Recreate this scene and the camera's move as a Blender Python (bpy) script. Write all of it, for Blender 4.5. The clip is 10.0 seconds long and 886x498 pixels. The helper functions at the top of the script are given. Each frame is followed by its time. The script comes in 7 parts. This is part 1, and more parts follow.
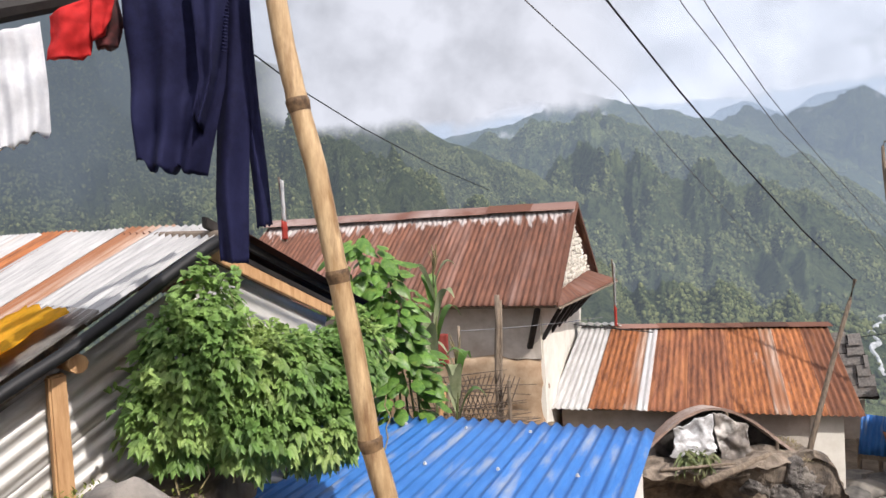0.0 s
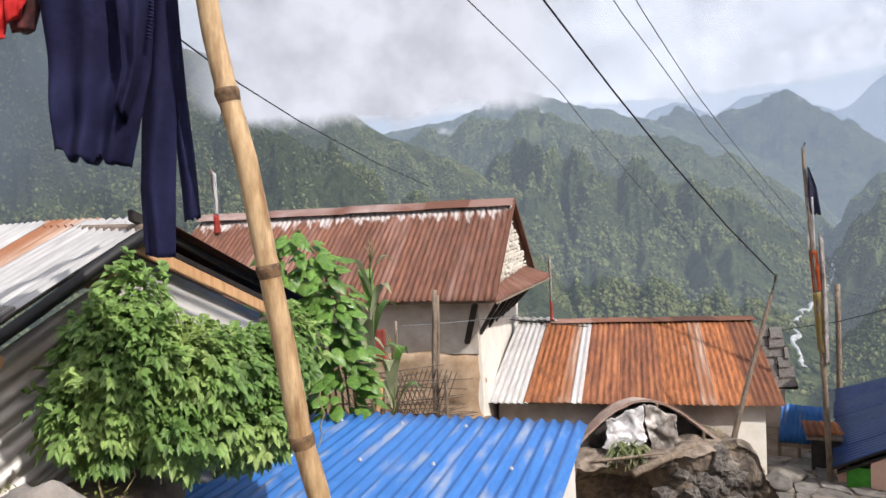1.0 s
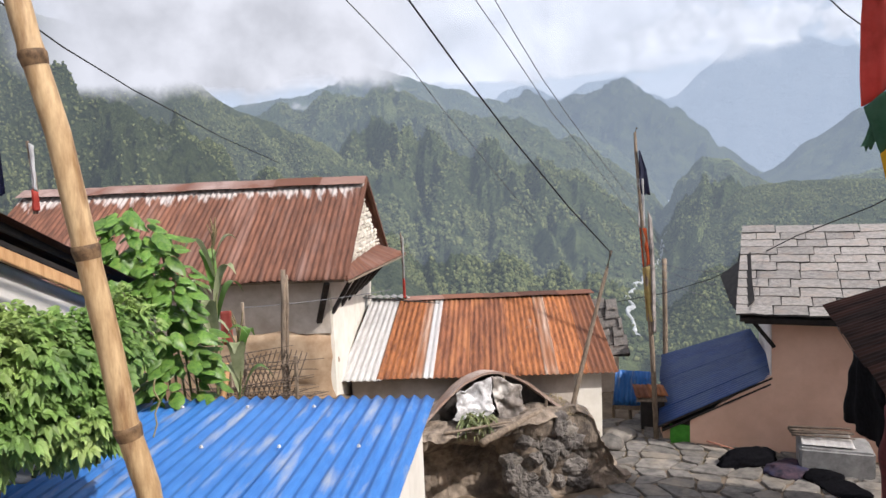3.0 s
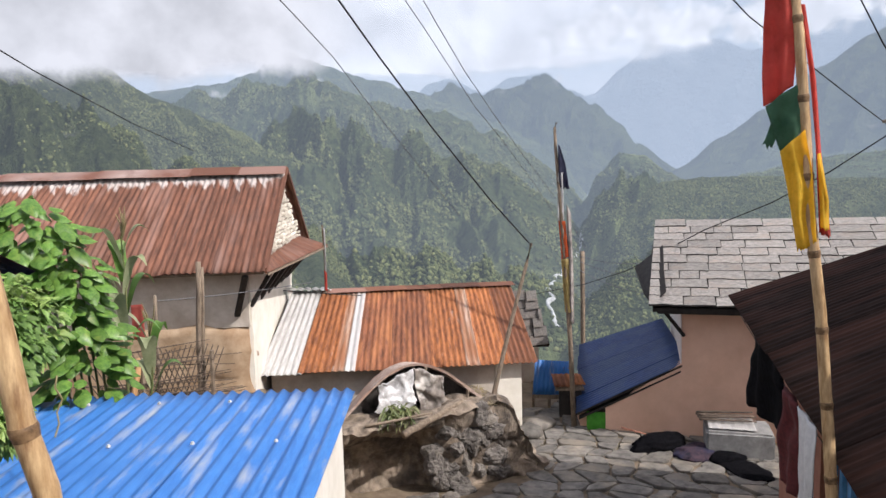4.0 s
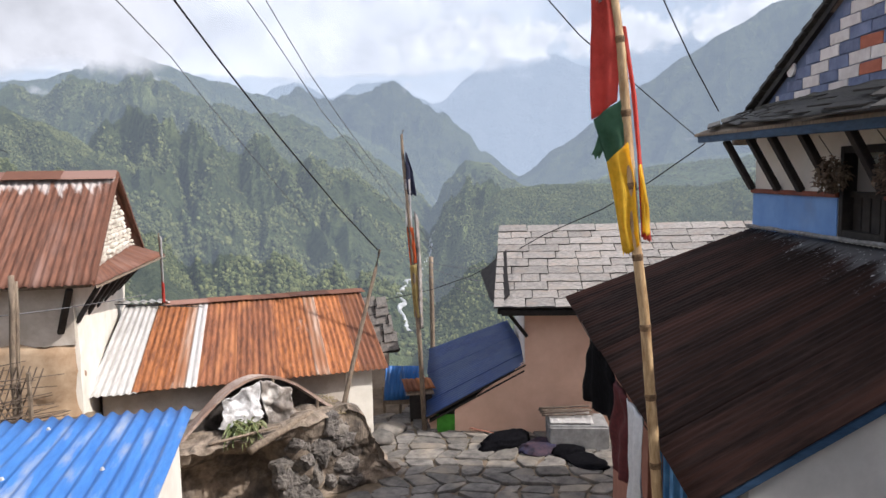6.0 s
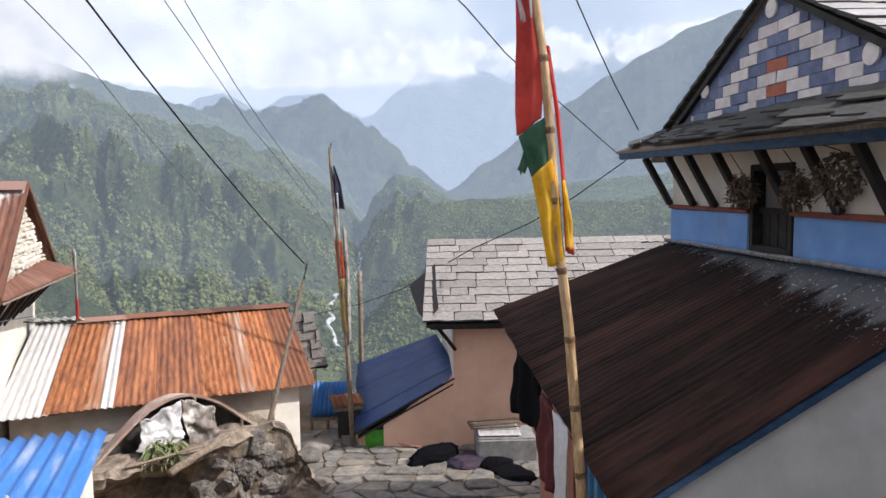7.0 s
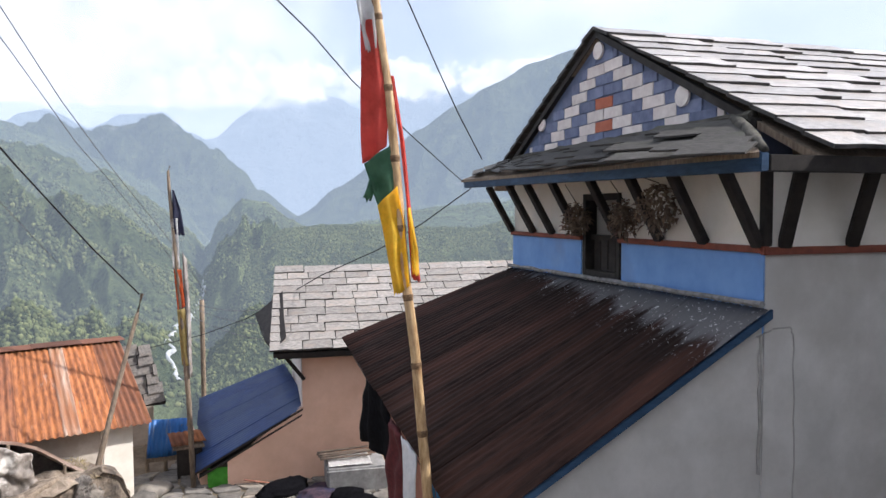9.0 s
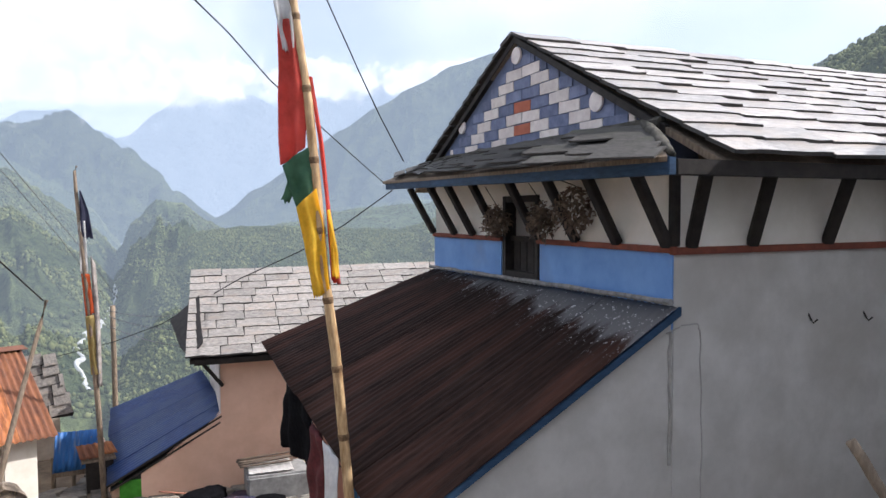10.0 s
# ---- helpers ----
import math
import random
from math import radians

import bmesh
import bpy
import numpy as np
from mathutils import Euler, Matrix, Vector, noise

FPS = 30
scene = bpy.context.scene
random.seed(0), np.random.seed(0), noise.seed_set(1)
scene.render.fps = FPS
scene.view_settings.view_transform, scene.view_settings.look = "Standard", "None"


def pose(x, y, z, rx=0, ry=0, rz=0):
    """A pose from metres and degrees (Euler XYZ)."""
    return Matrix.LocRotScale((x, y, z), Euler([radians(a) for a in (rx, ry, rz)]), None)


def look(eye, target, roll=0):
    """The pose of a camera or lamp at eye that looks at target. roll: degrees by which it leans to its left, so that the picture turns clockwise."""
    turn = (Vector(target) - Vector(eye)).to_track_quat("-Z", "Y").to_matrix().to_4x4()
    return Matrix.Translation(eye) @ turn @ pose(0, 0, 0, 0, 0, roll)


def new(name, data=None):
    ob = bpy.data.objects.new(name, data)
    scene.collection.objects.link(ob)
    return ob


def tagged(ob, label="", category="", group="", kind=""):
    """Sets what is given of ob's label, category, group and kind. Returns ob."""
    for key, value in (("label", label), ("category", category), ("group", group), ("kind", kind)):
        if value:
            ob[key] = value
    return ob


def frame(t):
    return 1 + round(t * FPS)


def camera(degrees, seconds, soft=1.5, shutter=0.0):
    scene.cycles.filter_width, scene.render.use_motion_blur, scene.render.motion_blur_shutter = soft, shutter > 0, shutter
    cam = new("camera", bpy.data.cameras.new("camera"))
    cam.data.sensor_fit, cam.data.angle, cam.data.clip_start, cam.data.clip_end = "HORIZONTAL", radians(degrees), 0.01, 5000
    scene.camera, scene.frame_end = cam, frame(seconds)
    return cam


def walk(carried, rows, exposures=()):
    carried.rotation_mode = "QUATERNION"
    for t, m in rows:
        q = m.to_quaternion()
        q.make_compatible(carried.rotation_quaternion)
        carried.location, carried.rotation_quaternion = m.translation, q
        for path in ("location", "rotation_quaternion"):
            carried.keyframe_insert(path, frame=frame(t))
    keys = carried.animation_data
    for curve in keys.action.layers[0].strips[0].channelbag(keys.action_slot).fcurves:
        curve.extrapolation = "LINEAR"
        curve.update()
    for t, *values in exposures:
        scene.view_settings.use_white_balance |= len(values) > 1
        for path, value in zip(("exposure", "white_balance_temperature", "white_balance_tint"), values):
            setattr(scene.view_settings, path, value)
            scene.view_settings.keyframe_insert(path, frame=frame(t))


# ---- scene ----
from mathutils.bvhtree import BVHTree

# ---------------------------------------------------------------- camera
cam = camera(63.81, 10.0)
EYE = 4.1
PATH = [  # seconds, x, y, z, turn about x, y, z
    (0, 0, -0, 4.1, 87.502, 3.277, -0.15),
    (0.5, 0.0069, -0.002, 4.0984, 87.112, 2.703, -2.948),
    (1, 0.0172, 0.0045, 4.0969, 86.888, 2.831, -5.015),
    (1.5, 0.0264, 0.0056, 4.0989, 86.543, 2.862, -7.173),
    (2, 0.0392, 0.0029, 4.0963, 85.61, 2.455, -10.184),
    (2.5, 0.054, 0.0055, 4.0975, 85.026, 2.545, -13.541),
    (4, 0.0836, 0.0103, 4.0869, 83.82, 1.523, -22.689),
    (4.5, 0.0959, 0.0131, 4.0934, 83.444, 1.674, -26.3),
    (5, 0.1041, 0.0133, 4.0911, 83.789, 1.451, -29.629),
    (5.5, 0.1147, 0.0139, 4.0936, 83.883, 1.25, -32.211),
    (7, 0.1271, 0.0027, 4.0934, 85.079, 0.583, -40.325),
    (7.5, 0.1328, -0.0026, 4.0952, 85.983, 0.422, -43.628),
    (8, 0.1394, -0.0092, 4.1023, 86.826, 0.32, -46.593),
    (8.5, 0.1516, -0.0119, 4.099, 87.075, -0.079, -49.655),
    (9, 0.15, -0.0163, 4.1033, 87.056, 0.184, -52.252),
    (9.5, 0.1526, -0.0249, 4.1036, 87.187, 0.291, -55.542),
    (10, 0.1523, -0.0367, 4.1071, 87.144, 0.24, -58.422),
]
walk(cam, [(t, pose(x, y, z, rx, ry, rz)) for t, x, y, z, rx, ry, rz in PATH], [(0.0, -0.08, 6150, 15), (5.5, 0.0, 6150, 15), (8.5, 0.25, 6000, 14), (10.0, 0.34, 6000, 14)])
# ---------------------------------------------------------------- sun and sky
SUN_AZ, SUN_EL = 139.5, 45.0   # clockwise from +y, and above the horizon
sun = new("sun", bpy.data.lights.new("sun", "SUN"))
sun.data.energy, sun.data.angle, sun.data.color = 5.0, radians(0.6), (1.0, 0.93, 0.82)
_a, _e = radians(SUN_AZ), radians(SUN_EL)
SUN_DIR = Vector((math.sin(_a) * math.cos(_e), math.cos(_a) * math.cos(_e), math.sin(_e)))
sun.matrix_world = look(SUN_DIR * 50, (0, 0, 0))


def make_world():
    w = bpy.data.worlds.new("sky")
    scene.world = w
    w.use_nodes = True
    nt = w.node_tree
    nt.nodes.clear()
    N, L = nt.nodes.new, nt.links.new
    out = N("ShaderNodeOutputWorld")
    sky = N("ShaderNodeTexSky")
    sky.sky_type, sky.sun_disc = "NISHITA", False
    sky.dust_density = 6.0
    sky.sun_elevation, sky.sun_rotation = radians(SUN_EL), radians(SUN_AZ)
    bg = N("ShaderNodeBackground")
    bg.inputs["Strength"].default_value = 0.15
    L(sky.outputs[0], bg.inputs["Color"])
    tc = N("ShaderNodeTexCoord")
    mp = N("ShaderNodeMapping")
    mp.inputs["Scale"].default_value = (1.6, 1.6, 3.2)
    mp.inputs["Location"].default_value = (0.4, 0.1, 0.35)
    L(tc.outputs["Generated"], mp.inputs["Vector"])
    n1 = N("ShaderNodeTexNoise")
    n1.inputs["Scale"].default_value, n1.inputs["Detail"].default_value, n1.inputs["Roughness"].default_value = 1.7, 9, 0.62
    L(mp.outputs[0], n1.inputs["Vector"])
    ramp = N("ShaderNodeValToRGB")
    ramp.color_ramp.elements[0].position, ramp.color_ramp.elements[1].position = 0.40, 0.62
    sep = N("ShaderNodeSeparateXYZ")
    L(tc.outputs["Generated"], sep.inputs[0])
    clear = N("ShaderNodeMapRange")      # cloud hugs the mountains, blue sky overhead
    clear.inputs["From Min"].default_value, clear.inputs["From Max"].default_value = 0.08, 0.75
    clear.inputs["To Min"].default_value, clear.inputs["To Max"].default_value = 0.05, -0.16
    L(sep.outputs["Z"], clear.inputs["Value"])
    add = N("ShaderNodeMath")
    L(n1.outputs[0], add.inputs[0])
    L(clear.outputs[0], add.inputs[1])
    east = N("ShaderNodeMapRange")       # the cloud breaks up towards the high mountains
    east.inputs["From Min"].default_value, east.inputs["From Max"].default_value = 0.46, 0.66
    east.inputs["To Min"].default_value, east.inputs["To Max"].default_value = 0.10, -0.10
    L(sep.outputs["X"], east.inputs["Value"])
    add2 = N("ShaderNodeMath")
    L(add.outputs[0], add2.inputs[0])
    L(east.outputs[0], add2.inputs[1])
    glow = N("ShaderNodeMapRange")       # milky haze on the side of the sun
    glow.interpolation_type = "SMOOTHSTEP"
    glow.inputs["From Min"].default_value, glow.inputs["From Max"].default_value = 0.68, 0.90
    glow.inputs["To Min"].default_value, glow.inputs["To Max"].default_value = 0.0, 0.22
    L(sep.outputs["X"], glow.inputs["Value"])
    add3 = N("ShaderNodeMath")
    L(add2.outputs[0], add3.inputs[0])
    L(glow.outputs[0], add3.inputs[1])
    L(add3.outputs[0], ramp.inputs[0])
    ramp.color_ramp.elements[0].color = (0.42, 0.42, 0.42, 1)   # thin high cloud everywhere
    shade = N("ShaderNodeTexNoise")
    shade.inputs["Scale"].default_value, shade.inputs["Detail"].default_value = 3.1, 6
    L(mp.outputs[0], shade.inputs["Vector"])
    tone = N("ShaderNodeValToRGB")
    tone.color_ramp.elements[0].position, tone.color_ramp.elements[1].position = 0.3, 0.6
    tone.color_ramp.elements[0].color, tone.color_ramp.elements[1].color = (0.70, 0.74, 0.80, 1), (1.0, 1.0, 1.0, 1)
    L(shade.outputs[0], tone.inputs[0])
    cl = N("ShaderNodeBackground")
    cl.inputs["Strength"].default_value = 1.3
    L(tone.outputs[0], cl.inputs["Color"])
    mix = N("ShaderNodeMixShader")
    L(ramp.outputs[0], mix.inputs[0])
    L(bg.outputs[0], mix.inputs[1])
    L(cl.outputs[0], mix.inputs[2])
    L(mix.outputs[0], out.inputs["Surface"])


make_world()


# ---------------------------------------------------------------- materials
def mat(name, c1, c2, scale=6.0, rough=0.8, bump=0.3, c3=None, big=0.8, stretch=(1, 1, 1), metal=0.0, uv=False,
        vary=0.0, lo=0.35, hi=0.65, blo=0.45, bhi=0.6, dist=0.01, spec=0.4, trans=0.0):
    """Two colours in a fine noise, a third in large patches, bump from the fine noise."""
    m = bpy.data.materials.new(name)
    m.use_nodes = True
    nt = m.node_tree
    N, L = nt.nodes.new, nt.links.new
    b = nt.nodes["Principled BSDF"]
    b.inputs["Roughness"].default_value, b.inputs["Metallic"].default_value = rough, metal
    b.inputs["Specular IOR Level"].default_value = spec
    tc = N("ShaderNodeTexCoord")
    mp = N("ShaderNodeMapping")
    mp.inputs["Scale"].default_value = stretch
    L(tc.outputs["UV" if uv else "Object"], mp.inputs["Vector"])
    info = N("ShaderNodeObjectInfo")
    if vary:
        off = N("ShaderNodeVectorMath")
        off.operation = "ADD"
        mul = N("ShaderNodeVectorMath")
        mul.operation = "SCALE"
        mul.inputs[0].default_value = (13.0, 7.0, 5.0)
        L(info.outputs["Random"], mul.inputs["Scale"])
        L(mp.outputs[0], off.inputs[0])
        L(mul.outputs[0], off.inputs[1])
        vec = off.outputs[0]
    else:
        vec = mp.outputs[0]
    fine = N("ShaderNodeTexNoise")
    fine.inputs["Scale"].default_value, fine.inputs["Detail"].default_value, fine.inputs["Roughness"].default_value = scale, 8, 0.65
    L(vec, fine.inputs["Vector"])
    r1 = N("ShaderNodeValToRGB")
    r1.color_ramp.elements[0].position, r1.color_ramp.elements[1].position = lo, hi
    r1.color_ramp.elements[0].color, r1.color_ramp.elements[1].color = (*c1, 1), (*c2, 1)
    L(fine.outputs[0], r1.inputs[0])
    col = r1.outputs[0]
    if c3:
        patch = N("ShaderNodeTexNoise")
        patch.inputs["Scale"].default_value, patch.inputs["Detail"].default_value, patch.inputs["Roughness"].default_value = big, 6, 0.6
        L(vec, patch.inputs["Vector"])
        r2 = N("ShaderNodeValToRGB")
        r2.color_ramp.elements[0].position, r2.color_ramp.elements[1].position = blo, bhi
        L(patch.outputs[0], r2.inputs[0])
        mx = N("ShaderNodeMixRGB")
        mx.inputs[2].default_value = (*c3, 1)
        L(r2.outputs[0], mx.inputs[0])
        L(col, mx.inputs[1])
        col = mx.outputs[0]
    if vary:
        hsv = N("ShaderNodeHueSaturation")
        rng = N("ShaderNodeMapRange")
        rng.inputs["To Min"].default_value, rng.inputs["To Max"].default_value = 1 - vary, 1 + vary
        L(info.outputs["Random"], rng.inputs["Value"])
        L(rng.outputs[0], hsv.inputs["Value"])
        L(col, hsv.inputs["Color"])
        col = hsv.outputs[0]
    L(col, b.inputs["Base Color"])
    if bump:
        bp = N("ShaderNodeBump")
        bp.inputs["Strength"].default_value, bp.inputs["Distance"].default_value = bump, dist
        L(fine.outputs[0], bp.inputs["Height"])
        L(bp.outputs[0], b.inputs["Normal"])
    if trans:
        tl = N("ShaderNodeBsdfTranslucent")
        L(col, tl.inputs["Color"])
        ms = N("ShaderNodeMixShader")
        ms.inputs[0].default_value = trans
        L(b.outputs[0], ms.inputs[1])
        L(tl.outputs[0], ms.inputs[2])
        L(ms.outputs[0], nt.nodes["Material Output"].inputs["Surface"])
    return m


M_BLUE = mat("blue_painted_sheet", (0.022, 0.115, 0.36), (0.040, 0.165, 0.45), 9, 0.5, 0.08, (0.27, 0.30, 0.34), 2.4, (6, 0.7, 1), uv=True, vary=0.06, blo=0.55, bhi=0.74, spec=0.4)
M_RUST = mat("rusted_sheet", (0.075, 0.032, 0.02), (0.20, 0.085, 0.05), 7, 0.75, 0.2, (0.26, 0.16, 0.13), 0.9, (4, 0.5, 1), uv=True, vary=0.18, blo=0.52, bhi=0.75)
M_ORANGE = mat("orange_rusted_sheet", (0.13, 0.045, 0.02), (0.40, 0.15, 0.05), 6, 0.72, 0.2, (0.60, 0.50, 0.43), 1.1, (4, 0.7, 1), uv=True, vary=0.22, blo=0.63, bhi=0.74)
M_GALV = mat("weathered_galvanised_sheet", (0.34, 0.335, 0.33), (0.53, 0.525, 0.51), 8, 0.5, 0.1, (0.36, 0.23, 0.14), 1.0, (4, 0.5, 1), uv=True, vary=0.08, blo=0.60, bhi=0.78, metal=0.1)
M_GALVR = mat("half_rusted_galvanised_sheet", (0.28, 0.14, 0.07), (0.52, 0.42, 0.35), 6, 0.6, 0.15, (0.26, 0.11, 0.05), 1.2, (5, 0.4, 1), uv=True, vary=0.1, blo=0.42, bhi=0.6)
M_BROWN_PLAIN = mat("dark_brown_sheet", (0.011, 0.007, 0.006), (0.034, 0.019, 0.015), 10, 0.85, 0.2, (0.080, 0.036, 0.026), 0.8, (5, 0.6, 1), spec=0.06, uv=True, vary=0.12, blo=0.45, bhi=0.7)


def lean_roof_mat():
    """Brown sheet whose upper ends are bleached grey, with lime splashes and dark runs below them."""
    m = M_BROWN_PLAIN.copy()
    m.name = "bleached_brown_sheet"
    nt = m.node_tree
    N, L = nt.nodes.new, nt.links.new
    b = nt.nodes["Principled BSDF"]
    old = b.inputs["Base Color"].links[0].from_socket
    tc = N("ShaderNodeTexCoord")
    sep = N("ShaderNodeSeparateXYZ")
    L(tc.outputs["UV"], sep.inputs[0])
    ob = N("ShaderNodeSeparateXYZ")
    L(tc.outputs["Object"], ob.inputs[0])

    def nz(src, scale, detail, stretch):
        mp = N("ShaderNodeMapping")
        mp.inputs["Scale"].default_value = stretch
        L(tc.outputs[src], mp.inputs["Vector"])
        n = N("ShaderNodeTexNoise")
        n.inputs["Scale"].default_value, n.inputs["Detail"].default_value, n.inputs["Roughness"].default_value = scale, detail, 0.7
        L(mp.outputs[0], n.inputs["Vector"])
        return n.outputs[0]

    def math_(op, x, y):
        q = N("ShaderNodeMath")
        q.operation = op
        for s_, v in zip(q.inputs, (x, y)):
            if isinstance(v, (int, float)):
                s_.default_value = v
            else:
                L(v, s_)
        return q.outputs[0]

    def step(x, lo, hi):
        r = N("ShaderNodeMapRange")
        r.interpolation_type = "SMOOTHSTEP"
        r.inputs["From Min"].default_value, r.inputs["From Max"].default_value = lo, hi
        L(x, r.inputs["Value"])
        return r.outputs[0]

    def blend(fac, c, col):
        mx = N("ShaderNodeMixRGB")
        L(fac, mx.inputs[0])
        L(c, mx.inputs[1])
        mx.inputs[2].default_value = (*col, 1)
        return mx.outputs[0]

    # the bleached zone lies along the top and widens towards the near end
    geo = N("ShaderNodeNewGeometry")

    def along(origin, d):
        q = N("ShaderNodeVectorMath")
        q.operation = "SUBTRACT"
        L(geo.outputs["Position"], q.inputs[0])
        q.inputs[1].default_value = origin
        w = N("ShaderNodeVectorMath")
        w.operation = "DOT_PRODUCT"
        L(q.outputs[0], w.inputs[0])
        w.inputs[1].default_value = d
        return w.outputs["Value"]

    s_, o_ = along((5.013, 1.137, 0), (0.5725, 0.8199, 0)), along((5.013, 1.137, 0), (-0.8199, 0.5725, 0))
    flat = N("ShaderNodeCombineXYZ")
    L(math_("MULTIPLY", s_, 7.0), flat.inputs[0])
    L(math_("MULTIPLY", o_, 0.7), flat.inputs[1])
    run = N("ShaderNodeTexNoise")
    run.inputs["Scale"].default_value, run.inputs["Detail"].default_value, run.inputs["Roughness"].default_value = 1.0, 7, 0.65
    L(flat.outputs[0], run.inputs["Vector"])
    reach = math_("ADD", math_("MULTIPLY", s_, -0.10), 0.36)
    edge = math_("SUBTRACT", math_("ADD", reach, math_("MULTIPLY", run.outputs[0], 0.75)), math_("ADD", o_, 0.30))
    grey = step(edge, -0.05, 0.10)
    col = blend(math_("MULTIPLY", step(run.outputs[0], 0.50, 0.68), 0.30), old, (0.062, 0.044, 0.038))
    damp = step(math_("ADD", edge, 0.0), -0.50, -0.05)
    col = blend(math_("MULTIPLY", damp, 0.45), col, (0.016, 0.012, 0.011))
    col = blend(math_("MULTIPLY", grey, 0.9), col, (0.15, 0.15, 0.155))
    fleck = math_("MULTIPLY", step(edge, -0.25, 0.10), step(nz("Object", 30, 3, (1, 1, 1)), 0.62, 0.66))
    col = blend(fleck, col, (0.55, 0.55, 0.55))
    L(col, b.inputs["Base Color"])
    return m


M_BROWN = lean_roof_mat()


def pale_top(base, name, colour, reach):
    """A copy of a sheet material whose upper ends have gone pale, in a ragged line."""
    m = base.copy()
    m.name = name
    nt = m.node_tree
    N, L = nt.nodes.new, nt.links.new
    b = nt.nodes["Principled BSDF"]
    old = b.inputs["Base Color"].links[0].from_socket
    tc, sep, n = N("ShaderNodeTexCoord"), N("ShaderNodeSeparateXYZ"), N("ShaderNodeTexNoise")
    L(tc.outputs["UV"], sep.inputs[0])
    mp = N("ShaderNodeMapping")
    mp.inputs["Scale"].default_value = (5, 1, 1)
    L(tc.outputs["Object"], mp.inputs["Vector"])
    L(mp.outputs[0], n.inputs["Vector"])
    n.inputs["Scale"].default_value, n.inputs["Detail"].default_value = 2.2, 7
    ad, mr, mx = N("ShaderNodeMath"), N("ShaderNodeMapRange"), N("ShaderNodeMixRGB")
    ad.operation = "SUBTRACT"
    L(n.outputs[0], ad.inputs[0])
    L(sep.outputs["Y"], ad.inputs[1])
    mr.inputs["From Min"].default_value, mr.inputs["From Max"].default_value = 0.5 - reach, 0.62 - reach
    L(ad.outputs[0], mr.inputs["Value"])
    L(mr.outputs[0], mx.inputs[0])
    L(old, mx.inputs[1])
    mx.inputs[2].default_value = (*colour, 1)
    L(mx.outputs[0], b.inputs["Base Color"])
    return m


M_RUST_PALE = pale_top(M_RUST, "rusted_sheet_pale_top", (0.42, 0.38, 0.36), 0.40)
M_SLATE = mat("grey_stone_slate", (0.21, 0.20, 0.192), (0.44, 0.42, 0.40), 7, 0.34, 0.4, (0.38, 0.33, 0.28), 1.5, vary=0.22, blo=0.5, bhi=0.7, spec=0.5)
M_WHITE = mat("whitewashed_plaster", (0.50, 0.49, 0.47), (0.62, 0.605, 0.585), 3, 0.9, 0.25, (0.42, 0.40, 0.37), 0.7, blo=0.50, bhi=0.75)
M_CREAM = mat("cream_limewash", (0.66, 0.63, 0.55), (0.78, 0.75, 0.68), 4, 0.9, 0.25, (0.52, 0.46, 0.37), 1.3, blo=0.58, bhi=0.78)
M_LIME = mat("bright_limewash", (0.74, 0.71, 0.64), (0.83, 0.80, 0.74), 4, 0.9, 0.25, (0.62, 0.57, 0.48), 1.3, blo=0.62, bhi=0.8)
M_MUD = mat("mud_plaster", (0.30, 0.21, 0.13), (0.46, 0.35, 0.24), 5, 0.95, 0.8, (0.24, 0.15, 0.085), 0.9, blo=0.5, bhi=0.7)
M_PEACH = mat("peach_painted_plaster", (0.70, 0.455, 0.33), (0.78, 0.53, 0.40), 3, 0.9, 0.2, (0.60, 0.39, 0.28), 0.8, blo=0.55, bhi=0.8)
M_PINK = mat("reddish_mud_plaster", (0.30, 0.13, 0.09), (0.40, 0.19, 0.13), 4, 0.9, 0.3)
M_SKYBLUE = mat("blue_painted_plaster", (0.14, 0.29, 0.62), (0.20, 0.37, 0.70), 3, 0.85, 0.2, (0.2, 0.3, 0.52), 1.2, blo=0.55, bhi=0.8)
M_DBLUE = mat("faded_blue_wood", (0.013, 0.040, 0.085), (0.032, 0.078, 0.155), 8, 0.7, 0.2, stretch=(1, 1, 4))
M_REDBAND = mat("red_painted_ledge", (0.16, 0.05, 0.035), (0.26, 0.08, 0.05), 9, 0.85, 0.3)
M_DARKWOOD = mat("black_stained_wood", (0.010, 0.008, 0.008), (0.03, 0.025, 0.022), 12, 0.7, 0.3)
M_WOOD = mat("sawn_timber", (0.40, 0.22, 0.10), (0.58, 0.36, 0.18), 7, 0.8, 0.3, stretch=(6, 6, 0.8))
M_OLDWOOD = mat("weathered_wood", (0.13, 0.10, 0.075), (0.28, 0.22, 0.16), 9, 0.85, 0.4, stretch=(4, 4, 1))
M_BAMBOO = mat("dry_bamboo", (0.30, 0.18, 0.080), (0.60, 0.43, 0.24), 11, 0.5, 0.35, (0.17, 0.085, 0.04), 6, (3, 3, 0.6), blo=0.54, bhi=0.70)
M_NODE = mat("bamboo_node", (0.07, 0.04, 0.02), (0.26, 0.16, 0.08), 30, 0.7, 0.3)
M_STONE = mat("flagstone", (0.085, 0.080, 0.074), (0.21, 0.195, 0.175), 6, 0.85, 0.5, (0.30, 0.26, 0.205), 1.4, vary=0.2, blo=0.5, bhi=0.7)
M_ROCK = mat("grey_boulder", (0.10, 0.09, 0.08), (0.30, 0.27, 0.235), 5, 0.9, 0.9, (0.36, 0.30, 0.22), 1.1, dist=0.03, blo=0.5, bhi=0.7)
M_EARTH = mat("bare_earth", (0.10, 0.075, 0.05), (0.22, 0.17, 0.12), 4, 0.95, 0.6, (0.09, 0.10, 0.045), 0.5, dist=0.03, blo=0.55, bhi=0.75)
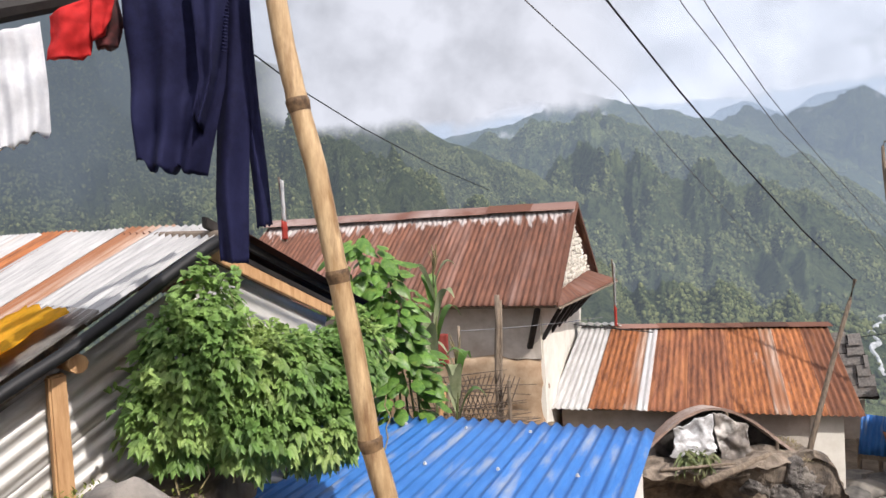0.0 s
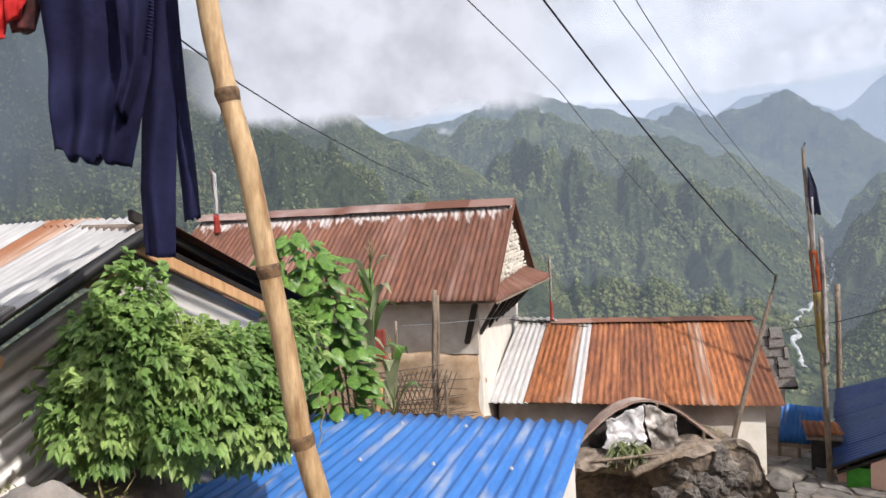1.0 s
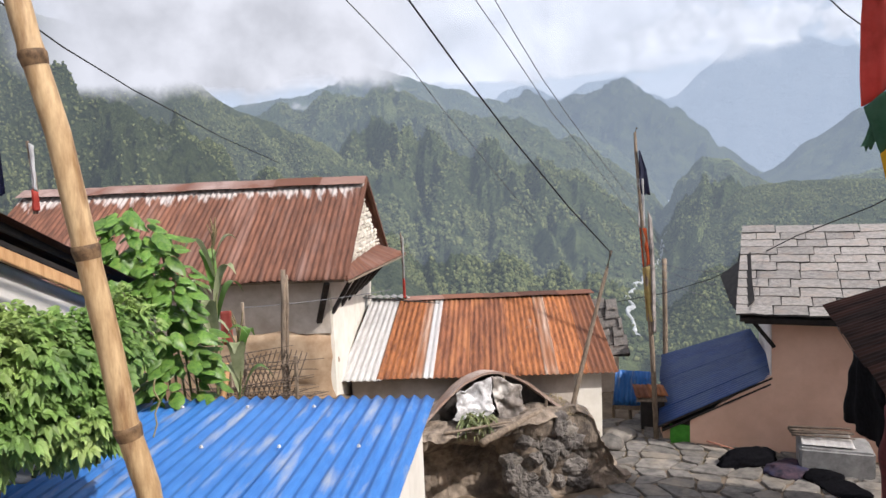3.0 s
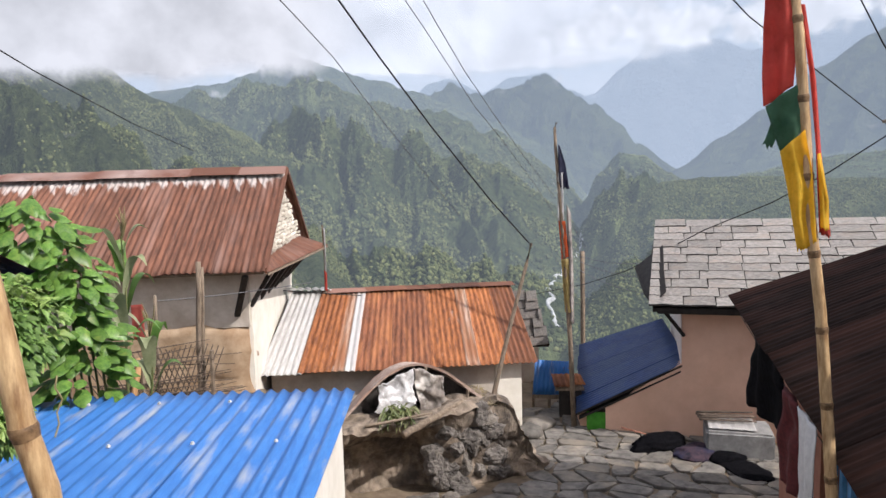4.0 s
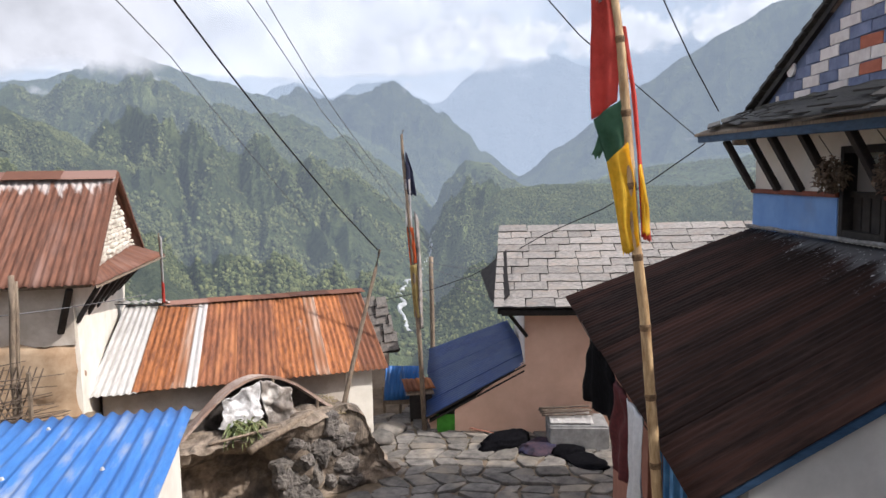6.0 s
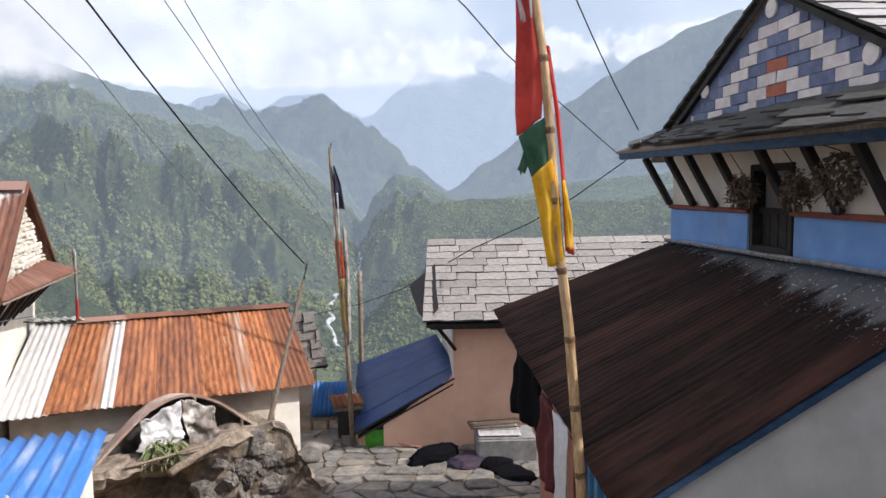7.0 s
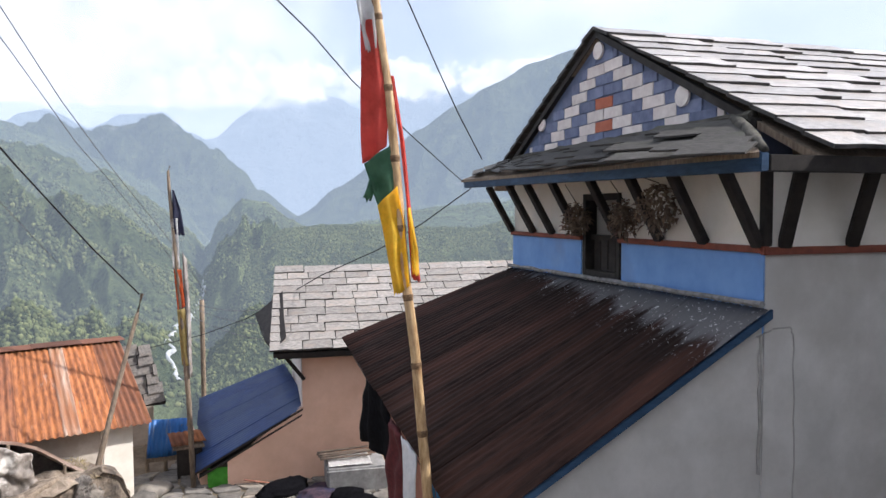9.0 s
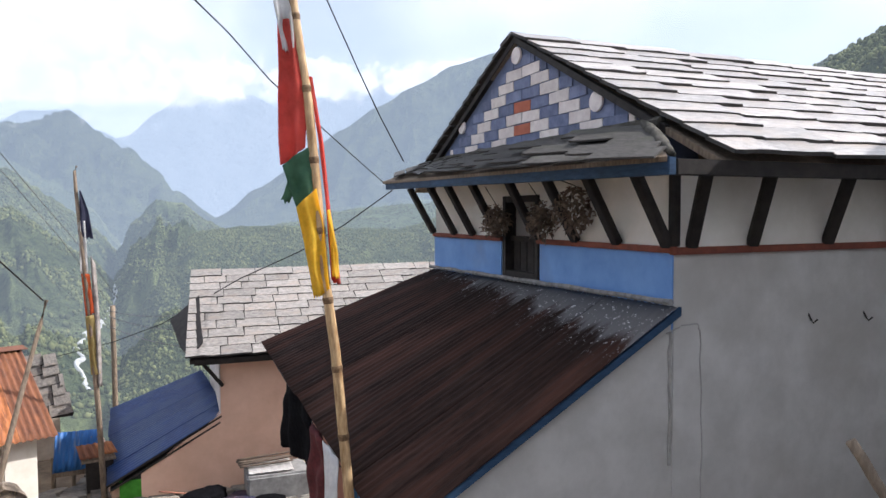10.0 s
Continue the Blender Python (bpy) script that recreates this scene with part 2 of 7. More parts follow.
M_LEAF = mat("fresh_leaf", (0.10, 0.19, 0.045), (0.21, 0.33, 0.085), 5, 0.5, 0.1, (0.33, 0.41, 0.13), 2.5, trans=0.35, blo=0.5, bhi=0.72)


def island_tint(m, lo, hi):
    """Lets every loose leaf of a mesh differ in brightness."""
    nt = m.node_tree
    b = nt.nodes["Principled BSDF"]
    src = b.inputs["Base Color"].links[0].from_socket
    g, mr, hs = nt.nodes.new("ShaderNodeNewGeometry"), nt.nodes.new("ShaderNodeMapRange"), nt.nodes.new("ShaderNodeHueSaturation")
    mr.inputs["To Min"].default_value, mr.inputs["To Max"].default_value = lo, hi
    nt.links.new(g.outputs["Random Per Island"], mr.inputs["Value"])
    nt.links.new(mr.outputs[0], hs.inputs["Value"])
    nt.links.new(src, hs.inputs["Color"])
    nt.links.new(hs.outputs[0], b.inputs["Base Color"])


island_tint(M_LEAF, 0.65, 1.55)
M_BIGLEAF = mat("broad_leaf", (0.075, 0.17, 0.035), (0.17, 0.31, 0.06), 6, 0.38, 0.1, (0.26, 0.34, 0.07), 2, trans=0.25, vary=0.25, blo=0.56, bhi=0.75)
M_STEM = mat("green_stem", (0.07, 0.10, 0.03), (0.16, 0.17, 0.07), 9, 0.7, 0.2)
M_DRY = mat("dry_grass", (0.20, 0.16, 0.08), (0.36, 0.30, 0.16), 8, 0.9, 0.2, trans=0.2)
M_BLACK = mat("black_cable", (0.008, 0.008, 0.009), (0.015, 0.015, 0.016), 9, 0.6, 0)
M_GREYWIRE = mat("grey_wire", (0.12, 0.12, 0.13), (0.2, 0.2, 0.21), 9, 0.6, 0)
M_NAVY = mat("navy_cotton", (0.006, 0.0065, 0.028), (0.011, 0.012, 0.045), 40, 0.85, 0.25, (0.016, 0.018, 0.060), 3, spec=0.2)
M_WCLOTH = mat("white_cotton", (0.62, 0.63, 0.66), (0.74, 0.75, 0.77), 30, 0.9, 0.3, trans=0.2)
M_REDCLOTH = mat("red_cotton", (0.42, 0.012, 0.012), (0.56, 0.02, 0.018), 30, 0.85, 0.3, trans=0.15)
M_MAROON = mat("maroon_cotton", (0.06, 0.010, 0.012), (0.11, 0.018, 0.02), 30, 0.9, 0.3)
M_BLKCLOTH = mat("black_cloth", (0.003, 0.003, 0.004), (0.009, 0.009, 0.011), 25, 0.95, 0.4, spec=0.03)


def flag_mat(name, c):
    return mat(name, tuple(v * 0.8 for v in c), c, 22, 0.85, 0.25, tuple(min(1, v * 1.15 + 0.02) for v in c), 3, trans=0.55)


F_RED, F_GREEN, F_YELLOW, F_WHITE = flag_mat("red_flag", (0.62, 0.10, 0.075)), flag_mat("green_flag", (0.08, 0.19, 0.11)), flag_mat("yellow_flag", (0.86, 0.58, 0.05)), flag_mat("white_flag", (0.68, 0.68, 0.68))
F_NAVY, F_ORANGE = flag_mat("dark_blue_flag", (0.04, 0.045, 0.09)), flag_mat("orange_flag", (0.62, 0.12, 0.03))


# ---------------------------------------------------------------- mesh helpers
def V(*a):
    return Vector(a)


def part(name, bm, material, parent=None, label="", smooth=False):
    """One mesh object from a bmesh, under a thing or a part."""
    me = bpy.data.meshes.new(name)
    bm.normal_update()
    bm.to_mesh(me)
    bm.free()
    me.materials.append(material)
    if smooth:
        me.polygons.foreach_set("use_smooth", [True] * len(me.polygons))
    ob = new(name, me)
    adopt(ob, parent)
    if label:
        ob["label"] = label
    return ob


def adopt(ob, parent):
    if parent:
        ob.parent = parent
        ob.matrix_parent_inverse = world_of(parent).inverted()


def world_of(ob):
    m = ob.matrix_basis.copy()
    while ob.parent:
        m = ob.parent.matrix_basis @ ob.matrix_parent_inverse @ m if not ob.parent.parent else world_of(ob.parent) @ ob.matrix_parent_inverse @ m
        break
    return m


def thing(name, at, label, category, group="", kind=""):
    e = new(name)
    e.empty_display_size = 0.1
    e.location = at
    return tagged(e, label, category, group, kind)


def hull(bm, pts, quads):
    vs = [bm.verts.new(p) for p in pts]
    for q in quads:
        try:
            bm.faces.new([vs[i] for i in q])
        except ValueError:
            pass
    return vs


BOXQ = ((0, 1, 2, 3), (7, 6, 5, 4), (0, 4, 5, 1), (1, 5, 6, 2), (2, 6, 7, 3), (3, 7, 4, 0))


def box(bm, o, ax, ay, az, bevel=0.0):
    """A box from a corner and three edges."""
    o, ax, ay, az = Vector(o), Vector(ax), Vector(ay), Vector(az)
    vs = hull(bm, [o, o + ay, o + ax + ay, o + ax, o + az, o + ay + az, o + ax + ay + az, o + ax + az], BOXQ)
    fs = list({f for v in vs for f in v.link_faces})
    if ax.cross(ay).dot(az) < 0:
        bmesh.ops.reverse_faces(bm, faces=fs)
    if bevel:
        bmesh.ops.bevel(bm, geom=list({e for f in fs for e in f.edges}), offset=bevel, segments=2, affect="EDGES")
    return vs


def prism(bm, pts, off):
    """A flat polygon pushed out along off."""
    off = Vector(off)
    a = [bm.verts.new(p) for p in pts]
    b = [bm.verts.new(Vector(p) + off) for p in pts]
    n = len(pts)
    fs = [bm.faces.new(a[::-1]), bm.faces.new(b)]
    for i in range(n):
        fs.append(bm.faces.new((a[i], a[(i + 1) % n], b[(i + 1) % n], b[i])))
    bmesh.ops.recalc_face_normals(bm, faces=fs)


def tube(bm, pts, radii, n=8, cap=True):
    """A round bar through points, with a radius at each."""
    pts = [Vector(p) for p in pts]
    if not isinstance(radii, (list, tuple)):
        radii = [radii] * len(pts)
    rings = []
    for i, p in enumerate(pts):
        d = (pts[min(i + 1, len(pts) - 1)] - pts[max(i - 1, 0)]).normalized()
        s = d.cross(V(0, 0, 1) if abs(d.z) < 0.95 else V(1, 0, 0)).normalized()
        t = s.cross(d)
        rings.append([bm.verts.new(p + (s * math.cos(6.28318 * k / n) + t * math.sin(6.28318 * k / n)) * radii[i]) for k in range(n)])
    for a, b in zip(rings, rings[1:]):
        for k in range(n):
            bm.faces.new((a[k], a[(k + 1) % n], b[(k + 1) % n], b[k]))
    if cap:
        bm.faces.new(rings[0][::-1])
        bm.faces.new(rings[-1])


def lerp(a, b, t):
    return Vector(a) * (1 - t) + Vector(b) * t


def sheet(name, p00, p10, p11, p01, material, parent, pitch=0.087, amp=0.011, nv=8, sag=0.0, wob=0.004, label="", ph=0.0, thick=0.0025):
    """A corrugated sheet: p00 to p10 across the waves, p00 to p01 down the slope."""
    bm = bmesh.new()
    uvl = bm.loops.layers.uv.new("UVMap")
    p00, p10, p11, p01 = [Vector(p) for p in (p00, p10, p11, p01)]
    w, h = ((p10 - p00).length + (p11 - p01).length) / 2, ((p01 - p00).length + (p11 - p10).length) / 2
    nrm = (p10 - p00).cross(p01 - p00).normalized()
    if nrm.z < 0:
        nrm = -nrm
    nu = max(4, int(round(w / pitch * 6)))
    rnd = random.Random(int(p00.x * 977 + p00.y * 331 + p00.z * 77))
    s1, s2 = rnd.uniform(0, 9), rnd.uniform(0, 9)
    uvs, layers = {}, []
    for side in (0, 1):
        g = []
        for j in range(nv + 1):
            row = []
            for i in range(nu + 1):
                u, v = i / nu, j / nv
                p = lerp(lerp(p00, p10, u), lerp(p01, p11, u), v)
                z = amp * math.cos(6.28318 * (u * w / pitch) + ph) + wob * noise.noise(V(u * w * 1.5 + s1, v * h * 1.5, s2)) - sag * math.sin(math.pi * v) - side * thick
                q = bm.verts.new(p + nrm * z + (p01 - p00).normalized() * (0.012 * noise.noise(V(u * w * 2 + s2, s1, 3)) if j == nv else 0))
                uvs[q] = (u * w, v * h)
                row.append(q)
            g.append(row)
        layers.append(g)
    a, b = layers
    up = (p10 - p00).cross(p01 - p00).dot(nrm) < 0
    for j in range(nv):
        for i in range(nu):
            f = (a[j][i], a[j + 1][i], a[j + 1][i + 1], a[j][i + 1])
            k = (b[j][i], b[j][i + 1], b[j + 1][i + 1], b[j + 1][i])
            bm.faces.new(f if up else f[::-1])
            bm.faces.new(k if up else k[::-1])
    rim = [(a[0][i], a[0][i + 1], b[0][i + 1], b[0][i]) for i in range(nu)] + [(a[nv][i + 1], a[nv][i], b[nv][i], b[nv][i + 1]) for i in range(nu)]
    rim += [(a[j + 1][0], a[j][0], b[j][0], b[j + 1][0]) for j in range(nv)] + [(a[j][nu], a[j + 1][nu], b[j + 1][nu], b[j][nu]) for j in range(nv)]
    for f in rim:
        bm.faces.new(f if up else f[::-1])
    for f in bm.faces:
        for lp in f.loops:
            lp[uvl].uv = uvs[lp.vert]
    return part(name, bm, material, parent, label, smooth=True)


def sheets(parent, q00, q10, q11, q01, mats, pitch=0.087, amp=0.011, lift=0.004, widths=None, **kw):
    """A roof slope laid with sheets side by side, each lapping the next."""
    n = len(mats)
    q00, q10, q11, q01 = [Vector(p) for p in (q00, q10, q11, q01)]
    widths = widths or [1.0] * n
    tot, t0 = sum(widths), 0.0
    full = ((q10 - q00).length + (q11 - q01).length) / 2
    for i, m in enumerate(mats):
        t1 = t0 + widths[i] / tot
        lap = min(1.0, t1 + pitch * 0.8 / full) if i < n - 1 else t1
        z = V(0, 0, lift * (i % 2))
        sl = random.uniform(-0.02, 0.02)
        d = (q01 - q00).normalized() * sl
        sheet("roof_sheet", lerp(q00, q10, t0) + z, lerp(q00, q10, lap) + z, lerp(q01, q11, lap) + z + d, lerp(q01, q11, t0) + z + d, m, parent, pitch, amp, ph=6.28318 * t0 * full / pitch, **kw)
        t0 = t1


def wall_mesh(bm, a, b, z0, z1, thick, openings=()):
    """An upright wall from a to b in plan, thickness to the left of a->b, with openings (s0, s1, z0, z1) cut through."""
    a, b = Vector((a[0], a[1], 0)), Vector((b[0], b[1], 0))
    d = (b - a).normalized()
    n = V(-d.y, d.x, 0) * thick
    ln = (b - a).length
    ss = sorted({0.0, ln, *[s for o in openings for s in o[:2]]})
    zs = sorted({z0, z1, *[z for o in openings for z in o[2:]]})
    for s0, s1 in zip(ss, ss[1:]):
        for c0, c1 in zip(zs, zs[1:]):
            sm, zm = (s0 + s1) / 2, (c0 + c1) / 2
            if any(o[0] < sm < o[1] and o[2] < zm < o[3] for o in openings):
                continue
            box(bm, a + d * s0 + V(0, 0, c0), d * (s1 - s0), n, V(0, 0, c1 - c0))
    bmesh.ops.remove_doubles(bm, verts=bm.verts, dist=0.0005)


def rough_up(bm, amount, scale, cuts=0):
    if cuts:
        bmesh.ops.subdivide_edges(bm, edges=bm.edges[:], cuts=cuts, use_grid_fill=True)
    for v in bm.verts:
        v.co += noise.noise_vector(v.co * scale) * amount


SLATES, SLATES_DARK, SLATES_BROWN = [], [], []
M_SLATE_BROWN = mat("weathered_brownish_slate", (0.15, 0.142, 0.133), (0.32, 0.298, 0.275), 7, 0.5, 0.4, (0.27, 0.225, 0.19), 1.5, vary=0.2, blo=0.5, bhi=0.7)
M_SLATE_DARK = mat("dark_stone_slate", (0.024, 0.023, 0.021), (0.070, 0.066, 0.062), 9, 0.8, 0.5, (0.045, 0.048, 0.034), 2, vary=0.25, blo=0.5, bhi=0.7)


# edges and undersides near-black: shade below each course put into the colour
M_EDGE = mat("shade_dark_slate_edge", (0.030, 0.028, 0.026), (0.10, 0.095, 0.09), 12, 0.9, 0.5)


def slate_meshes():
    """Six worn slate shapes, one metre by one metre, thin, with chipped lower edges."""
    for k in range(6):
        rnd = random.Random(40 + k)
        low = [(x, 1.0 + rnd.uniform(-0.05, 0.04)) for x in (1.0, 0.78, 0.5, 0.22, 0.0)]
        pts = [(0.0 + rnd.uniform(0, 0.02), 0.0), (1.0 - rnd.uniform(0, 0.02), 0.0), *low]
        bm = bmesh.new()
        top = [bm.verts.new((x, y, 1.0 + rnd.uniform(-0.12, 0.12))) for x, y in pts]
        bot = [bm.verts.new((x, y, 0.0)) for x, y in pts]
        n = len(pts)
        fs = [bm.faces.new(top), bm.faces.new(bot[::-1])]
        fs += [bm.faces.new((top[i], bot[i], bot[(i + 1) % n], top[(i + 1) % n])) for i in range(n)]
        bmesh.ops.recalc_face_normals(bm, faces=fs)
        me = bpy.data.meshes.new("slate")
        bm.to_mesh(me)
        bm.free()
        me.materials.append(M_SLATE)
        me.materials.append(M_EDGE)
        # only the top face keeps the slate's own colour
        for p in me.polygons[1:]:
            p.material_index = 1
        SLATES.append(me)
        md = me.copy()
        md.materials[0] = M_SLATE_DARK
        SLATES_DARK.append(md)
        mb = me.copy()
        mb.materials[0] = M_SLATE_BROWN
        SLATES_BROWN.append(mb)


slate_meshes()


def slate_roof(parent, q00, q10, q11, q01, course, width, seed, lift=0.02, thick=0.018, dark=False, tilt=0.10, stock=None):
    """Courses of slates from the eave (q01-q11) up to the ridge (q00-q10); every slate is an object."""
    rnd = random.Random(seed)
    q00, q10, q11, q01 = [Vector(p) for p in (q00, q10, q11, q01)]
    h = ((q01 - q00).length + (q11 - q10).length) / 2
    nc = int(round(h / course))
    for c in range(nc):
        v0, v1 = c / nc, (c + 1) / nc
        a, b = lerp(q00, q01, v0), lerp(q10, q11, v0)
        a2, b2 = lerp(q00, q01, v1), lerp(q10, q11, v1)
        ln, s = (b2 - a2).length, -rnd.uniform(0, width * 0.5)
        while s < ln - 0.03:
            w = width * rnd.uniform(0.6, 1.5)
            e = min(s + w, ln + rnd.uniform(-0.01, 0.03))
            st = max(s, -0.02)
            if e - st > 0.05:
                x = (b2 - a2).normalized()
                o = lerp(a, b, max(0, st) / ln) + x * min(0, st)
                y = lerp(a2, b2, max(0, st) / ln) + x * min(0, st) - o
                nrm = x.cross(y).normalized()
                if nrm.z < 0:
                    nrm = -nrm
                ym = y.length
                yd = (y / ym + nrm * tilt + x * rnd.uniform(-0.012, 0.012)).normalized()
                ob = new("slate", rnd.choice(stock or (SLATES_DARK if dark else SLATES)))
                zz = nrm * thick * rnd.uniform(0.85, 1.2)
                m = Matrix.Identity(4)
                xs, ys = x * (e - st - 0.012), yd * (ym * rnd.uniform(1.05, 1.10))
                for r in range(3):
                    m[r][0], m[r][1], m[r][2], m[r][3] = xs[r], ys[r], zz[r], (o + nrm * (lift + rnd.uniform(-0.002, 0.002)))[r]
                ob.matrix_basis = m
                adopt(ob, parent)
            s += w


# ---------------------------------------------------------------- ground, valley and mountains
def smooth(a, b, x):
    t = min(1, max(0, (x - a) / (b - a)))
    return t * t * (3 - 2 * t)


def ground_z(x, y):
    z = 0.0
    terrace = (1 - smooth(1.25, 1.7, x)) * (1 - smooth(1.7, 2.3, y))          # where the camera stands
    z = max(z, 2.55 * terrace)
    left = (1 - smooth(-1.0, -0.75, x)) * (1 - smooth(3.4, 4.6, y))            # the bank below the shed
    z = max(z, 3.05 * left)
    mid = (1 - smooth(1.2, 2.4, x)) * smooth(2.0, 2.8, y)                        # plots round the mud house
    z = max(z, 1.35 * mid)
    z -= smooth(13.0, 40.0, y + 0.25 * x) * 30 + smooth(30, 300, math.hypot(x, y)) * 110
    z -= smooth(12.5, 15, y) * 0.9
    return z + 0.05 * noise.noise(V(x * 0.9, y * 0.9, 2)) * (1 if y < 60 else 8)


def build_ground():
    bm = bmesh.new()
    xs = [-2400, -1200, -600, -300, -150, -80, -45, -28, -18, -12, -8] + [-6 + 0.25 * i for i in range(85)] + [17, 20, 25, 32, 45, 70, 120, 220, 450, 900, 1800, 3000]
    ys = [-2400, -1200, -500, -200, -80, -40, -20, -12, -8, -5] + [-3 + 0.25 * i for i in range(73)] + [17, 20, 24, 30, 40, 60, 100, 180, 320, 600, 1100, 2000, 3200]
    g = [[bm.verts.new((x, y, ground_z(x, y))) for x in xs] for y in ys]
    for j in range(len(ys) - 1):
        for i in range(len(xs) - 1):
            bm.faces.new((g[j][i], g[j][i + 1], g[j + 1][i + 1], g[j + 1][i]))
    ob = part("ground", bm, M_EARTH, smooth=True)
    tagged(ob, "brown bare earth terraces falling away to the valley floor", "ground", kind="structure")


build_ground()


def forest_mat(name, dark, light, bare, scale, blo=0.6, bhi=0.72, field=(0.16, 0.20, 0.07)):
    m = bpy.data.materials.new(name)
    m.use_nodes = True
    nt = m.node_tree
    N, L = nt.nodes.new, nt.links.new
    b = nt.nodes["Principled BSDF"]
    b.inputs["Roughness"].default_value, b.inputs["Specular IOR Level"].default_value = 0.9, 0.1
    tc = N("ShaderNodeTexCoord")

    def nz(s, d, r=0.6):
        n = N("ShaderNodeTexNoise")
        n.inputs["Scale"].default_value, n.inputs["Detail"].default_value, n.inputs["Roughness"].default_value = s, d, r
        L(tc.outputs["Object"], n.inputs["Vector"])
        return n

    def ramp(src, p0, p1, c0, c1):
        r = N("ShaderNodeValToRGB")
        r.color_ramp.elements[0].position, r.color_ramp.elements[1].position = p0, p1
        r.color_ramp.elements[0].color, r.color_ramp.elements[1].color = (*c0, 1), (*c1, 1)
        L(src, r.inputs[0])
        return r.outputs[0]

    fine = nz(scale, 6, 0.75)
    col = ramp(fine.outputs[0], 0.36, 0.64, dark, light)
    for sc, lo, hi, c in ((scale * 0.09, 0.52, 0.68, field), (scale * 0.22, blo, bhi, bare)):
        k = ramp(nz(sc, 7, 0.62).outputs[0], lo, hi, (0, 0, 0), (1, 1, 1))
        mx = N("ShaderNodeMixRGB")
        L(k, mx.inputs[0])
        L(col, mx.inputs[1])
        mx.inputs[2].default_value = (*c, 1)
        col = mx.outputs[0]
    L(col, b.inputs["Base Color"])
    bp = N("ShaderNodeBump")
    bp.inputs["Strength"].default_value, bp.inputs["Distance"].default_value = 1.0, 3.0 / scale
    L(fine.outputs[0], bp.inputs["Height"])
    L(bp.outputs[0], b.inputs["Normal"])
    return m


M_FOREST = forest_mat("forested_slope", (0.030, 0.050, 0.020), (0.125, 0.160, 0.060), (0.40, 0.38, 0.33), 0.11, 0.70, 0.745, field=(0.17, 0.205, 0.075))
M_FOREST2 = forest_mat("forest_and_fields", (0.036, 0.062, 0.026), (0.16, 0.205, 0.08), (0.46, 0.43, 0.37), 0.08, 0.68, 0.73, field=(0.24, 0.29, 0.11))
M_RANGE = forest_mat("far_range", (0.040, 0.058, 0.032), (0.13, 0.155, 0.075), (0.26, 0.25, 0.21), 0.03, 0.64, 0.74)
M_SNOW = forest_mat("snowy_range", (0.15, 0.16, 0.17), (0.21, 0.22, 0.235), (0.74, 0.76, 0.79), 0.007, 0.56, 0.66, field=(0.30, 0.31, 0.33))


def profile(prof, az):
    if az <= prof[0][0]:
        return prof[0][1]
    for (a0, e0), (a1, e1) in zip(prof, prof[1:]):
        if az <= a1:
            t = (az - a0) / (a1 - a0)
            t = t * t * (3 - 2 * t) * 0.5 + t * 0.5
            return e0 + (e1 - e0) * t
    return prof[-1][1]


SLOPES = {}


def mountain(name, prof, r0, r1, zb, material, label, na=260, nr=90, rough=0.12, power=0.9, gully=0.22, seed=0, key="", lean=2.6):
    """A mountain side: skyline heights by bearing at range r1, falling to zb at range r0, cut by spurs and gullies that run downhill; a back slope behind."""
    a0, a1 = prof[0][0], prof[-1][0]
    bm = bmesh.new()
    rows = []
    sky = [math.tan(radians(profile(prof, a0 + (a1 - a0) * i / na) + 0.10 * noise.fractal(V(i * 0.11, seed, 2), 0.8, 2, 4))) for i in range(na + 1)]
    for j in range(nr + 9):
        u = j / nr
        r = r0 + (r1 - r0) * u
        row = []
        for i in range(na + 1):
            az = a0 + (a1 - a0) * i / na
            zt = EYE + r1 * sky[i]
            hgt = zt - zb
            x, y = r * math.sin(radians(az)), r * math.cos(radians(az))
            if u <= 1:
                bend = 2.2 * noise.noise(V(az * gully * 0.5, u * 1.7, seed)) + lean * u
                spur = 1 - 2.2 * abs(noise.noise(V(az * gully + bend, u * 1.8, seed + 5)))
                rill = 1 - 2.2 * abs(noise.noise(V(az * gully * 3.1 + bend * 1.5, u * 5.5, seed + 9)))
                lump = noise.fractal(V(az * gully * 2.2, u * 6, seed + 2), 0.8, 2.1, 6)
                k = (math.sin(math.pi * min(1, u)) ** 0.75) * 0.95 + 0.04
                z = zb + hgt * (u ** power) + abs(hgt) * rough * k * (spur * 0.75 + rill * 0.14 + lump * 0.6 - 0.1)
                z = min(z, EYE + r * (sky[i] - 0.006 * (1 - u)))
            else:
                z = zt - abs(hgt) * (u - 1) * 3
            row.append(bm.verts.new((x, y, z)))
        rows.append(row)
    for j in range(len(rows) - 1):
        for i in range(na):
            bm.faces.new((rows[j][i], rows[j][i + 1], rows[j + 1][i + 1], rows[j + 1][i]))
    if key:
        SLOPES[key] = np.array([[v.co[:] for v in row] for row in rows[:nr + 1]])
    ob = part(name, bm, material, smooth=True)
    return tagged(ob, label, "mountain", kind="structure")


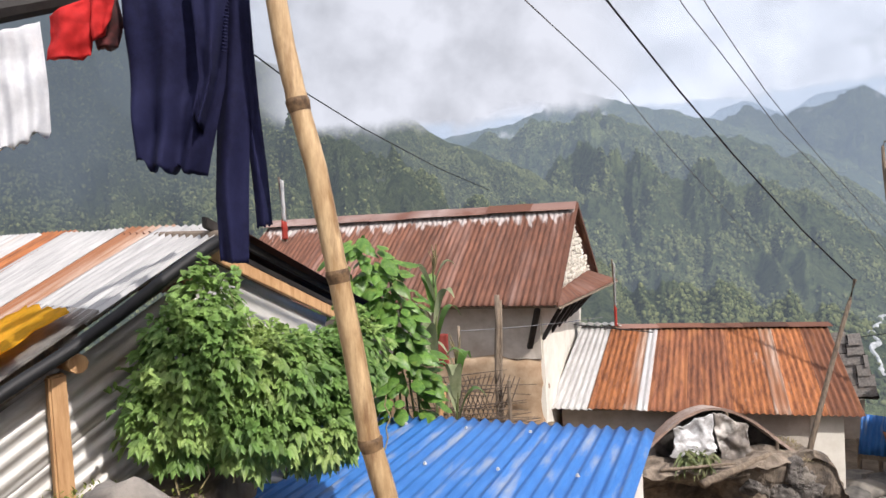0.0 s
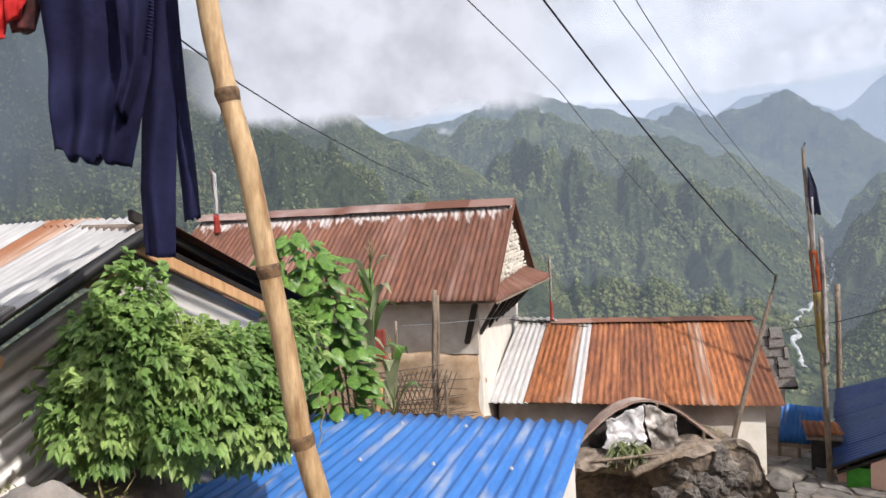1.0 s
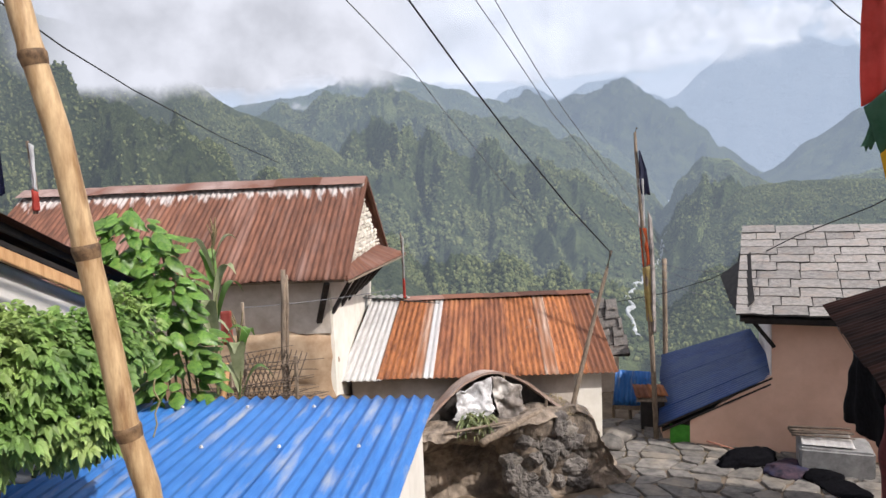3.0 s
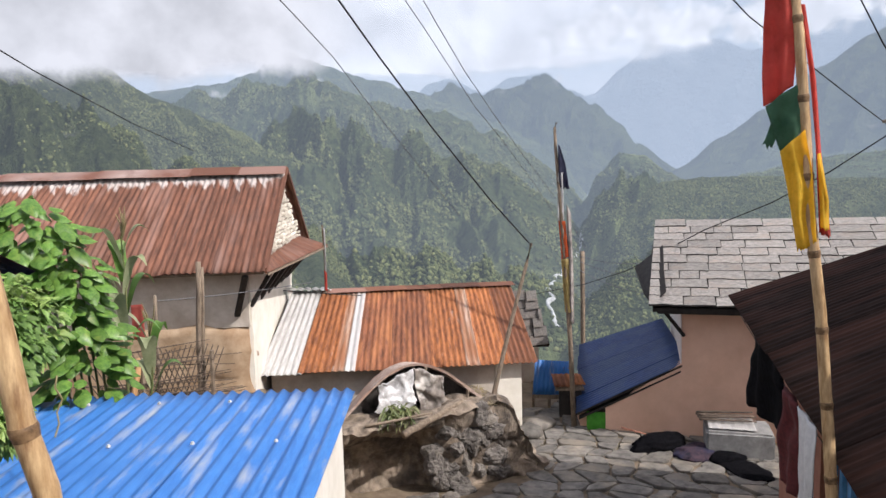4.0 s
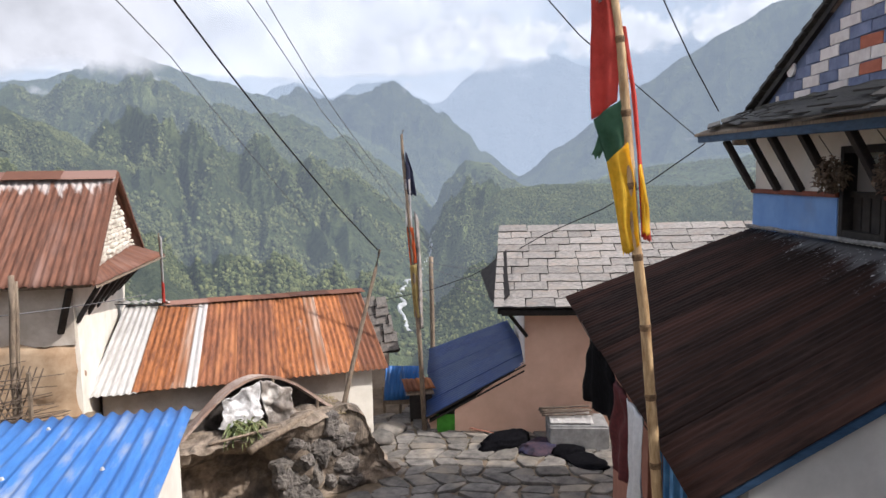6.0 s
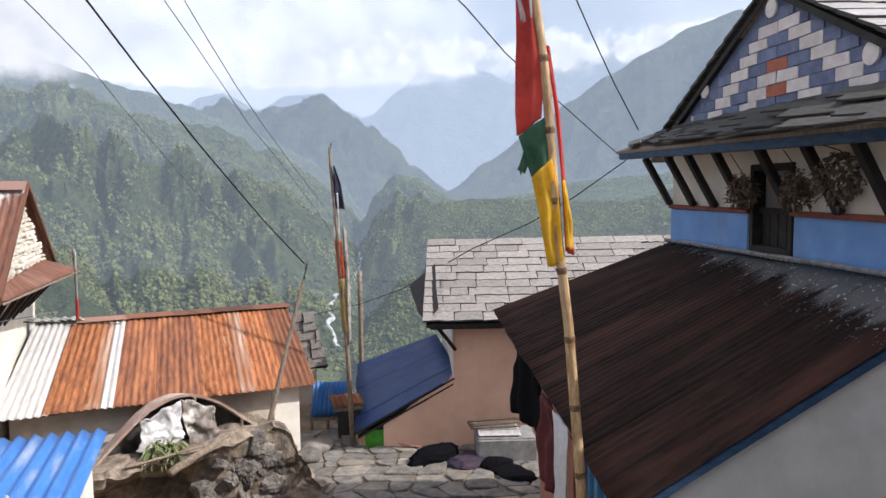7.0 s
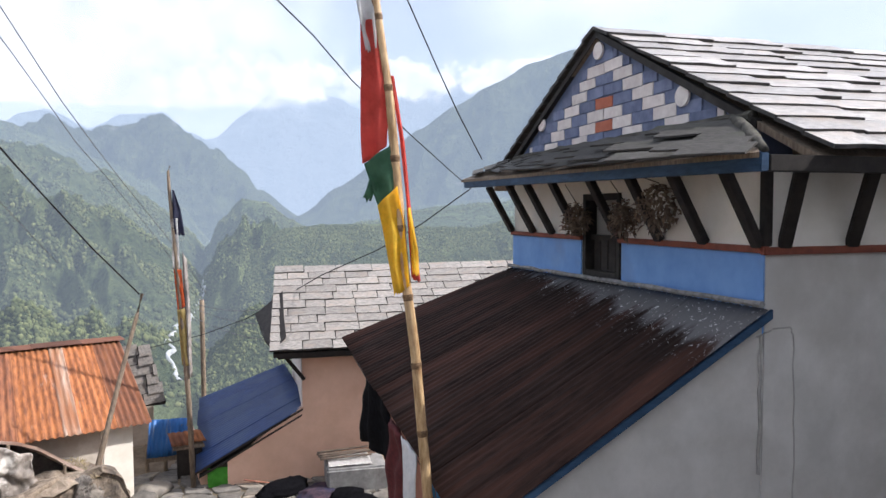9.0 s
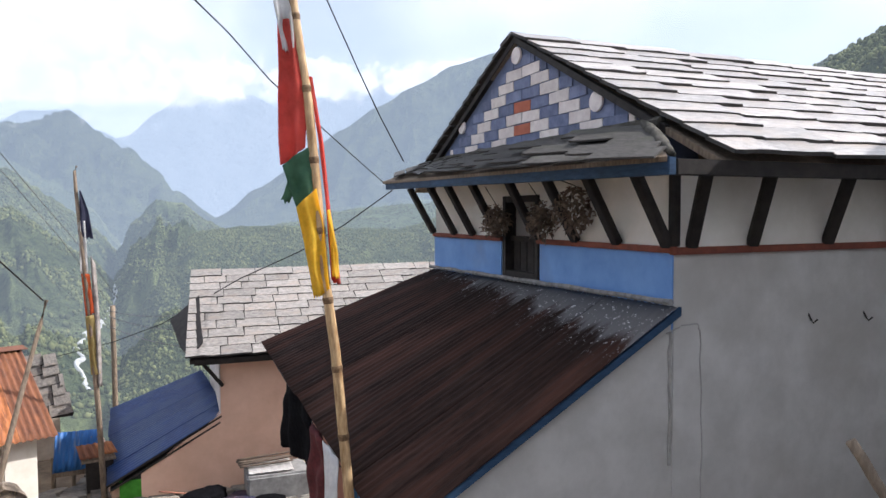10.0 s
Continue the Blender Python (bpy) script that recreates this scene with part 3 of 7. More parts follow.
mountain("mountain", [(-75, 17), (-50, 17), (-31.5, 16), (-22, 14.6), (-11, 12.2), (-5.6, 9.8), (-2.8, 8.4), (1.2, 5.9), (5.5, 4.2), (9.8, 1.8), (12.0, -0.6), (14.2, -3.2), (17, -6.4), (21, -10.6)],
         260, 900, -95, M_FOREST, "steep dark green forested mountainside under cloud", 560, 150, 0.14, 0.85, 0.20, 1, "near")
mountain("mountain", [(-2, 6), (5.6, 7.0), (8.4, 7.9), (9.6, 9.2), (10.6, 9.5), (12.8, 8.6), (17.7, 7.2), (20.5, 6.3), (23.4, 5.3), (27, 3.8), (29.7, 2.4), (32.2, 0.4), (33.8, -1.8), (36, -6)],
         420, 1700, -118, M_FOREST2, "green mountainside with fields and pale landslips", 480, 150, 0.13, 0.95, 0.20, 5, "mid", 3.4)
mountain("mountain", [(14, 5), (20.5, 6.0), (21.7, 6.9), (23.4, 7.3), (26, 6.1), (28.2, 7.2), (31.0, 7.4), (32.8, 6.1), (34.9, 5.0), (36.4, 3.6), (37.9, 2.0), (40.5, 0), (44, -2)],
         1750, 3000, -60, M_RANGE, "distant hazy ridge with cloud on its crest", 300, 120, 0.26, 0.9, 0.17, 9)
mountain("mountain", [(28, 3), (34.5, 5.7), (37.0, 7.7), (39.0, 9.6), (40.1, 8.7), (43.2, 9.2), (45.9, 8.1), (48.6, 9.0), (53, 10.2), (57.5, 11.2), (62, 10), (68, 4)],
         3000, 4300, 0, M_SNOW, "far blue mountains with snow and cloud", 300, 110, 0.26, 0.9, 0.20, 13)
mountain("mountain", [(37, -4), (40.9, -0.2), (44, 2.1), (46.8, 3.9), (50.4, 6.6), (53, 8.3), (56.2, 10.0), (59.3, 11.6), (62.7, 12.5), (68, 9), (74, 4)],
         1500, 2500, -60, M_RANGE, "hazy blue mountain shoulder", 300, 110, 0.20, 0.9, 0.17, 17, lean=-2.2)
mountain("hill", [(31.3, -8), (32.6, -5.0), (33.9, -2.4), (35.0, -0.4), (36.5, 1.1), (38.3, 0.9), (40.2, -0.5), (42.2, -1.6), (45, -4)],
         640, 1250, -110, M_FOREST2, "steep rounded green hill with a sunlit face", 200, 110, 0.20, 0.8, 0.42, 21, "hump")
mountain("hill", [(33, -10), (34.4, -6.2), (36.9, -2.8), (39.6, -1.2), (43.1, -0.9), (46.8, -0.9), (50.4, -1.1), (54.9, -1.2), (60, 0.3), (68, 2)],
         420, 950, -100, M_FOREST, "dark green wooded hill above the river", 320, 110, 0.14, 0.8, 0.26, 25, "wood", -1.5)
mountain("hill", [(41, -3), (45.7, -0.6), (50.3, 0.5), (53.1, 0.8), (57.5, 1.2), (64, 3)],
         960, 1450, -30, M_FOREST2, "terraced green hillside with pale fields", 200, 80, 0.10, 0.9, 0.3, 29, "terrace")
mountain("mountain", [(74, 5), (80, 7), (83, 8.8), (85, 9.9), (87.1, 10.9), (88.8, 11.6), (90, 12.3), (98, 15), (112, 16), (130, 13)],
         180, 620, -20, M_FOREST, "dark wooded hillside close behind the village", 220, 80, 0.08, 0.9, 0.2, 33, "back")


def crown_mat():
    """Tree crowns, each a green of its own, darker and lighter by the fine noise of its leaves."""
    m = bpy.data.materials.new("tree_crowns")
    m.use_nodes = True
    nt = m.node_tree
    N, L = nt.nodes.new, nt.links.new
    b = nt.nodes["Principled BSDF"]
    b.inputs["Roughness"].default_value, b.inputs["Specular IOR Level"].default_value = 0.85, 0.12
    g, r, hs, n, tc, mr = N("ShaderNodeNewGeometry"), N("ShaderNodeValToRGB"), N("ShaderNodeHueSaturation"), N("ShaderNodeTexNoise"), N("ShaderNodeTexCoord"), N("ShaderNodeMapRange")
    for k, c in enumerate(((0.048, 0.060, 0.026), (0.068, 0.084, 0.033), (0.098, 0.116, 0.044), (0.145, 0.160, 0.064))):
        e = r.color_ramp.elements[0] if k == 0 else r.color_ramp.elements.new(k / 3.001)
        e.position, e.color = k / 3.0 * 0.97, (*c, 1)
    r.color_ramp.elements[len(r.color_ramp.elements) - 1].color = (0.12, 0.145, 0.06, 1)
    L(g.outputs["Random Per Island"], r.inputs[0])
    n.inputs["Scale"].default_value, n.inputs["Detail"].default_value = 0.5, 4
    L(tc.outputs["Object"], n.inputs["Vector"])
    mr.inputs["To Min"].default_value, mr.inputs["To Max"].default_value = 0.75, 1.25
    L(n.outputs[0], mr.inputs["Value"])
    L(mr.outputs[0], hs.inputs["Value"])
    L(r.outputs[0], hs.inputs["Color"])
    L(hs.outputs[0], b.inputs["Base Color"])
    return m


M_CROWN = crown_mat()


def woods(key, count, size, az0, az1, seed, label, u0=0.02, u1=0.97, share=0.0):
    """Tree crowns scattered over a slope in patches, joined into one mesh."""
    g = SLOPES[key]
    rng = np.random.default_rng(seed)
    nj, ni = g.shape[0] - 1, g.shape[1] - 1
    ico = bmesh.new()
    bmesh.ops.create_icosphere(ico, subdivisions=1, radius=1)
    base = np.array([v.co[:] for v in ico.verts])
    ico.verts.ensure_lookup_table()
    tri = np.array([[v.index for v in f.verts] for f in ico.faces])
    ico.free()
    verts, made = [], 0
    while made < count:
        fj, fi = (u0 + (u1 - u0) * rng.random() ** 0.8) * nj, rng.random() * ni
        j, i = min(int(fj), nj - 1), min(int(fi), ni - 1)
        tj, ti = fj - j, fi - i
        c = (g[j, i] * (1 - ti) + g[j, i + 1] * ti) * (1 - tj) + (g[j + 1, i] * (1 - ti) + g[j + 1, i + 1] * ti) * tj
        az = math.degrees(math.atan2(c[0], c[1]))
        if not az0 < az < az1:
            continue
        if noise.fractal(V(c[0] * 0.011, c[1] * 0.011, seed), 0.7, 2.2, 4) < rng.normal(share, 0.16):
            continue
        rad = size[0] + (size[1] - size[0]) * rng.random() ** 1.6
        sh = np.array((rng.uniform(0.8, 1.2), rng.uniform(0.8, 1.2), rng.uniform(0.9, 1.5))) * rad
        verts.append(c + np.array((0, 0, 0.45 * rad)) + base * sh * rng.uniform(0.78, 1.2, (len(base), 1)))
        made += 1
    v = np.concatenate(verts)
    f = (tri[None] + (np.arange(count) * len(base))[:, None, None]).reshape(-1, 3)
    me = bpy.data.meshes.new("woods")
    me.from_pydata(v.tolist(), [], f.tolist())
    me.materials.append(M_CROWN)
    me.polygons.foreach_set("use_smooth", [True] * len(me.polygons))
    tagged(new("woods", me), label, "trees", kind="stuff")


woods("near", 52000, (0.45, 1.45), -36, 21, 3, "dark green trees covering the near mountainside", share=0.0)
woods("mid", 24000, (0.9, 2.5), 4, 36, 4, "green trees on the middle mountainside", share=0.14)
woods("wood", 18000, (0.6, 1.6), 33, 66, 5, "dense dark green trees on the wooded hill", share=-0.25)
woods("hump", 4000, (0.9, 2.0), 31, 45, 6, "trees on the rounded hill", share=0.05)
woods("terrace", 2500, (1.0, 2.2), 41, 64, 7, "scattered trees among the terraced fields", share=0.08)
woods("back", 5000, (0.8, 2.0), 78, 100, 8, "dark trees on the hillside behind the village", share=-0.2)


def veil(name, r, z0, z1, a0, a1, colour, dens, label, cloud=None):
    """A curved see-through sheet that glows by itself, in place of haze or cloud."""
    bm = bmesh.new()
    uvl = bm.loops.layers.uv.new("UVMap")
    n, k = 60, 8
    g = [[bm.verts.new((r * math.sin(radians(a0 + (a1 - a0) * i / n)), r * math.cos(radians(a0 + (a1 - a0) * i / n)), z0 + (z1 - z0) * j / k)) for i in range(n + 1)] for j in range(k + 1)]
    for j in range(k):
        for i in range(n):
            f = bm.faces.new((g[j][i], g[j][i + 1], g[j + 1][i + 1], g[j + 1][i]))
            for lp, (p, w) in zip(f.loops, ((i, j), (i + 1, j), (i + 1, j + 1), (i, j + 1))):
                lp[uvl].uv = (p / n, w / k)
    m = bpy.data.materials.new(name)
    m.use_nodes = True
    nt = m.node_tree
    nt.nodes.clear()
    N, L = nt.nodes.new, nt.links.new
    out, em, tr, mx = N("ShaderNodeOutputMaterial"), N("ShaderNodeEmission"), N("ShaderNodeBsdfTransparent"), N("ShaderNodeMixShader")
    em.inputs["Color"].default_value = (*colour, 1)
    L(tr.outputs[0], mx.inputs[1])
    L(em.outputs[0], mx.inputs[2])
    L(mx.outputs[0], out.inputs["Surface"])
    tc, sep = N("ShaderNodeTexCoord"), N("ShaderNodeSeparateXYZ")
    L(tc.outputs["Object"], sep.inputs[0])

    def fade(lo, hi):
        f = N("ShaderNodeMapRange")
        f.interpolation_type = "SMOOTHSTEP"
        f.inputs["From Min"].default_value, f.inputs["From Max"].default_value = lo, hi
        L(sep.outputs["Z"], f.inputs["Value"])
        return f.outputs[0]

    def mul(a, b, op="MULTIPLY"):
        q = N("ShaderNodeMath")
        q.operation = op
        for s, v in zip(q.inputs, (a, b)):
            if isinstance(v, (int, float)):
                s.default_value = v
            else:
                L(v, s)
        return q.outputs[0]

    us = N("ShaderNodeSeparateXYZ")
    L(tc.outputs["UV"], us.inputs[0])

    def ends(lo, hi):
        f = N("ShaderNodeMapRange")
        f.interpolation_type = "SMOOTHSTEP"
        f.inputs["From Min"].default_value, f.inputs["From Max"].default_value = lo, hi
        L(us.outputs["X"], f.inputs["Value"])
        return f.outputs[0]

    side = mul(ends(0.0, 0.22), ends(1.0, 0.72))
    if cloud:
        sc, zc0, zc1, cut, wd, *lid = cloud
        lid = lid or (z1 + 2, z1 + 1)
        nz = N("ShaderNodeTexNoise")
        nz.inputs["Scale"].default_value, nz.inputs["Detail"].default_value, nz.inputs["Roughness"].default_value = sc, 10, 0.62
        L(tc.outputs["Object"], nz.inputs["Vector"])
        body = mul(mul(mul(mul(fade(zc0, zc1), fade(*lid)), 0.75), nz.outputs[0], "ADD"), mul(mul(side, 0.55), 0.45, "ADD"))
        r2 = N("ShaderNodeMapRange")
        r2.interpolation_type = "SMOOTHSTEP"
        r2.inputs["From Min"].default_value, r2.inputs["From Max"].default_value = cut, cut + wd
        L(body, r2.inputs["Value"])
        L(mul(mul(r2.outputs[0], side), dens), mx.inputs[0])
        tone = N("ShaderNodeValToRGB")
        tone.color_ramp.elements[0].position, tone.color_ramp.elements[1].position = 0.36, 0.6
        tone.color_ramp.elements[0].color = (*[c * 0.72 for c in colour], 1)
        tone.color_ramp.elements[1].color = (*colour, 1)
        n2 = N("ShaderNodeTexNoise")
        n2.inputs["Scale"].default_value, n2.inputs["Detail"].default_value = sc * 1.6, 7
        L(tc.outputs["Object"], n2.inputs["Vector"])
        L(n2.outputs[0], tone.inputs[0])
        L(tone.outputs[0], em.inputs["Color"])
    else:
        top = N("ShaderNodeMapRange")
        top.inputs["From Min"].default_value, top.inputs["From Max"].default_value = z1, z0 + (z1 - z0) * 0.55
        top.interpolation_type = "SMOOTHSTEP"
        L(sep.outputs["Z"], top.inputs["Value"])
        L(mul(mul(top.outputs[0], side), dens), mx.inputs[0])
    ob = part(name, bm, m)
    ob.visible_shadow = False
    return tagged(ob, label, "haze" if not cloud else "cloud", kind="structure")


# haze put in as glowing see-through sheets, paler and bluer with distance
veil("haze", 255, -140, 260, -150, 150, (0.46, 0.53, 0.60), 0.17, "faintly glowing blue sheet in place of thin haze over the valley")
veil("haze", 590, -140, 420, -150, 150, (0.50, 0.59, 0.68), 0.10, "faintly glowing blue sheet in place of thin haze over the valley")
veil("haze", 980, -140, 700, -80, 150, (0.52, 0.64, 0.78), 0.12, "faintly glowing blue sheet in place of thin haze over the valley")
veil("haze", 1380, -140, 900, -70, 140, (0.54, 0.67, 0.84), 0.22, "faintly glowing blue sheet in place of thin haze over the valley")
veil("haze", 2700, -140, 1000, -60, 150, (0.66, 0.78, 0.93), 0.62, "glowing pale blue sheet in place of haze before the far mountains")
veil("cloud", 560, 30, 340, -17, 20, (0.97, 0.975, 0.99), 1.0, "white cloud bank lying on the mountain top", (0.012, 62, 112, 0.56, 0.28))
veil("cloud", 1345, 70, 420, -4, 44, (1.1, 1.1, 1.12), 0.75, "small wisps of cloud on the mountainside", (0.011, 120, 150, 1.33, 0.16, 240, 175))
veil("cloud", 2670, 200, 1500, -34, 52, (1.38, 1.39, 1.41), 1.0, "bright cumulus standing behind the ridge", (0.0042, 310, 450, 0.62, 0.22))
veil("cloud", 2640, 280, 900, 20, 84, (1.35, 1.35, 1.35), 0.95, "bright cloud wreathing the far summits", (0.0085, 250, 500, 1.03, 0.16, 760, 470))
# dark veil: cloud shadow and mist put into one see-through sheet
veil("cloud", 257, -60, 230, -110, 4, (0.105, 0.130, 0.155), 0.80, "dark see-through veil added for cloud shadow and grey mist on the mountainside", (0.022, -16, 40, 0.50, 0.85))


# ---------------------------------------------------------------- the river far below
def river():
    trees = []
    for ob in list(bpy.data.objects):
        if ob.name.split(".")[0] in ("mountain", "hill"):
            trees.append(BVHTree.FromPolygons([v.co for v in ob.data.vertices], [tuple(p.vertices) for p in ob.data.polygons]))

    def high(x, y):
        zs = [t.ray_cast(V(x, y, 900), V(0, 0, -1))[0] for t in trees]
        return max((p.z for p in zs if p), default=-110)

    way = ((33.9, 930), (33.3, 800), (32.9, 700), (32.2, 640), (31.5, 590), (30.9, 550), (31.3, 510), (31.7, 490))
    bm = bmesh.new()
    rows = []
    for k in range(65):
        f = k / 64 * (len(way) - 1)
        i = min(int(f), len(way) - 2)
        az = way[i][0] + (way[i + 1][0] - way[i][0]) * (f - i)
        r = way[i][1] + (way[i + 1][1] - way[i][1]) * (f - i)
        c = V(r * math.sin(radians(az)), r * math.cos(radians(az)), 0)
        w = 1.7 + 2.0 * noise.noise(V(k * 0.35, 3, 3))
        side = V(math.cos(radians(az)), -math.sin(radians(az)), 0)
        row = []
        for j in range(5):
            p = c + side * w * (j / 2 - 1) + side * 6 * noise.noise(V(k * 0.22, 9, 1))
            row.append(bm.verts.new((p.x, p.y, high(p.x, p.y) + (1.3 if 0 < j < 4 else -0.3))))
        rows.append(row)
    for a, b in zip(rows, rows[1:]):
        for j in range(4):
            bm.faces.new((a[j], a[j + 1], b[j + 1], b[j]))
    ob = part("river", bm, mat("white_water_and_gravel", (0.20, 0.21, 0.21), (0.55, 0.57, 0.58), 0.35, 0.5, 0.2), smooth=True)
    tagged(ob, "white river winding between gravel banks in the valley", "river", kind="structure")


river()




# ---------------------------------------------------------------- white house with the chequered gable
HA, HD, HN = V(5.013, 1.137, 0), V(0.5725, 0.8199, 0), V(-0.8199, 0.5725, 0)


def hp(s, out, z):
    """A point of the white house: along its gable front, out from it, and up."""
    return HA + HD * s + HN * out + V(0, 0, z)


def strut(parent, a, b, w=0.075, d=0.06):
    bm = bmesh.new()
    a, b = Vector(a), Vector(b)
    y = (b - a).normalized()
    x = y.cross(V(0, 0, 1)).normalized()
    z = x.cross(y)
    box(bm, a - x * w / 2 - z * d / 2, x * w, b - a, z * d, 0.006)
    return part("strut", bm, M_DARKWOOD, parent)


def white_house():
    h = thing("house", hp(2, -3, 0), "whitewashed house with blue band, chequered gable and stone slate roof", "house")
    W0, W1, Z0, Z1 = 1.72, 2.38, 3.50, 4.27
    bm = bmesh.new()
    wall_mesh(bm, hp(4.08, 0, 0), hp(0, 0, 0), 0, 4.45, 0.35, [(4.08 - W1, 4.08 - W0, Z0, Z1)])
    part("wall", bm, M_LIME, h, "cream limewashed gable wall")
    bm = bmesh.new()
    wall_mesh(bm, hp(0, -0.35, 0), hp(0, -7, 0), 0, 4.45, 0.35)
    wall_mesh(bm, hp(0, -7, 0), hp(4.08, -7, 0), 0, 4.45, 0.35)
    wall_mesh(bm, hp(4.08, -7, 0), hp(4.08, -0.35, 0), 0, 4.45, 0.35)
    part("wall", bm, M_WHITE, h, "greyish whitewashed side wall with faint cracks")
    bm = bmesh.new()
    box(bm, hp(-0.008, 0.004, 0), HN * -7, HD * 0.008, V(0, 0, 3.83))
    part("side_plaster", bm, M_WHITE, h)
    # limewashed strip of the side wall above the ledge, and the blue band on the front
    bm = bmesh.new()
    box(bm, hp(-0.012, 0.0, 3.86), HN * -7, HD * 0.012, V(0, 0, 0.58))
    part("upper_wall", bm, M_LIME, h)
    for s0, s1 in ((-0.004, W0 - 0.03), (W1 + 0.03, 4.084)):
        bm = bmesh.new()
        wall_mesh(bm, hp(s0, 0.006, 0), hp(s1, 0.006, 0), 3.3, 3.84, 0.012)
        part("blue_band", bm, M_SKYBLUE, h, "sky-blue painted band")
    for a, b in ((hp(-0.045, 0.045, 0), hp(W0, 0.045, 0)), (hp(W1, 0.045, 0), hp(4.1, 0.045, 0))):
        bm = bmesh.new()
        box(bm, a + V(0, 0, 3.835), b - a, HN * -0.05, V(0, 0, 0.045), 0.008)
        part("ledge", bm, M_REDBAND, h)
    bm = bmesh.new()
    box(bm, hp(-0.045, 0.045, 3.825), HN * -7, HD * 0.05, V(0, 0, 0.05), 0.008)
    part("ledge", bm, M_REDBAND, h)
    # gable triangle with its painted blocks
    bm = bmesh.new()
    prism(bm, [hp(0.1, 0.0, 4.45), hp(4.0, 0.0, 4.45), hp(3.95, 0.0, 4.70), hp(2.1, 0.0, 5.69), hp(0.15, 0.0, 4.66)], HN * -0.3)
    part("gable", bm, M_SKYBLUE_DULL, h, "slate-blue painted gable with white and red blocks")
    rnd = random.Random(4)
    # courses of blocks laid half over half; the colours mirror about the middle: W white, B blue, R red, from the middle outwards
    ch, hb, mid = 0.1035, 0.154, 2.02
    for row, run in enumerate(("BWBWBWB", "RWBWBWB", "WBWBWB", "RBWBW", "BWBB", "BWB", "WB", "BB")):
        z = 4.725 + row * ch
        for sd in (1, -1):
            edge = (5.63 - z - ch * 0.6) / 0.52
            for k, ch_ in enumerate(run):
                a = hb * 2 * k if row % 2 == 0 else hb * (2 * k - 1)
                b = a + 2 * hb
                if row % 2 and k == 0:
                    if sd < 0:
                        continue
                a, b = max(a, -edge), min(b, edge)
                if b - a < 0.07:
                    continue
                m = {"W": M_GABLE_WHITE, "B": M_GABLE_BLUE, "R": M_GABLE_RED}[ch_]
                bm = bmesh.new()
                wob = [rnd.uniform(-0.006, 0.006) for _ in range(8)]
                c0, c1 = sorted((mid + sd * a, mid + sd * b))
                prism(bm, [hp(c0 + 0.006 + wob[0], 0.0, z + 0.005 + wob[1]), hp(c1 - 0.006 + wob[2], 0, z + 0.005 + wob[3]), hp(c1 - 0.006 + wob[4], 0, z + ch - 0.005 + wob[5]), hp(c0 + 0.006 + wob[6], 0, z + ch - 0.005 + wob[7])], HN * 0.012)
                part("block", bm, m, h)
    for s, z, r in ((2.1, 5.565, 0.078), (0.85, 4.965, 0.080), (3.29, 5.04, 0.072)):
        bm = bmesh.new()
        ring = [hp(s + 1.05 * r * math.cos(a * 0.39), 0.014, z + r * 1.0 * math.sin(a * 0.39)) for a in range(16)]
        prism(bm, ring, HN * 0.02)
        part("disc", bm, M_GABLE_WHITE, h, "white plaster disc")
    # barge boards along the gable
    for s0, s1 in ((0.05, 2.1), (4.12, 2.1)):
        bm = bmesh.new()
        a, b = hp(s0, 0.05, 4.63), hp(s1, 0.05, 5.68)
        box(bm, a, b - a, HN * -0.05, V(0, 0, 0.06))
        part("barge_board", bm, M_DARKWOOD, h)
    # window opening: frame, lower shutter, near-black board standing in for the unlit room
    win = part("window", frame_mesh(W0, W1, Z0, Z1), M_DARKWOOD, h, "dark wooden window frame")
    bm = bmesh.new()
    for k in range(4):
        box(bm, hp(W0 + 0.07 + k * 0.13, -0.06, Z0 + 0.03), HD * 0.12, HN * -0.03, V(0, 0, 0.32), 0.004)
    box(bm, hp(W0 + 0.05, -0.04, Z0 + 0.34), HD * 0.56, HN * -0.05, V(0, 0, 0.05), 0.004)
    part("shutter", bm, M_DARKWOOD, win)
    bm = bmesh.new()
    box(bm, hp(W0 - 0.3, -1.6, Z0 - 0.3), HD * 1.3, HN * 0.02, V(0, 0, 1.4))
    part("room_back", bm, M_DARKWOOD, h)
    # struts under the eaves, eave beams
    for s in (4.08, 3.48, 3.01, 2.44, 1.72, 1.11, 0.57, 0.03):
        strut(h, hp(s, 0.03, 3.88), hp(s - 0.02, 0.34, 4.40), 0.078)
    for o in (-0.12, -0.67, -1.42, -2.15, -2.9, -3.65, -4.4):
        strut(h, hp(-0.03, o, 3.88), hp(-0.34, o + 0.16, 4.40), 0.078)
    bm = bmesh.new()
    box(bm, hp(-0.03, 0.03, 3.88), HD * 0.06, HN * -0.06, V(0, 0, 0.55), 0.006)
    part("corner_post", bm, M_DARKWOOD, h)
    bm = bmesh.new()
    box(bm, hp(-0.50, 0.49, 4.325), HD * 5.0 + V(0, 0, 0.075), HN * -0.06, V(0, 0, 0.105), 0.006)
    part("eave_beam", bm, M_DBLUE, h, "faded blue eave beam")
    bm = bmesh.new()
    box(bm, hp(-0.50, 0.425, 4.325), HN * -7.4, HD * 0.06, V(0, 0, 0.095), 0.006)
    part("eave_beam", bm, M_DARKWOOD, h)
    # roof boards under the slates
    rf = bmesh.new()
    for e, sgn in ((-0.46, 1), (4.66, -1)):
        prism(rf, [hp(2.1, 0.04, 5.725), hp(2.1, -7.3, 5.725), hp(e, -7.3, 4.42), hp(e, 0.04, 4.42)], V(0, 0, -0.05))
    roof = part("roof", rf, M_OLDWOOD, h, "grey stone slate roof")
    sk = bmesh.new()
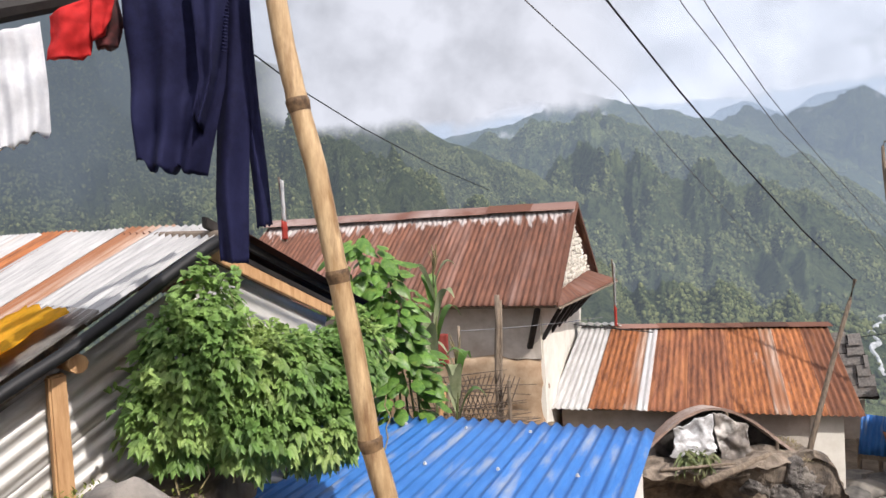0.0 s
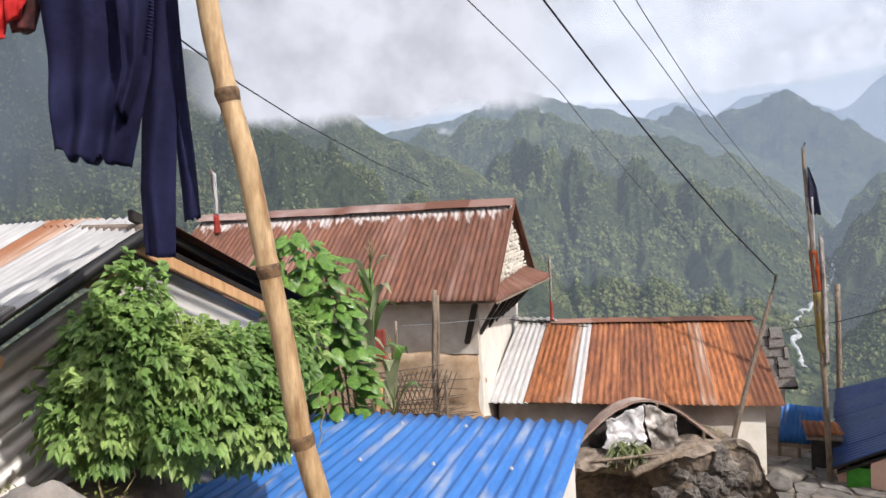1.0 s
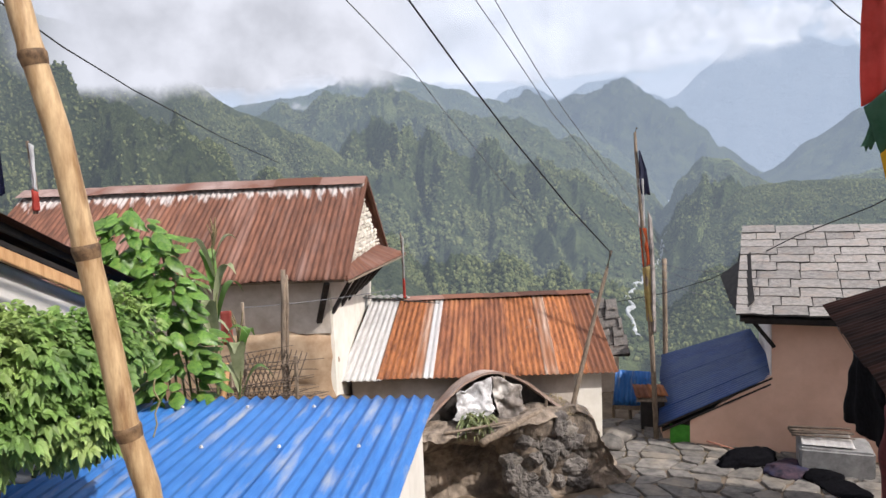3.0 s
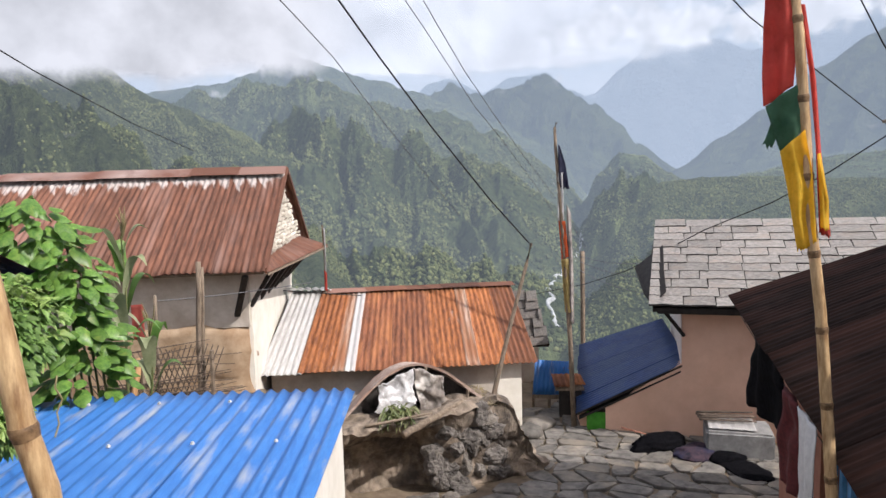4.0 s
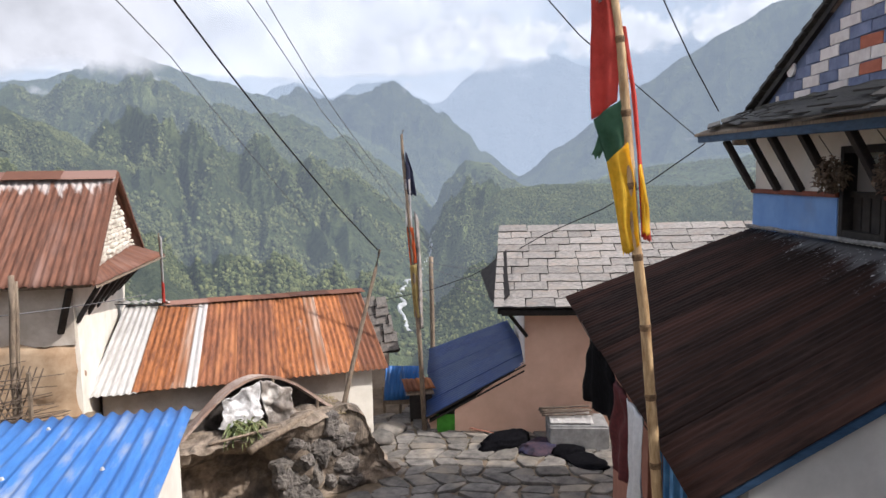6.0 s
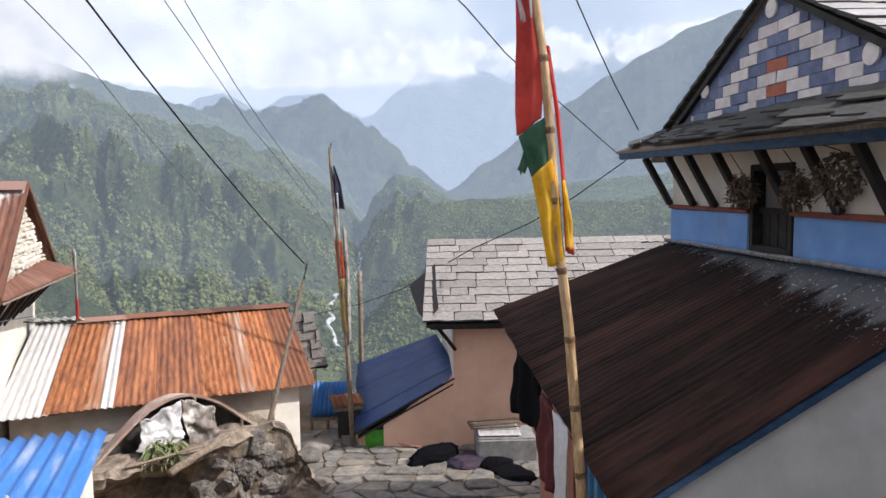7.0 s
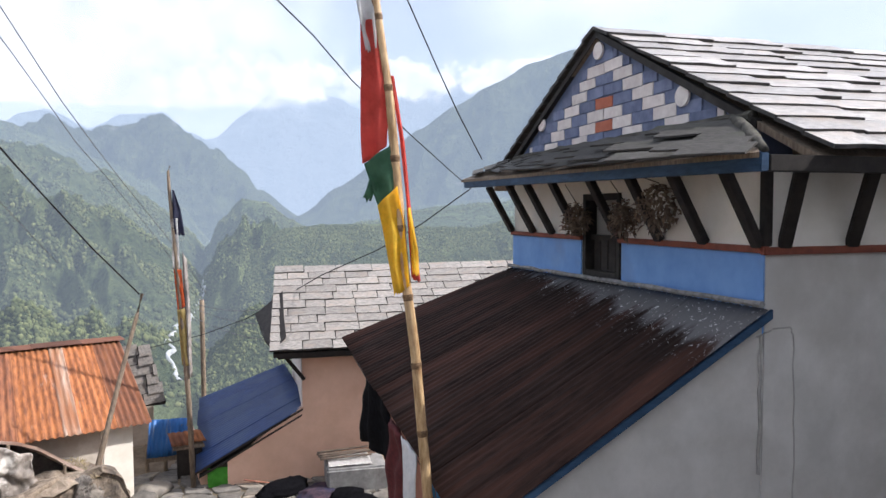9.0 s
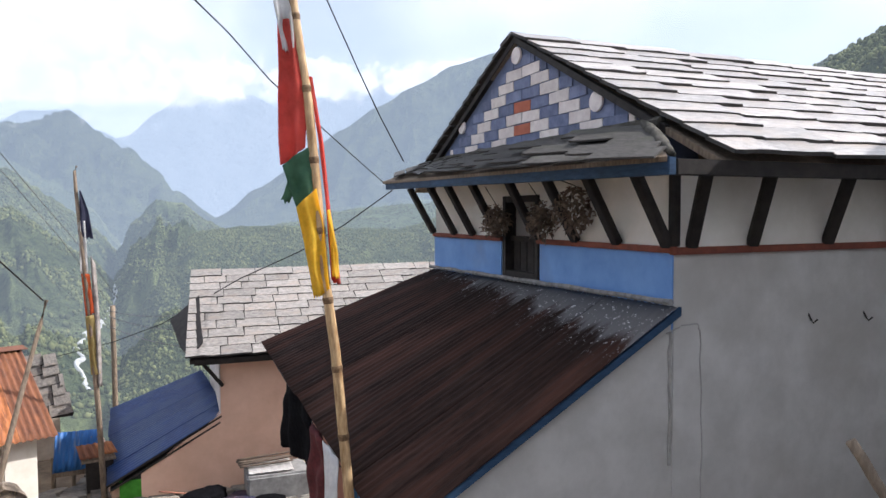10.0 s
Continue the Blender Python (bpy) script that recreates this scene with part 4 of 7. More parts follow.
    prism(sk, [hp(0.2, 0.0, 4.70), hp(4.0, 0.0, 4.72), hp(4.58, 0.50, 4.50), hp(-0.50, 0.50, 4.43)], V(0, 0, -0.03))
    skirt = part("skirt_roof", sk, M_OLDWOOD, h, "dark slate skirt roof below the gable")
    bm = bmesh.new()
    pts = [hp(0.1 + 0.13 * k, 0.03 + 0.03 * noise.noise(V(k * 0.4, 1, 1)), 4.715 + 0.012 * noise.noise(V(k * 0.5, 3, 1))) for k in range(31)]
    tube(bm, pts, [0.045 + 0.012 * noise.noise(V(k * 0.6, 5, 2)) for k in range(31)], 7)
    part("moss_ridge", bm, M_MOSS, h, "dark moss along the foot of the gable")
    bm = bmesh.new()
    tube(bm, [lerp(hp(0.30, 0.02, 4.74), hp(-0.50, 0.46, 4.44), k / 9) for k in range(10)], [0.02, 0.028, 0.036, 0.042, 0.045, 0.045, 0.042, 0.036, 0.03, 0.02], 9)
    rough_up(bm, 0.02, 9)
    part("hip_cap", bm, M_MOSS, h, "mortar lump over the roof hip", smooth=True)
    slate_roof(roof, hp(2.1, 0.06, 5.735), hp(2.1, -5.4, 5.72), hp(-0.52, -5.4, 4.41), hp(-0.52, 0.02, 4.44), 0.25, 0.66, 11, 0.012, 0.026, False, 0.11)
    slate_roof(roof, hp(2.1, 0.06, 5.735), hp(2.1, -1.6, 5.72), hp(4.7, -1.6, 4.43), hp(4.7, 0.06, 4.45), 0.2, 0.5, 12, 0.02, 0.03, True, 0.14)
    slate_roof(skirt, hp(0.2, 0.02, 4.70), hp(4.0, 0.02, 4.73), hp(4.68, 0.54, 4.53), hp(-0.54, 0.53, 4.435), 0.15, 0.6, 13, 0.006, 0.013, True, 0.10)
    # runs of damp and a plaster seam below the ledge
    for pts, r in (([hp(-0.008, 0.03, 3.31), hp(-0.008, 0.035, 3.1), hp(-0.008, 0.028, 2.85), hp(-0.008, 0.03, 2.4)], 0.012), ([hp(-0.008, -0.06, 3.345), hp(-0.008, -0.20, 3.35), hp(-0.008, -0.225, 3.30), hp(-0.008, -0.235, 3.0), hp(-0.008, -0.25, 2.6), hp(-0.008, -0.25, 2.1)], 0.006), ([hp(-0.008, 0.06, 3.30), hp(-0.008, -0.05, 3.335)], 0.006)):
        bm = bmesh.new()
        tube(bm, [q for a, b in zip(pts, pts[1:]) for q in (a, lerp(a, b, 0.33) - HN * 0.006, lerp(a, b, 0.66) + HN * 0.005)] + [pts[-1]], r, 6)
        part("damp_run", bm, M_DAMP, h, "dark run of damp on the plaster")
    # iron hooks in the side wall
    for o, z in ((-1.27, 3.3), (-1.87, 3.28)):
        bm = bmesh.new()
        tube(bm, [hp(0, o, z + 0.06), hp(-0.03, o, z + 0.01), hp(-0.05, o, z - 0.01), hp(-0.06, o - 0.03, z + 0.015)], 0.007, 6)
        part("hook", bm, M_DARKWOOD, h, "small iron hook")


def frame_mesh(W0, W1, Z0, Z1):
    bm = bmesh.new()
    for s in (W0, W1 - 0.06):
        box(bm, hp(s, 0.02, Z0), HD * 0.06, HN * -0.12, V(0, 0, Z1 - Z0), 0.004)
    for z in (Z0, Z1 - 0.06):
        box(bm, hp(W0 + 0.06, 0.018, z), HD * (W1 - W0 - 0.12), HN * -0.12, V(0, 0, 0.06), 0.004)
    return bm


M_DAMP = mat("damp_plaster", (0.30, 0.29, 0.275), (0.43, 0.42, 0.40), 14, 0.9, 0.3)
M_SKYBLUE_DULL = mat("slate_blue_plaster", (0.10, 0.13, 0.22), (0.15, 0.19, 0.30), 6, 0.9, 0.3)
M_GABLE_WHITE = mat("pinkish_white_block", (0.64, 0.58, 0.56), (0.80, 0.75, 0.72), 9, 0.9, 0.35, vary=0.08)
M_GABLE_BLUE = mat("slate_blue_block", (0.12, 0.145, 0.24), (0.20, 0.235, 0.36), 9, 0.9, 0.35, vary=0.15)
M_GABLE_RED = mat("brick_red_block", (0.36, 0.11, 0.065), (0.48, 0.16, 0.10), 9, 0.9, 0.35)
M_MOSS = mat("dark_moss_and_mortar", (0.025, 0.024, 0.02), (0.09, 0.085, 0.07), 12, 0.95, 0.8, dist=0.02)
M_LEAD = mat("lime_splashed_grey_sheet", (0.10, 0.10, 0.105), (0.20, 0.20, 0.205), 9, 0.55, 0.3, (0.55, 0.55, 0.55), 9, (1, 1, 1), uv=True, blo=0.66, bhi=0.70)
white_house()


def lean_to():
    h = thing("lean_to", hp(2, 1, 0), "lean-to with a dark brown corrugated roof against the white house", "lean-to")
    tl, tr, br, bl = hp(4.08, 0.03, 3.45), hp(-0.07, 0.03, 3.485), hp(-0.07, 2.06, 2.285), hp(4.06, 2.06, 2.73)
    roof = part("roof", prism_bm([lerp(tl, bl, 0.03), lerp(lerp(tr, tl, 0.05), lerp(br, bl, 0.05), 0.03), lerp(lerp(tr, tl, 0.05), lerp(br, bl, 0.05), 0.96), lerp(tl, bl, 0.96)], V(0, 0, -0.02), 0.125), M_DARKWOOD, h, "dark brown corrugated roof bleached along its top")
    sheets(roof, tl, tr, br, bl, [M_BROWN] * 5, 0.076, 0.0035, nv=10, wob=0.002)
    # mortar flashing over the upper ends
    bm = bmesh.new()
    pts = [lerp(tl, tr, k / 24) + HN * 0.05 + V(0, 0, 0.03 + 0.012 * noise.noise(V(k * 0.7, 2, 5))) for k in range(25)]
    tube(bm, pts, [0.020 + 0.012 * noise.noise(V(k * 0.9, 8, 5)) for k in range(25)], 6)
    part("flashing", bm, M_LEAD2, roof, "mortar flashing along the wall")
    # side wall below the roof edge, fascia board
    bm = bmesh.new()
    prism(bm, [hp(0.0, 0.0, 0), hp(0.0, 1.75, 0), hp(0.0, 1.75, 2.40), hp(0.0, 0.0, 3.42)], HD * 0.25)
    part("side_wall", bm, M_WHITE, h, "greyish whitewashed side wall")
    bm = bmesh.new()
    a, b = hp(-0.06, -0.02, 3.42), hp(-0.06, 2.04, 2.225)
    box(bm, a, b - a, HD * 0.03, V(0, 0, 0.06), 0.004)
    part("fascia", bm, M_DBLUE, h, "faded blue fascia board")
    bm = bmesh.new()
    wall_mesh(bm, hp(4.0, 1.5, 0), hp(0.25, 1.5, 0), 0, 2.35, 0.2, [(1.2, 1.9, 0.9, 1.9), (2.4, 3.1, 0.0, 1.9)])
    part("front_wall", bm, M_PINK, h, "reddish mud-plastered front wall")
    bm = bmesh.new()
    wall_mesh(bm, hp(4.0, 0.05, 0), hp(4.0, 1.5, 0), 0, 2.75, -0.2)
    part("end_wall", bm, M_PINK, h)
    for k, s in enumerate((0.1, 0.75)):
        bm = bmesh.new()
        box(bm, hp(s, 1.92, 0), HD * 0.08, HN * -0.08, V(0, 0, 2.30 + 0.095 * s), 0.006)
        part("post", bm, M_DBLUE2, h, "blue painted post")
    bm = bmesh.new()
    a, b = hp(-0.02, 1.92, 2.28), hp(4.05, 1.92, 2.66)
    box(bm, a, b - a, HN * -0.08, V(0, 0, 0.07), 0.005)
    part("eave_beam", bm, M_OLDWOOD, h)
    for s in (0.45, 0.62, 0.80, 0.98, 1.15):
        bm = bmesh.new()
        box(bm, hp(s, 1.90, 1.0), HD * 0.06, HN * -0.03, V(0, 0, 1.28 + 0.09 * s), 0.004)
        part("rail_slat", bm, M_DBLUE2 if s != 0.80 else M_WCLOTH, h)


def prism_bm(pts, off, drop=0.0):
    bm = bmesh.new()
    prism(bm, [Vector(p) - V(0, 0, drop) for p in pts], off)
    return bm


M_LEAD2 = mat("grey_mortar", (0.14, 0.14, 0.14), (0.30, 0.30, 0.30), 14, 0.9, 0.5)
M_DBLUE2 = mat("blue_painted_wood", (0.05, 0.17, 0.36), (0.10, 0.27, 0.50), 10, 0.6, 0.2)
lean_to()


# ---------------------------------------------------------------- peach house by the court
PA, PD, PB = V(6.365, 8.94, 0), V(0.79, -0.613, 0).normalized(), V(0.613, 0.79, 0).normalized()


def pp(s, back, z):
    return PA + PD * s + PB * back + V(0, 0, z)


def peach_house():
    h = thing("house", pp(3, 1.5, 0), "peach-painted house with a grey stone slate roof", "house")
    bm = bmesh.new()
    wall_mesh(bm, pp(1.17, 0, 0), pp(7.0, 0, 0), -0.05, 2.12, 0.35)
    part("wall", bm, M_PEACH, h, "peach-painted plaster wall")
    bm = bmesh.new()
    prism(bm, [pp(0.06, 0, -0.05), pp(1.17, 0, -0.05), pp(1.17, 0, 1.16), pp(0.06, 0, 0.40)], PB * 0.3)
    part("wall", bm, M_PEACH, h)
    bm = bmesh.new()
    wall_mesh(bm, pp(1.155, 3.4, 0), pp(1.155, 0.008, 0), 0, 2.12, 0.012)
    part("side_wall", bm, M_GABLE_WHITE, h, "white plastered side wall")
    bm = bmesh.new()
    prism(bm, [pp(1.2, 0.05, 2.10), pp(1.2, 3.35, 2.10), pp(1.2, 1.7, 3.05)], PD * 0.25)
    part("gable", bm, M_GABLE_WHITE, h, "white plastered side wall")
    bm = bmesh.new()
    wall_mesh(bm, pp(7.0, 3.4, 0), pp(1.2, 3.4, 0), 0, 2.12, 0.3)
    wall_mesh(bm, pp(7.0, 0, 0), pp(7.0, 3.4, 0), 0, 2.12, 0.3)
    part("wall", bm, M_PEACH, h)
    bm = bmesh.new()
    prism(bm, [pp(0.86, 1.7, 3.12), pp(7.3, 1.7, 3.14), pp(7.3, -0.42, 2.05), pp(0.74, -0.42, 2.07)], V(0, 0, -0.06))
    prism(bm, [pp(0.86, 1.7, 3.12), pp(7.3, 1.7, 3.14), pp(7.3, 3.8, 2.05), pp(0.74, 3.8, 2.07)], V(0, 0, -0.06))
    roof = part("roof", bm, M_DARKWOOD, h, "grey stone slate roof")
    slate_roof(roof, pp(0.84, 1.72, 3.14), pp(5.6, 1.72, 3.16), pp(5.6, -0.45, 2.07), pp(0.70, -0.45, 2.09), 0.225, 0.42, 21, 0.02, 0.026, False, 0.10, SLATES_BROWN)
    # small skirt at the gable end
    bm = bmesh.new()
    prism(bm, [pp(0.924, 0.9, 2.841), pp(0.491, 0.9, 2.472), pp(0.625, 0.0, 2.206), pp(0.757, -0.4, 2.101), pp(0.930, -0.3, 2.302), pp(0.916, 0.2, 2.524)], V(0.03, 0.04, -0.03))
    part("skirt_roof", bm, M_DARKWOOD, h, "dark slate skirt at the gable end")
    for s, b in ((1.2, 0.0), (2.35, 0.0), (3.6, 0.0)):
        strut(h, pp(s, -0.03, 1.58), pp(s - (0.34 if s < 1.5 else 0.0), -0.36 if s > 1.5 else -0.02, 2.02), 0.07, 0.05)
    bm = bmesh.new()
    box(bm, pp(0.8, -0.40, 1.98), PD * 6.3, PB * 0.06, V(0, 0, 0.06), 0.005)
    part("eave_beam", bm, M_DARKWOOD, h)


peach_house()


def blue_lean_to():
    h = thing("lean_to", pp(0.3, 1.5, 0), "lean-to with a deep blue sheet roof on the peach house", "lean-to")
    tr, br = V(7.36, 8.17, 1.20), V(6.04, 9.16, 0.30)
    tl, bl = V(9.05, 10.77, 1.19), V(7.79, 11.71, 0.62)
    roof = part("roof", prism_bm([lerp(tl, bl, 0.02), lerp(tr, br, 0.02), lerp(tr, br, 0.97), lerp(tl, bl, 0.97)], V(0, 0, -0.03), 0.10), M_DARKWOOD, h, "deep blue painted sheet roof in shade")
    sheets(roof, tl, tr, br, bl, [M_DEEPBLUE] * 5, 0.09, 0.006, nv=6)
    bm = bmesh.new()
    a, b = tr + V(0, 0, -0.075), br + V(0, 0, -0.075)
    box(bm, a + PD * 0.02 + V(0, 0, 0.03), b - a - PD * 0.02, PB * 0.04, V(0, 0, 0.04), 0.004)
    part("fascia", bm, M_DARKWOOD, h)
    bm = bmesh.new()
    box(bm, V(6.20, 9.10, -0.1), V(0.24, -0.19, 0), PB * 0.03, V(0, 0, 0.42), 0.004)
    part("door", bm, M_GREENPAINT, h, "bright green painted door leaf")
    bm = bmesh.new()
    wall_mesh(bm, V(6.15, 9.2, 0), V(7.4, 11.6, 0), -0.2, 0.3, -0.12)
    part("wall", bm, M_PEACH, h)


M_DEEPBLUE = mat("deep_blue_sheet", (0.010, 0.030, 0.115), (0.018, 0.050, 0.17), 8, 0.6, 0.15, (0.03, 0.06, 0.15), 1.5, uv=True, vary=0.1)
M_GREENPAINT = mat("green_paint", (0.04, 0.22, 0.015), (0.07, 0.32, 0.03), 9, 0.6, 0.1)
blue_lean_to()


# ---------------------------------------------------------------- low house with the orange rusted roof
def red_house():
    h = thing("house", (3.6, 10.6, 0), "low plastered house with an orange rusted corrugated roof", "house")
    el, er, rl, rr = V(1.304, 9.511, 1.459), V(5.373, 9.138, 1.213), V(2.175, 11.44, 2.222), V(5.939, 11.094, 2.102)
    n = V(0.0913, 0.9958, 0)
    roof = part("roof", prism_bm([lerp(rl, el, 0.02), lerp(rr, er, 0.02), lerp(rr, er, 0.95), lerp(rl, el, 0.95)], V(0, 0, -0.03), 0.04), M_OLDWOOD, h, "rusted corrugated roof with bright zinc streaks")
    sheets(roof, rl, rr, er, el, [M_GALV, M_ORANGE, M_GALVR, M_ZINC, M_ORANGE2, M_ORANGE2, M_ORANGE, M_GALVR, M_ORANGE, M_ORANGE2], 0.087, 0.013, nv=12,
           widths=[1.15, 0.95, 0.5, 0.17, 1.3, 1.2, 1.35, 0.3, 1.2, 1.05])
    bl, br = rl + (rl - el) * V(1, 1, -1), rr + (rr - er) * V(1, 1, -1)
    bl.z, br.z = el.z, er.z
    sheets(roof, rr, rl, bl, br, [M_ORANGE2] * 6, 0.087, 0.013, nv=4)
    a, b = lerp(rl, rr, 0.14), rr
    for k in range(5):
        bm = bmesh.new()
        p, q = lerp(a, b, k / 5), lerp(a, b, (k + 1) / 5 + 0.01)
        dz = V(0, 0, 0.03 + 0.006 * (k % 2))
        prism(bm, [p + dz, q + dz, q + V(0, -0.15, -0.045) + dz, p + V(0, -0.15, -0.045) + dz], V(0, 0, -0.006))
        prism(bm, [p + dz, q + dz, q + V(0, 0.15, -0.045) + dz, p + V(0, 0.15, -0.045) + dz], V(0, 0, -0.006))
        part("ridge_cap", bm, M_RUST, roof, "rusted ridge cap")
    sheet("loose_sheet", rl + V(-0.1, 0.15, 0.05), lerp(rl, rr, 0.16) + V(0, 0.15, 0.03), lerp(rl, rr, 0.16) + V(0, -0.12, 0.03), rl + V(-0.05, -0.1, 0.05), M_GALV, roof, 0.12, 0.015, nv=3, label="bent zinc sheet at the ridge end")
    fl, fr = el + n * 0.28, er + n * 0.28 - V(0.22, 0, 0)
    bm = bmesh.new()
    wall_mesh(bm, (fl.x + 0.2, fl.y), (fr.x - 0.40, fr.y), -0.3, 1.32, 0.3)
    part("wall", bm, M_MUDPALE, h, "pale mud-plastered front wall")
    bm = bmesh.new()
    box(bm, V(fr.x - 0.40, fr.y - 0.05, -0.3), V(0.42, -0.035, 0), V(0.02, 0.35, 0), V(0, 0, 1.52), 0.02)
    part("corner_pier", bm, M_CREAM, h, "whitewashed corner pier")
    bm = bmesh.new()
    wall_mesh(bm, (fr.x, fr.y + 0.3), (fr.x + 0.30, fr.y + 3.3), -0.8, 1.35, 0.3)
    part("side_wall", bm, M_MUDPALE, h)
    bm = bmesh.new()
    wall_mesh(bm, (fl.x + 0.5, fl.y + 3.3), (fl.x + 0.2, fl.y), -0.8, 1.35, 0.3)
    part("side_wall", bm, M_MUDPALE, h)
    bm = bmesh.new()
    prism(bm, [V(fr.x - 0.02, fr.y + 0.15, 1.3), V(fr.x + 0.24, fr.y + 3.2, 1.3), V(fr.x + 0.1, fr.y + 1.7, 1.98)], V(-0.25, 0, 0))
    part("gable_wall", bm, M_MUDPALE, h)


M_ZINC = mat("bright_zinc_sheet", (0.42, 0.41, 0.40), (0.56, 0.55, 0.54), 8, 0.45, 0.1, (0.40, 0.22, 0.11), 1.6, (5, 0.5, 1), uv=True, blo=0.58, bhi=0.7, metal=0.2)
M_ORANGE2 = mat("brown_rusted_sheet", (0.095, 0.036, 0.02), (0.26, 0.10, 0.045), 6, 0.75, 0.2, (0.36, 0.15, 0.06), 1.4, (4, 0.6, 1), uv=True, vary=0.2, blo=0.5, bhi=0.7)
M_MUDPALE = mat("pale_mud_plaster", (0.42, 0.37, 0.31), (0.56, 0.51, 0.45), 5, 0.95, 0.4, (0.36, 0.30, 0.24), 1.0, blo=0.5, bhi=0.7)
red_house()


# ---------------------------------------------------------------- mud and stone house with the brown rusted roof
RE, RD, RB = V(1.354, 8.695, 0), V(0.94, -0.341, 0).normalized(), V(0.341, 0.94, 0).normalized()


def rp(s, back, z):
    """Along the eave from its near end, back from the eave, and up."""
    return RE - RD * s + RB * back + V(0, 0, z)


def rust_house():
    h = thing("house", rp(2.5, 2, 1), "mud and whitewashed stone house with a brown rusted corrugated roof", "house")
    roof = part("roof", prism_bm([rp(0.03, 1.9, 4.16), rp(5.2, 1.9, 4.12), rp(5.2, 0.06, 2.95), rp(0.03, 0.06, 2.97)], V(0, 0, -0.03), 0.03), M_OLDWOOD, h, "brown rusted corrugated roof with a pale upper edge")
    sheets(roof, rp(5.25, 1.92, 4.16), rp(0.0, 1.92, 4.20), rp(0.0, 0.0, 2.955), rp(5.25, 0.0, 2.93), [M_RUST_PALE] * 8, 0.083, 0.012, nv=12)
    sheets(roof, rp(0.0, 1.92, 4.20), rp(5.25, 1.92, 4.16), rp(5.25, 3.85, 2.93), rp(0.0, 3.85, 2.93), [M_RUST] * 6, 0.083, 0.012, nv=4)
    for k in range(8):
        s0, s1 = 5.25 * k / 8, 5.25 * (k + 1) / 8 + 0.03
        z = 4.235 + 0.008 * (k % 2) - 0.003 * k
        bm = bmesh.new()
        prism(bm, [rp(s0, 1.92, z), rp(s1, 1.92, z), rp(s1, 1.68, z - 0.11), rp(s0, 1.68, z - 0.11)], V(0, 0, -0.005))
        prism(bm, [rp(s0, 1.92, z), rp(s1, 1.92, z), rp(s1, 2.16, z - 0.11), rp(s0, 2.16, z - 0.11)], V(0, 0, -0.005))
        part("ridge_cap", bm, M_RUST if k < 2 else M_RIDGE, roof, "folded rusty ridge sheet")
    bm = bmesh.new()
    wall_mesh(bm, rp(5.0, 0.38, 0), rp(0.305, 0.38, 0), 2.2, 2.99, 0.4, [(2.55, 2.8, 2.42, 2.62)])
    part("wall", bm, M_MUDPALE, h, "pale mud-plastered upper wall")
    bm = bmesh.new()
    wall_mesh(bm, rp(5.0, 0.36, 0), rp(0.31, 0.36, 0), 0.6, 2.2, 0.42)
    bmesh.ops.subdivide_edges(bm, edges=bm.edges[:], cuts=14, use_grid_fill=True)
    rough_up(bm, 0.07, 3.0)
    rough_up(bm, 0.03, 9)
    part("wall", bm, M_MUD, h, "rough brown mud wall", smooth=True)
    # whitewashed stone gable wall, its stones proud of the mortar
    bm = bmesh.new()
    prism(bm, [rp(0.28, 0.42, 0.6), rp(0.28, 3.5, 0.6), rp(0.28, 3.5, 3.02), rp(0.28, 1.92, 4.05), rp(0.28, 0.42, 3.02)], -RD * 0.4)
    bmesh.ops.triangulate(bm, faces=bm.faces[:])
    bmesh.ops.subdivide_edges(bm, edges=bm.edges[:], cuts=9, use_grid_fill=True)
    rough_up(bm, 0.02, 5)
    gw = part("gable_wall", bm, M_CREAM, h, "whitewashed rubble gable wall lit by the sun")
    bm = bmesh.new()
    prism(bm, [rp(0.10, 0.55, 3.05), rp(0.10, 3.35, 3.05), rp(0.10, 1.92, 4.06)], -RD * 0.18)
    part("gable_stonework", bm, M_MUDPALE, gw)
    rnd = random.Random(8)
    z = 3.1
    while z < 4.0:
        hh = rnd.uniform(0.045, 0.075)
        half = (4.06 - z) / 0.66 - 0.1
        b = 1.92 - half
        while b < 1.92 + half - 0.06:
            w = rnd.uniform(0.06, 0.16)
            bm = bmesh.new()
            box(bm, rp(0.10, b, z + rnd.uniform(-0.008, 0.008)), RB * (w - 0.015) + V(0, 0, rnd.uniform(-0.012, 0.012)), RD * rnd.uniform(0.01, 0.06), V(0, 0, hh - rnd.uniform(0.010, 0.022)), 0.010)
            part("stone", bm, M_CREAM, gw)
            b += w
        z += hh
    # little skirt roof over the gable wall, with its struts
    q = [rp(0.33, 0.95, 3.16), rp(0.33, 3.2, 3.20), rp(-0.42, 3.0, 2.96), rp(-0.03, 0.02, 2.935)]
    sk = part("skirt_roof", prism_bm(q, V(0, 0, -0.02), 0.02), M_OLDWOOD, h, "flat rusted sheet over the gable wall")
    sheet("skirt_sheet", q[0], q[1], q[2], q[3], M_RUST, sk, 0.3, 0.006, nv=4)
    for b in (0.45, 1.0, 1.5, 2.0, 2.5, 3.0):
        strut(h, rp(0.29, b, 2.45), rp(0.02 - 0.06 * b, b - 0.05, 2.92), 0.06, 0.05)
    strut(h, rp(0.45, 0.36, 2.35), rp(0.25, 0.05, 2.9), 0.07, 0.05)
    # barge boards of the gable
    for b0, z0 in ((0.02, 2.97), (3.83, 2.95)):
        bm = bmesh.new()
        a, b = rp(-0.02, b0, z0 - 0.05), rp(-0.02, 1.92, 4.15)
        box(bm, a, b - a, -RD * 0.03, V(0, 0, 0.07), 0.004)
        part("barge_board", bm, M_RUST, h)


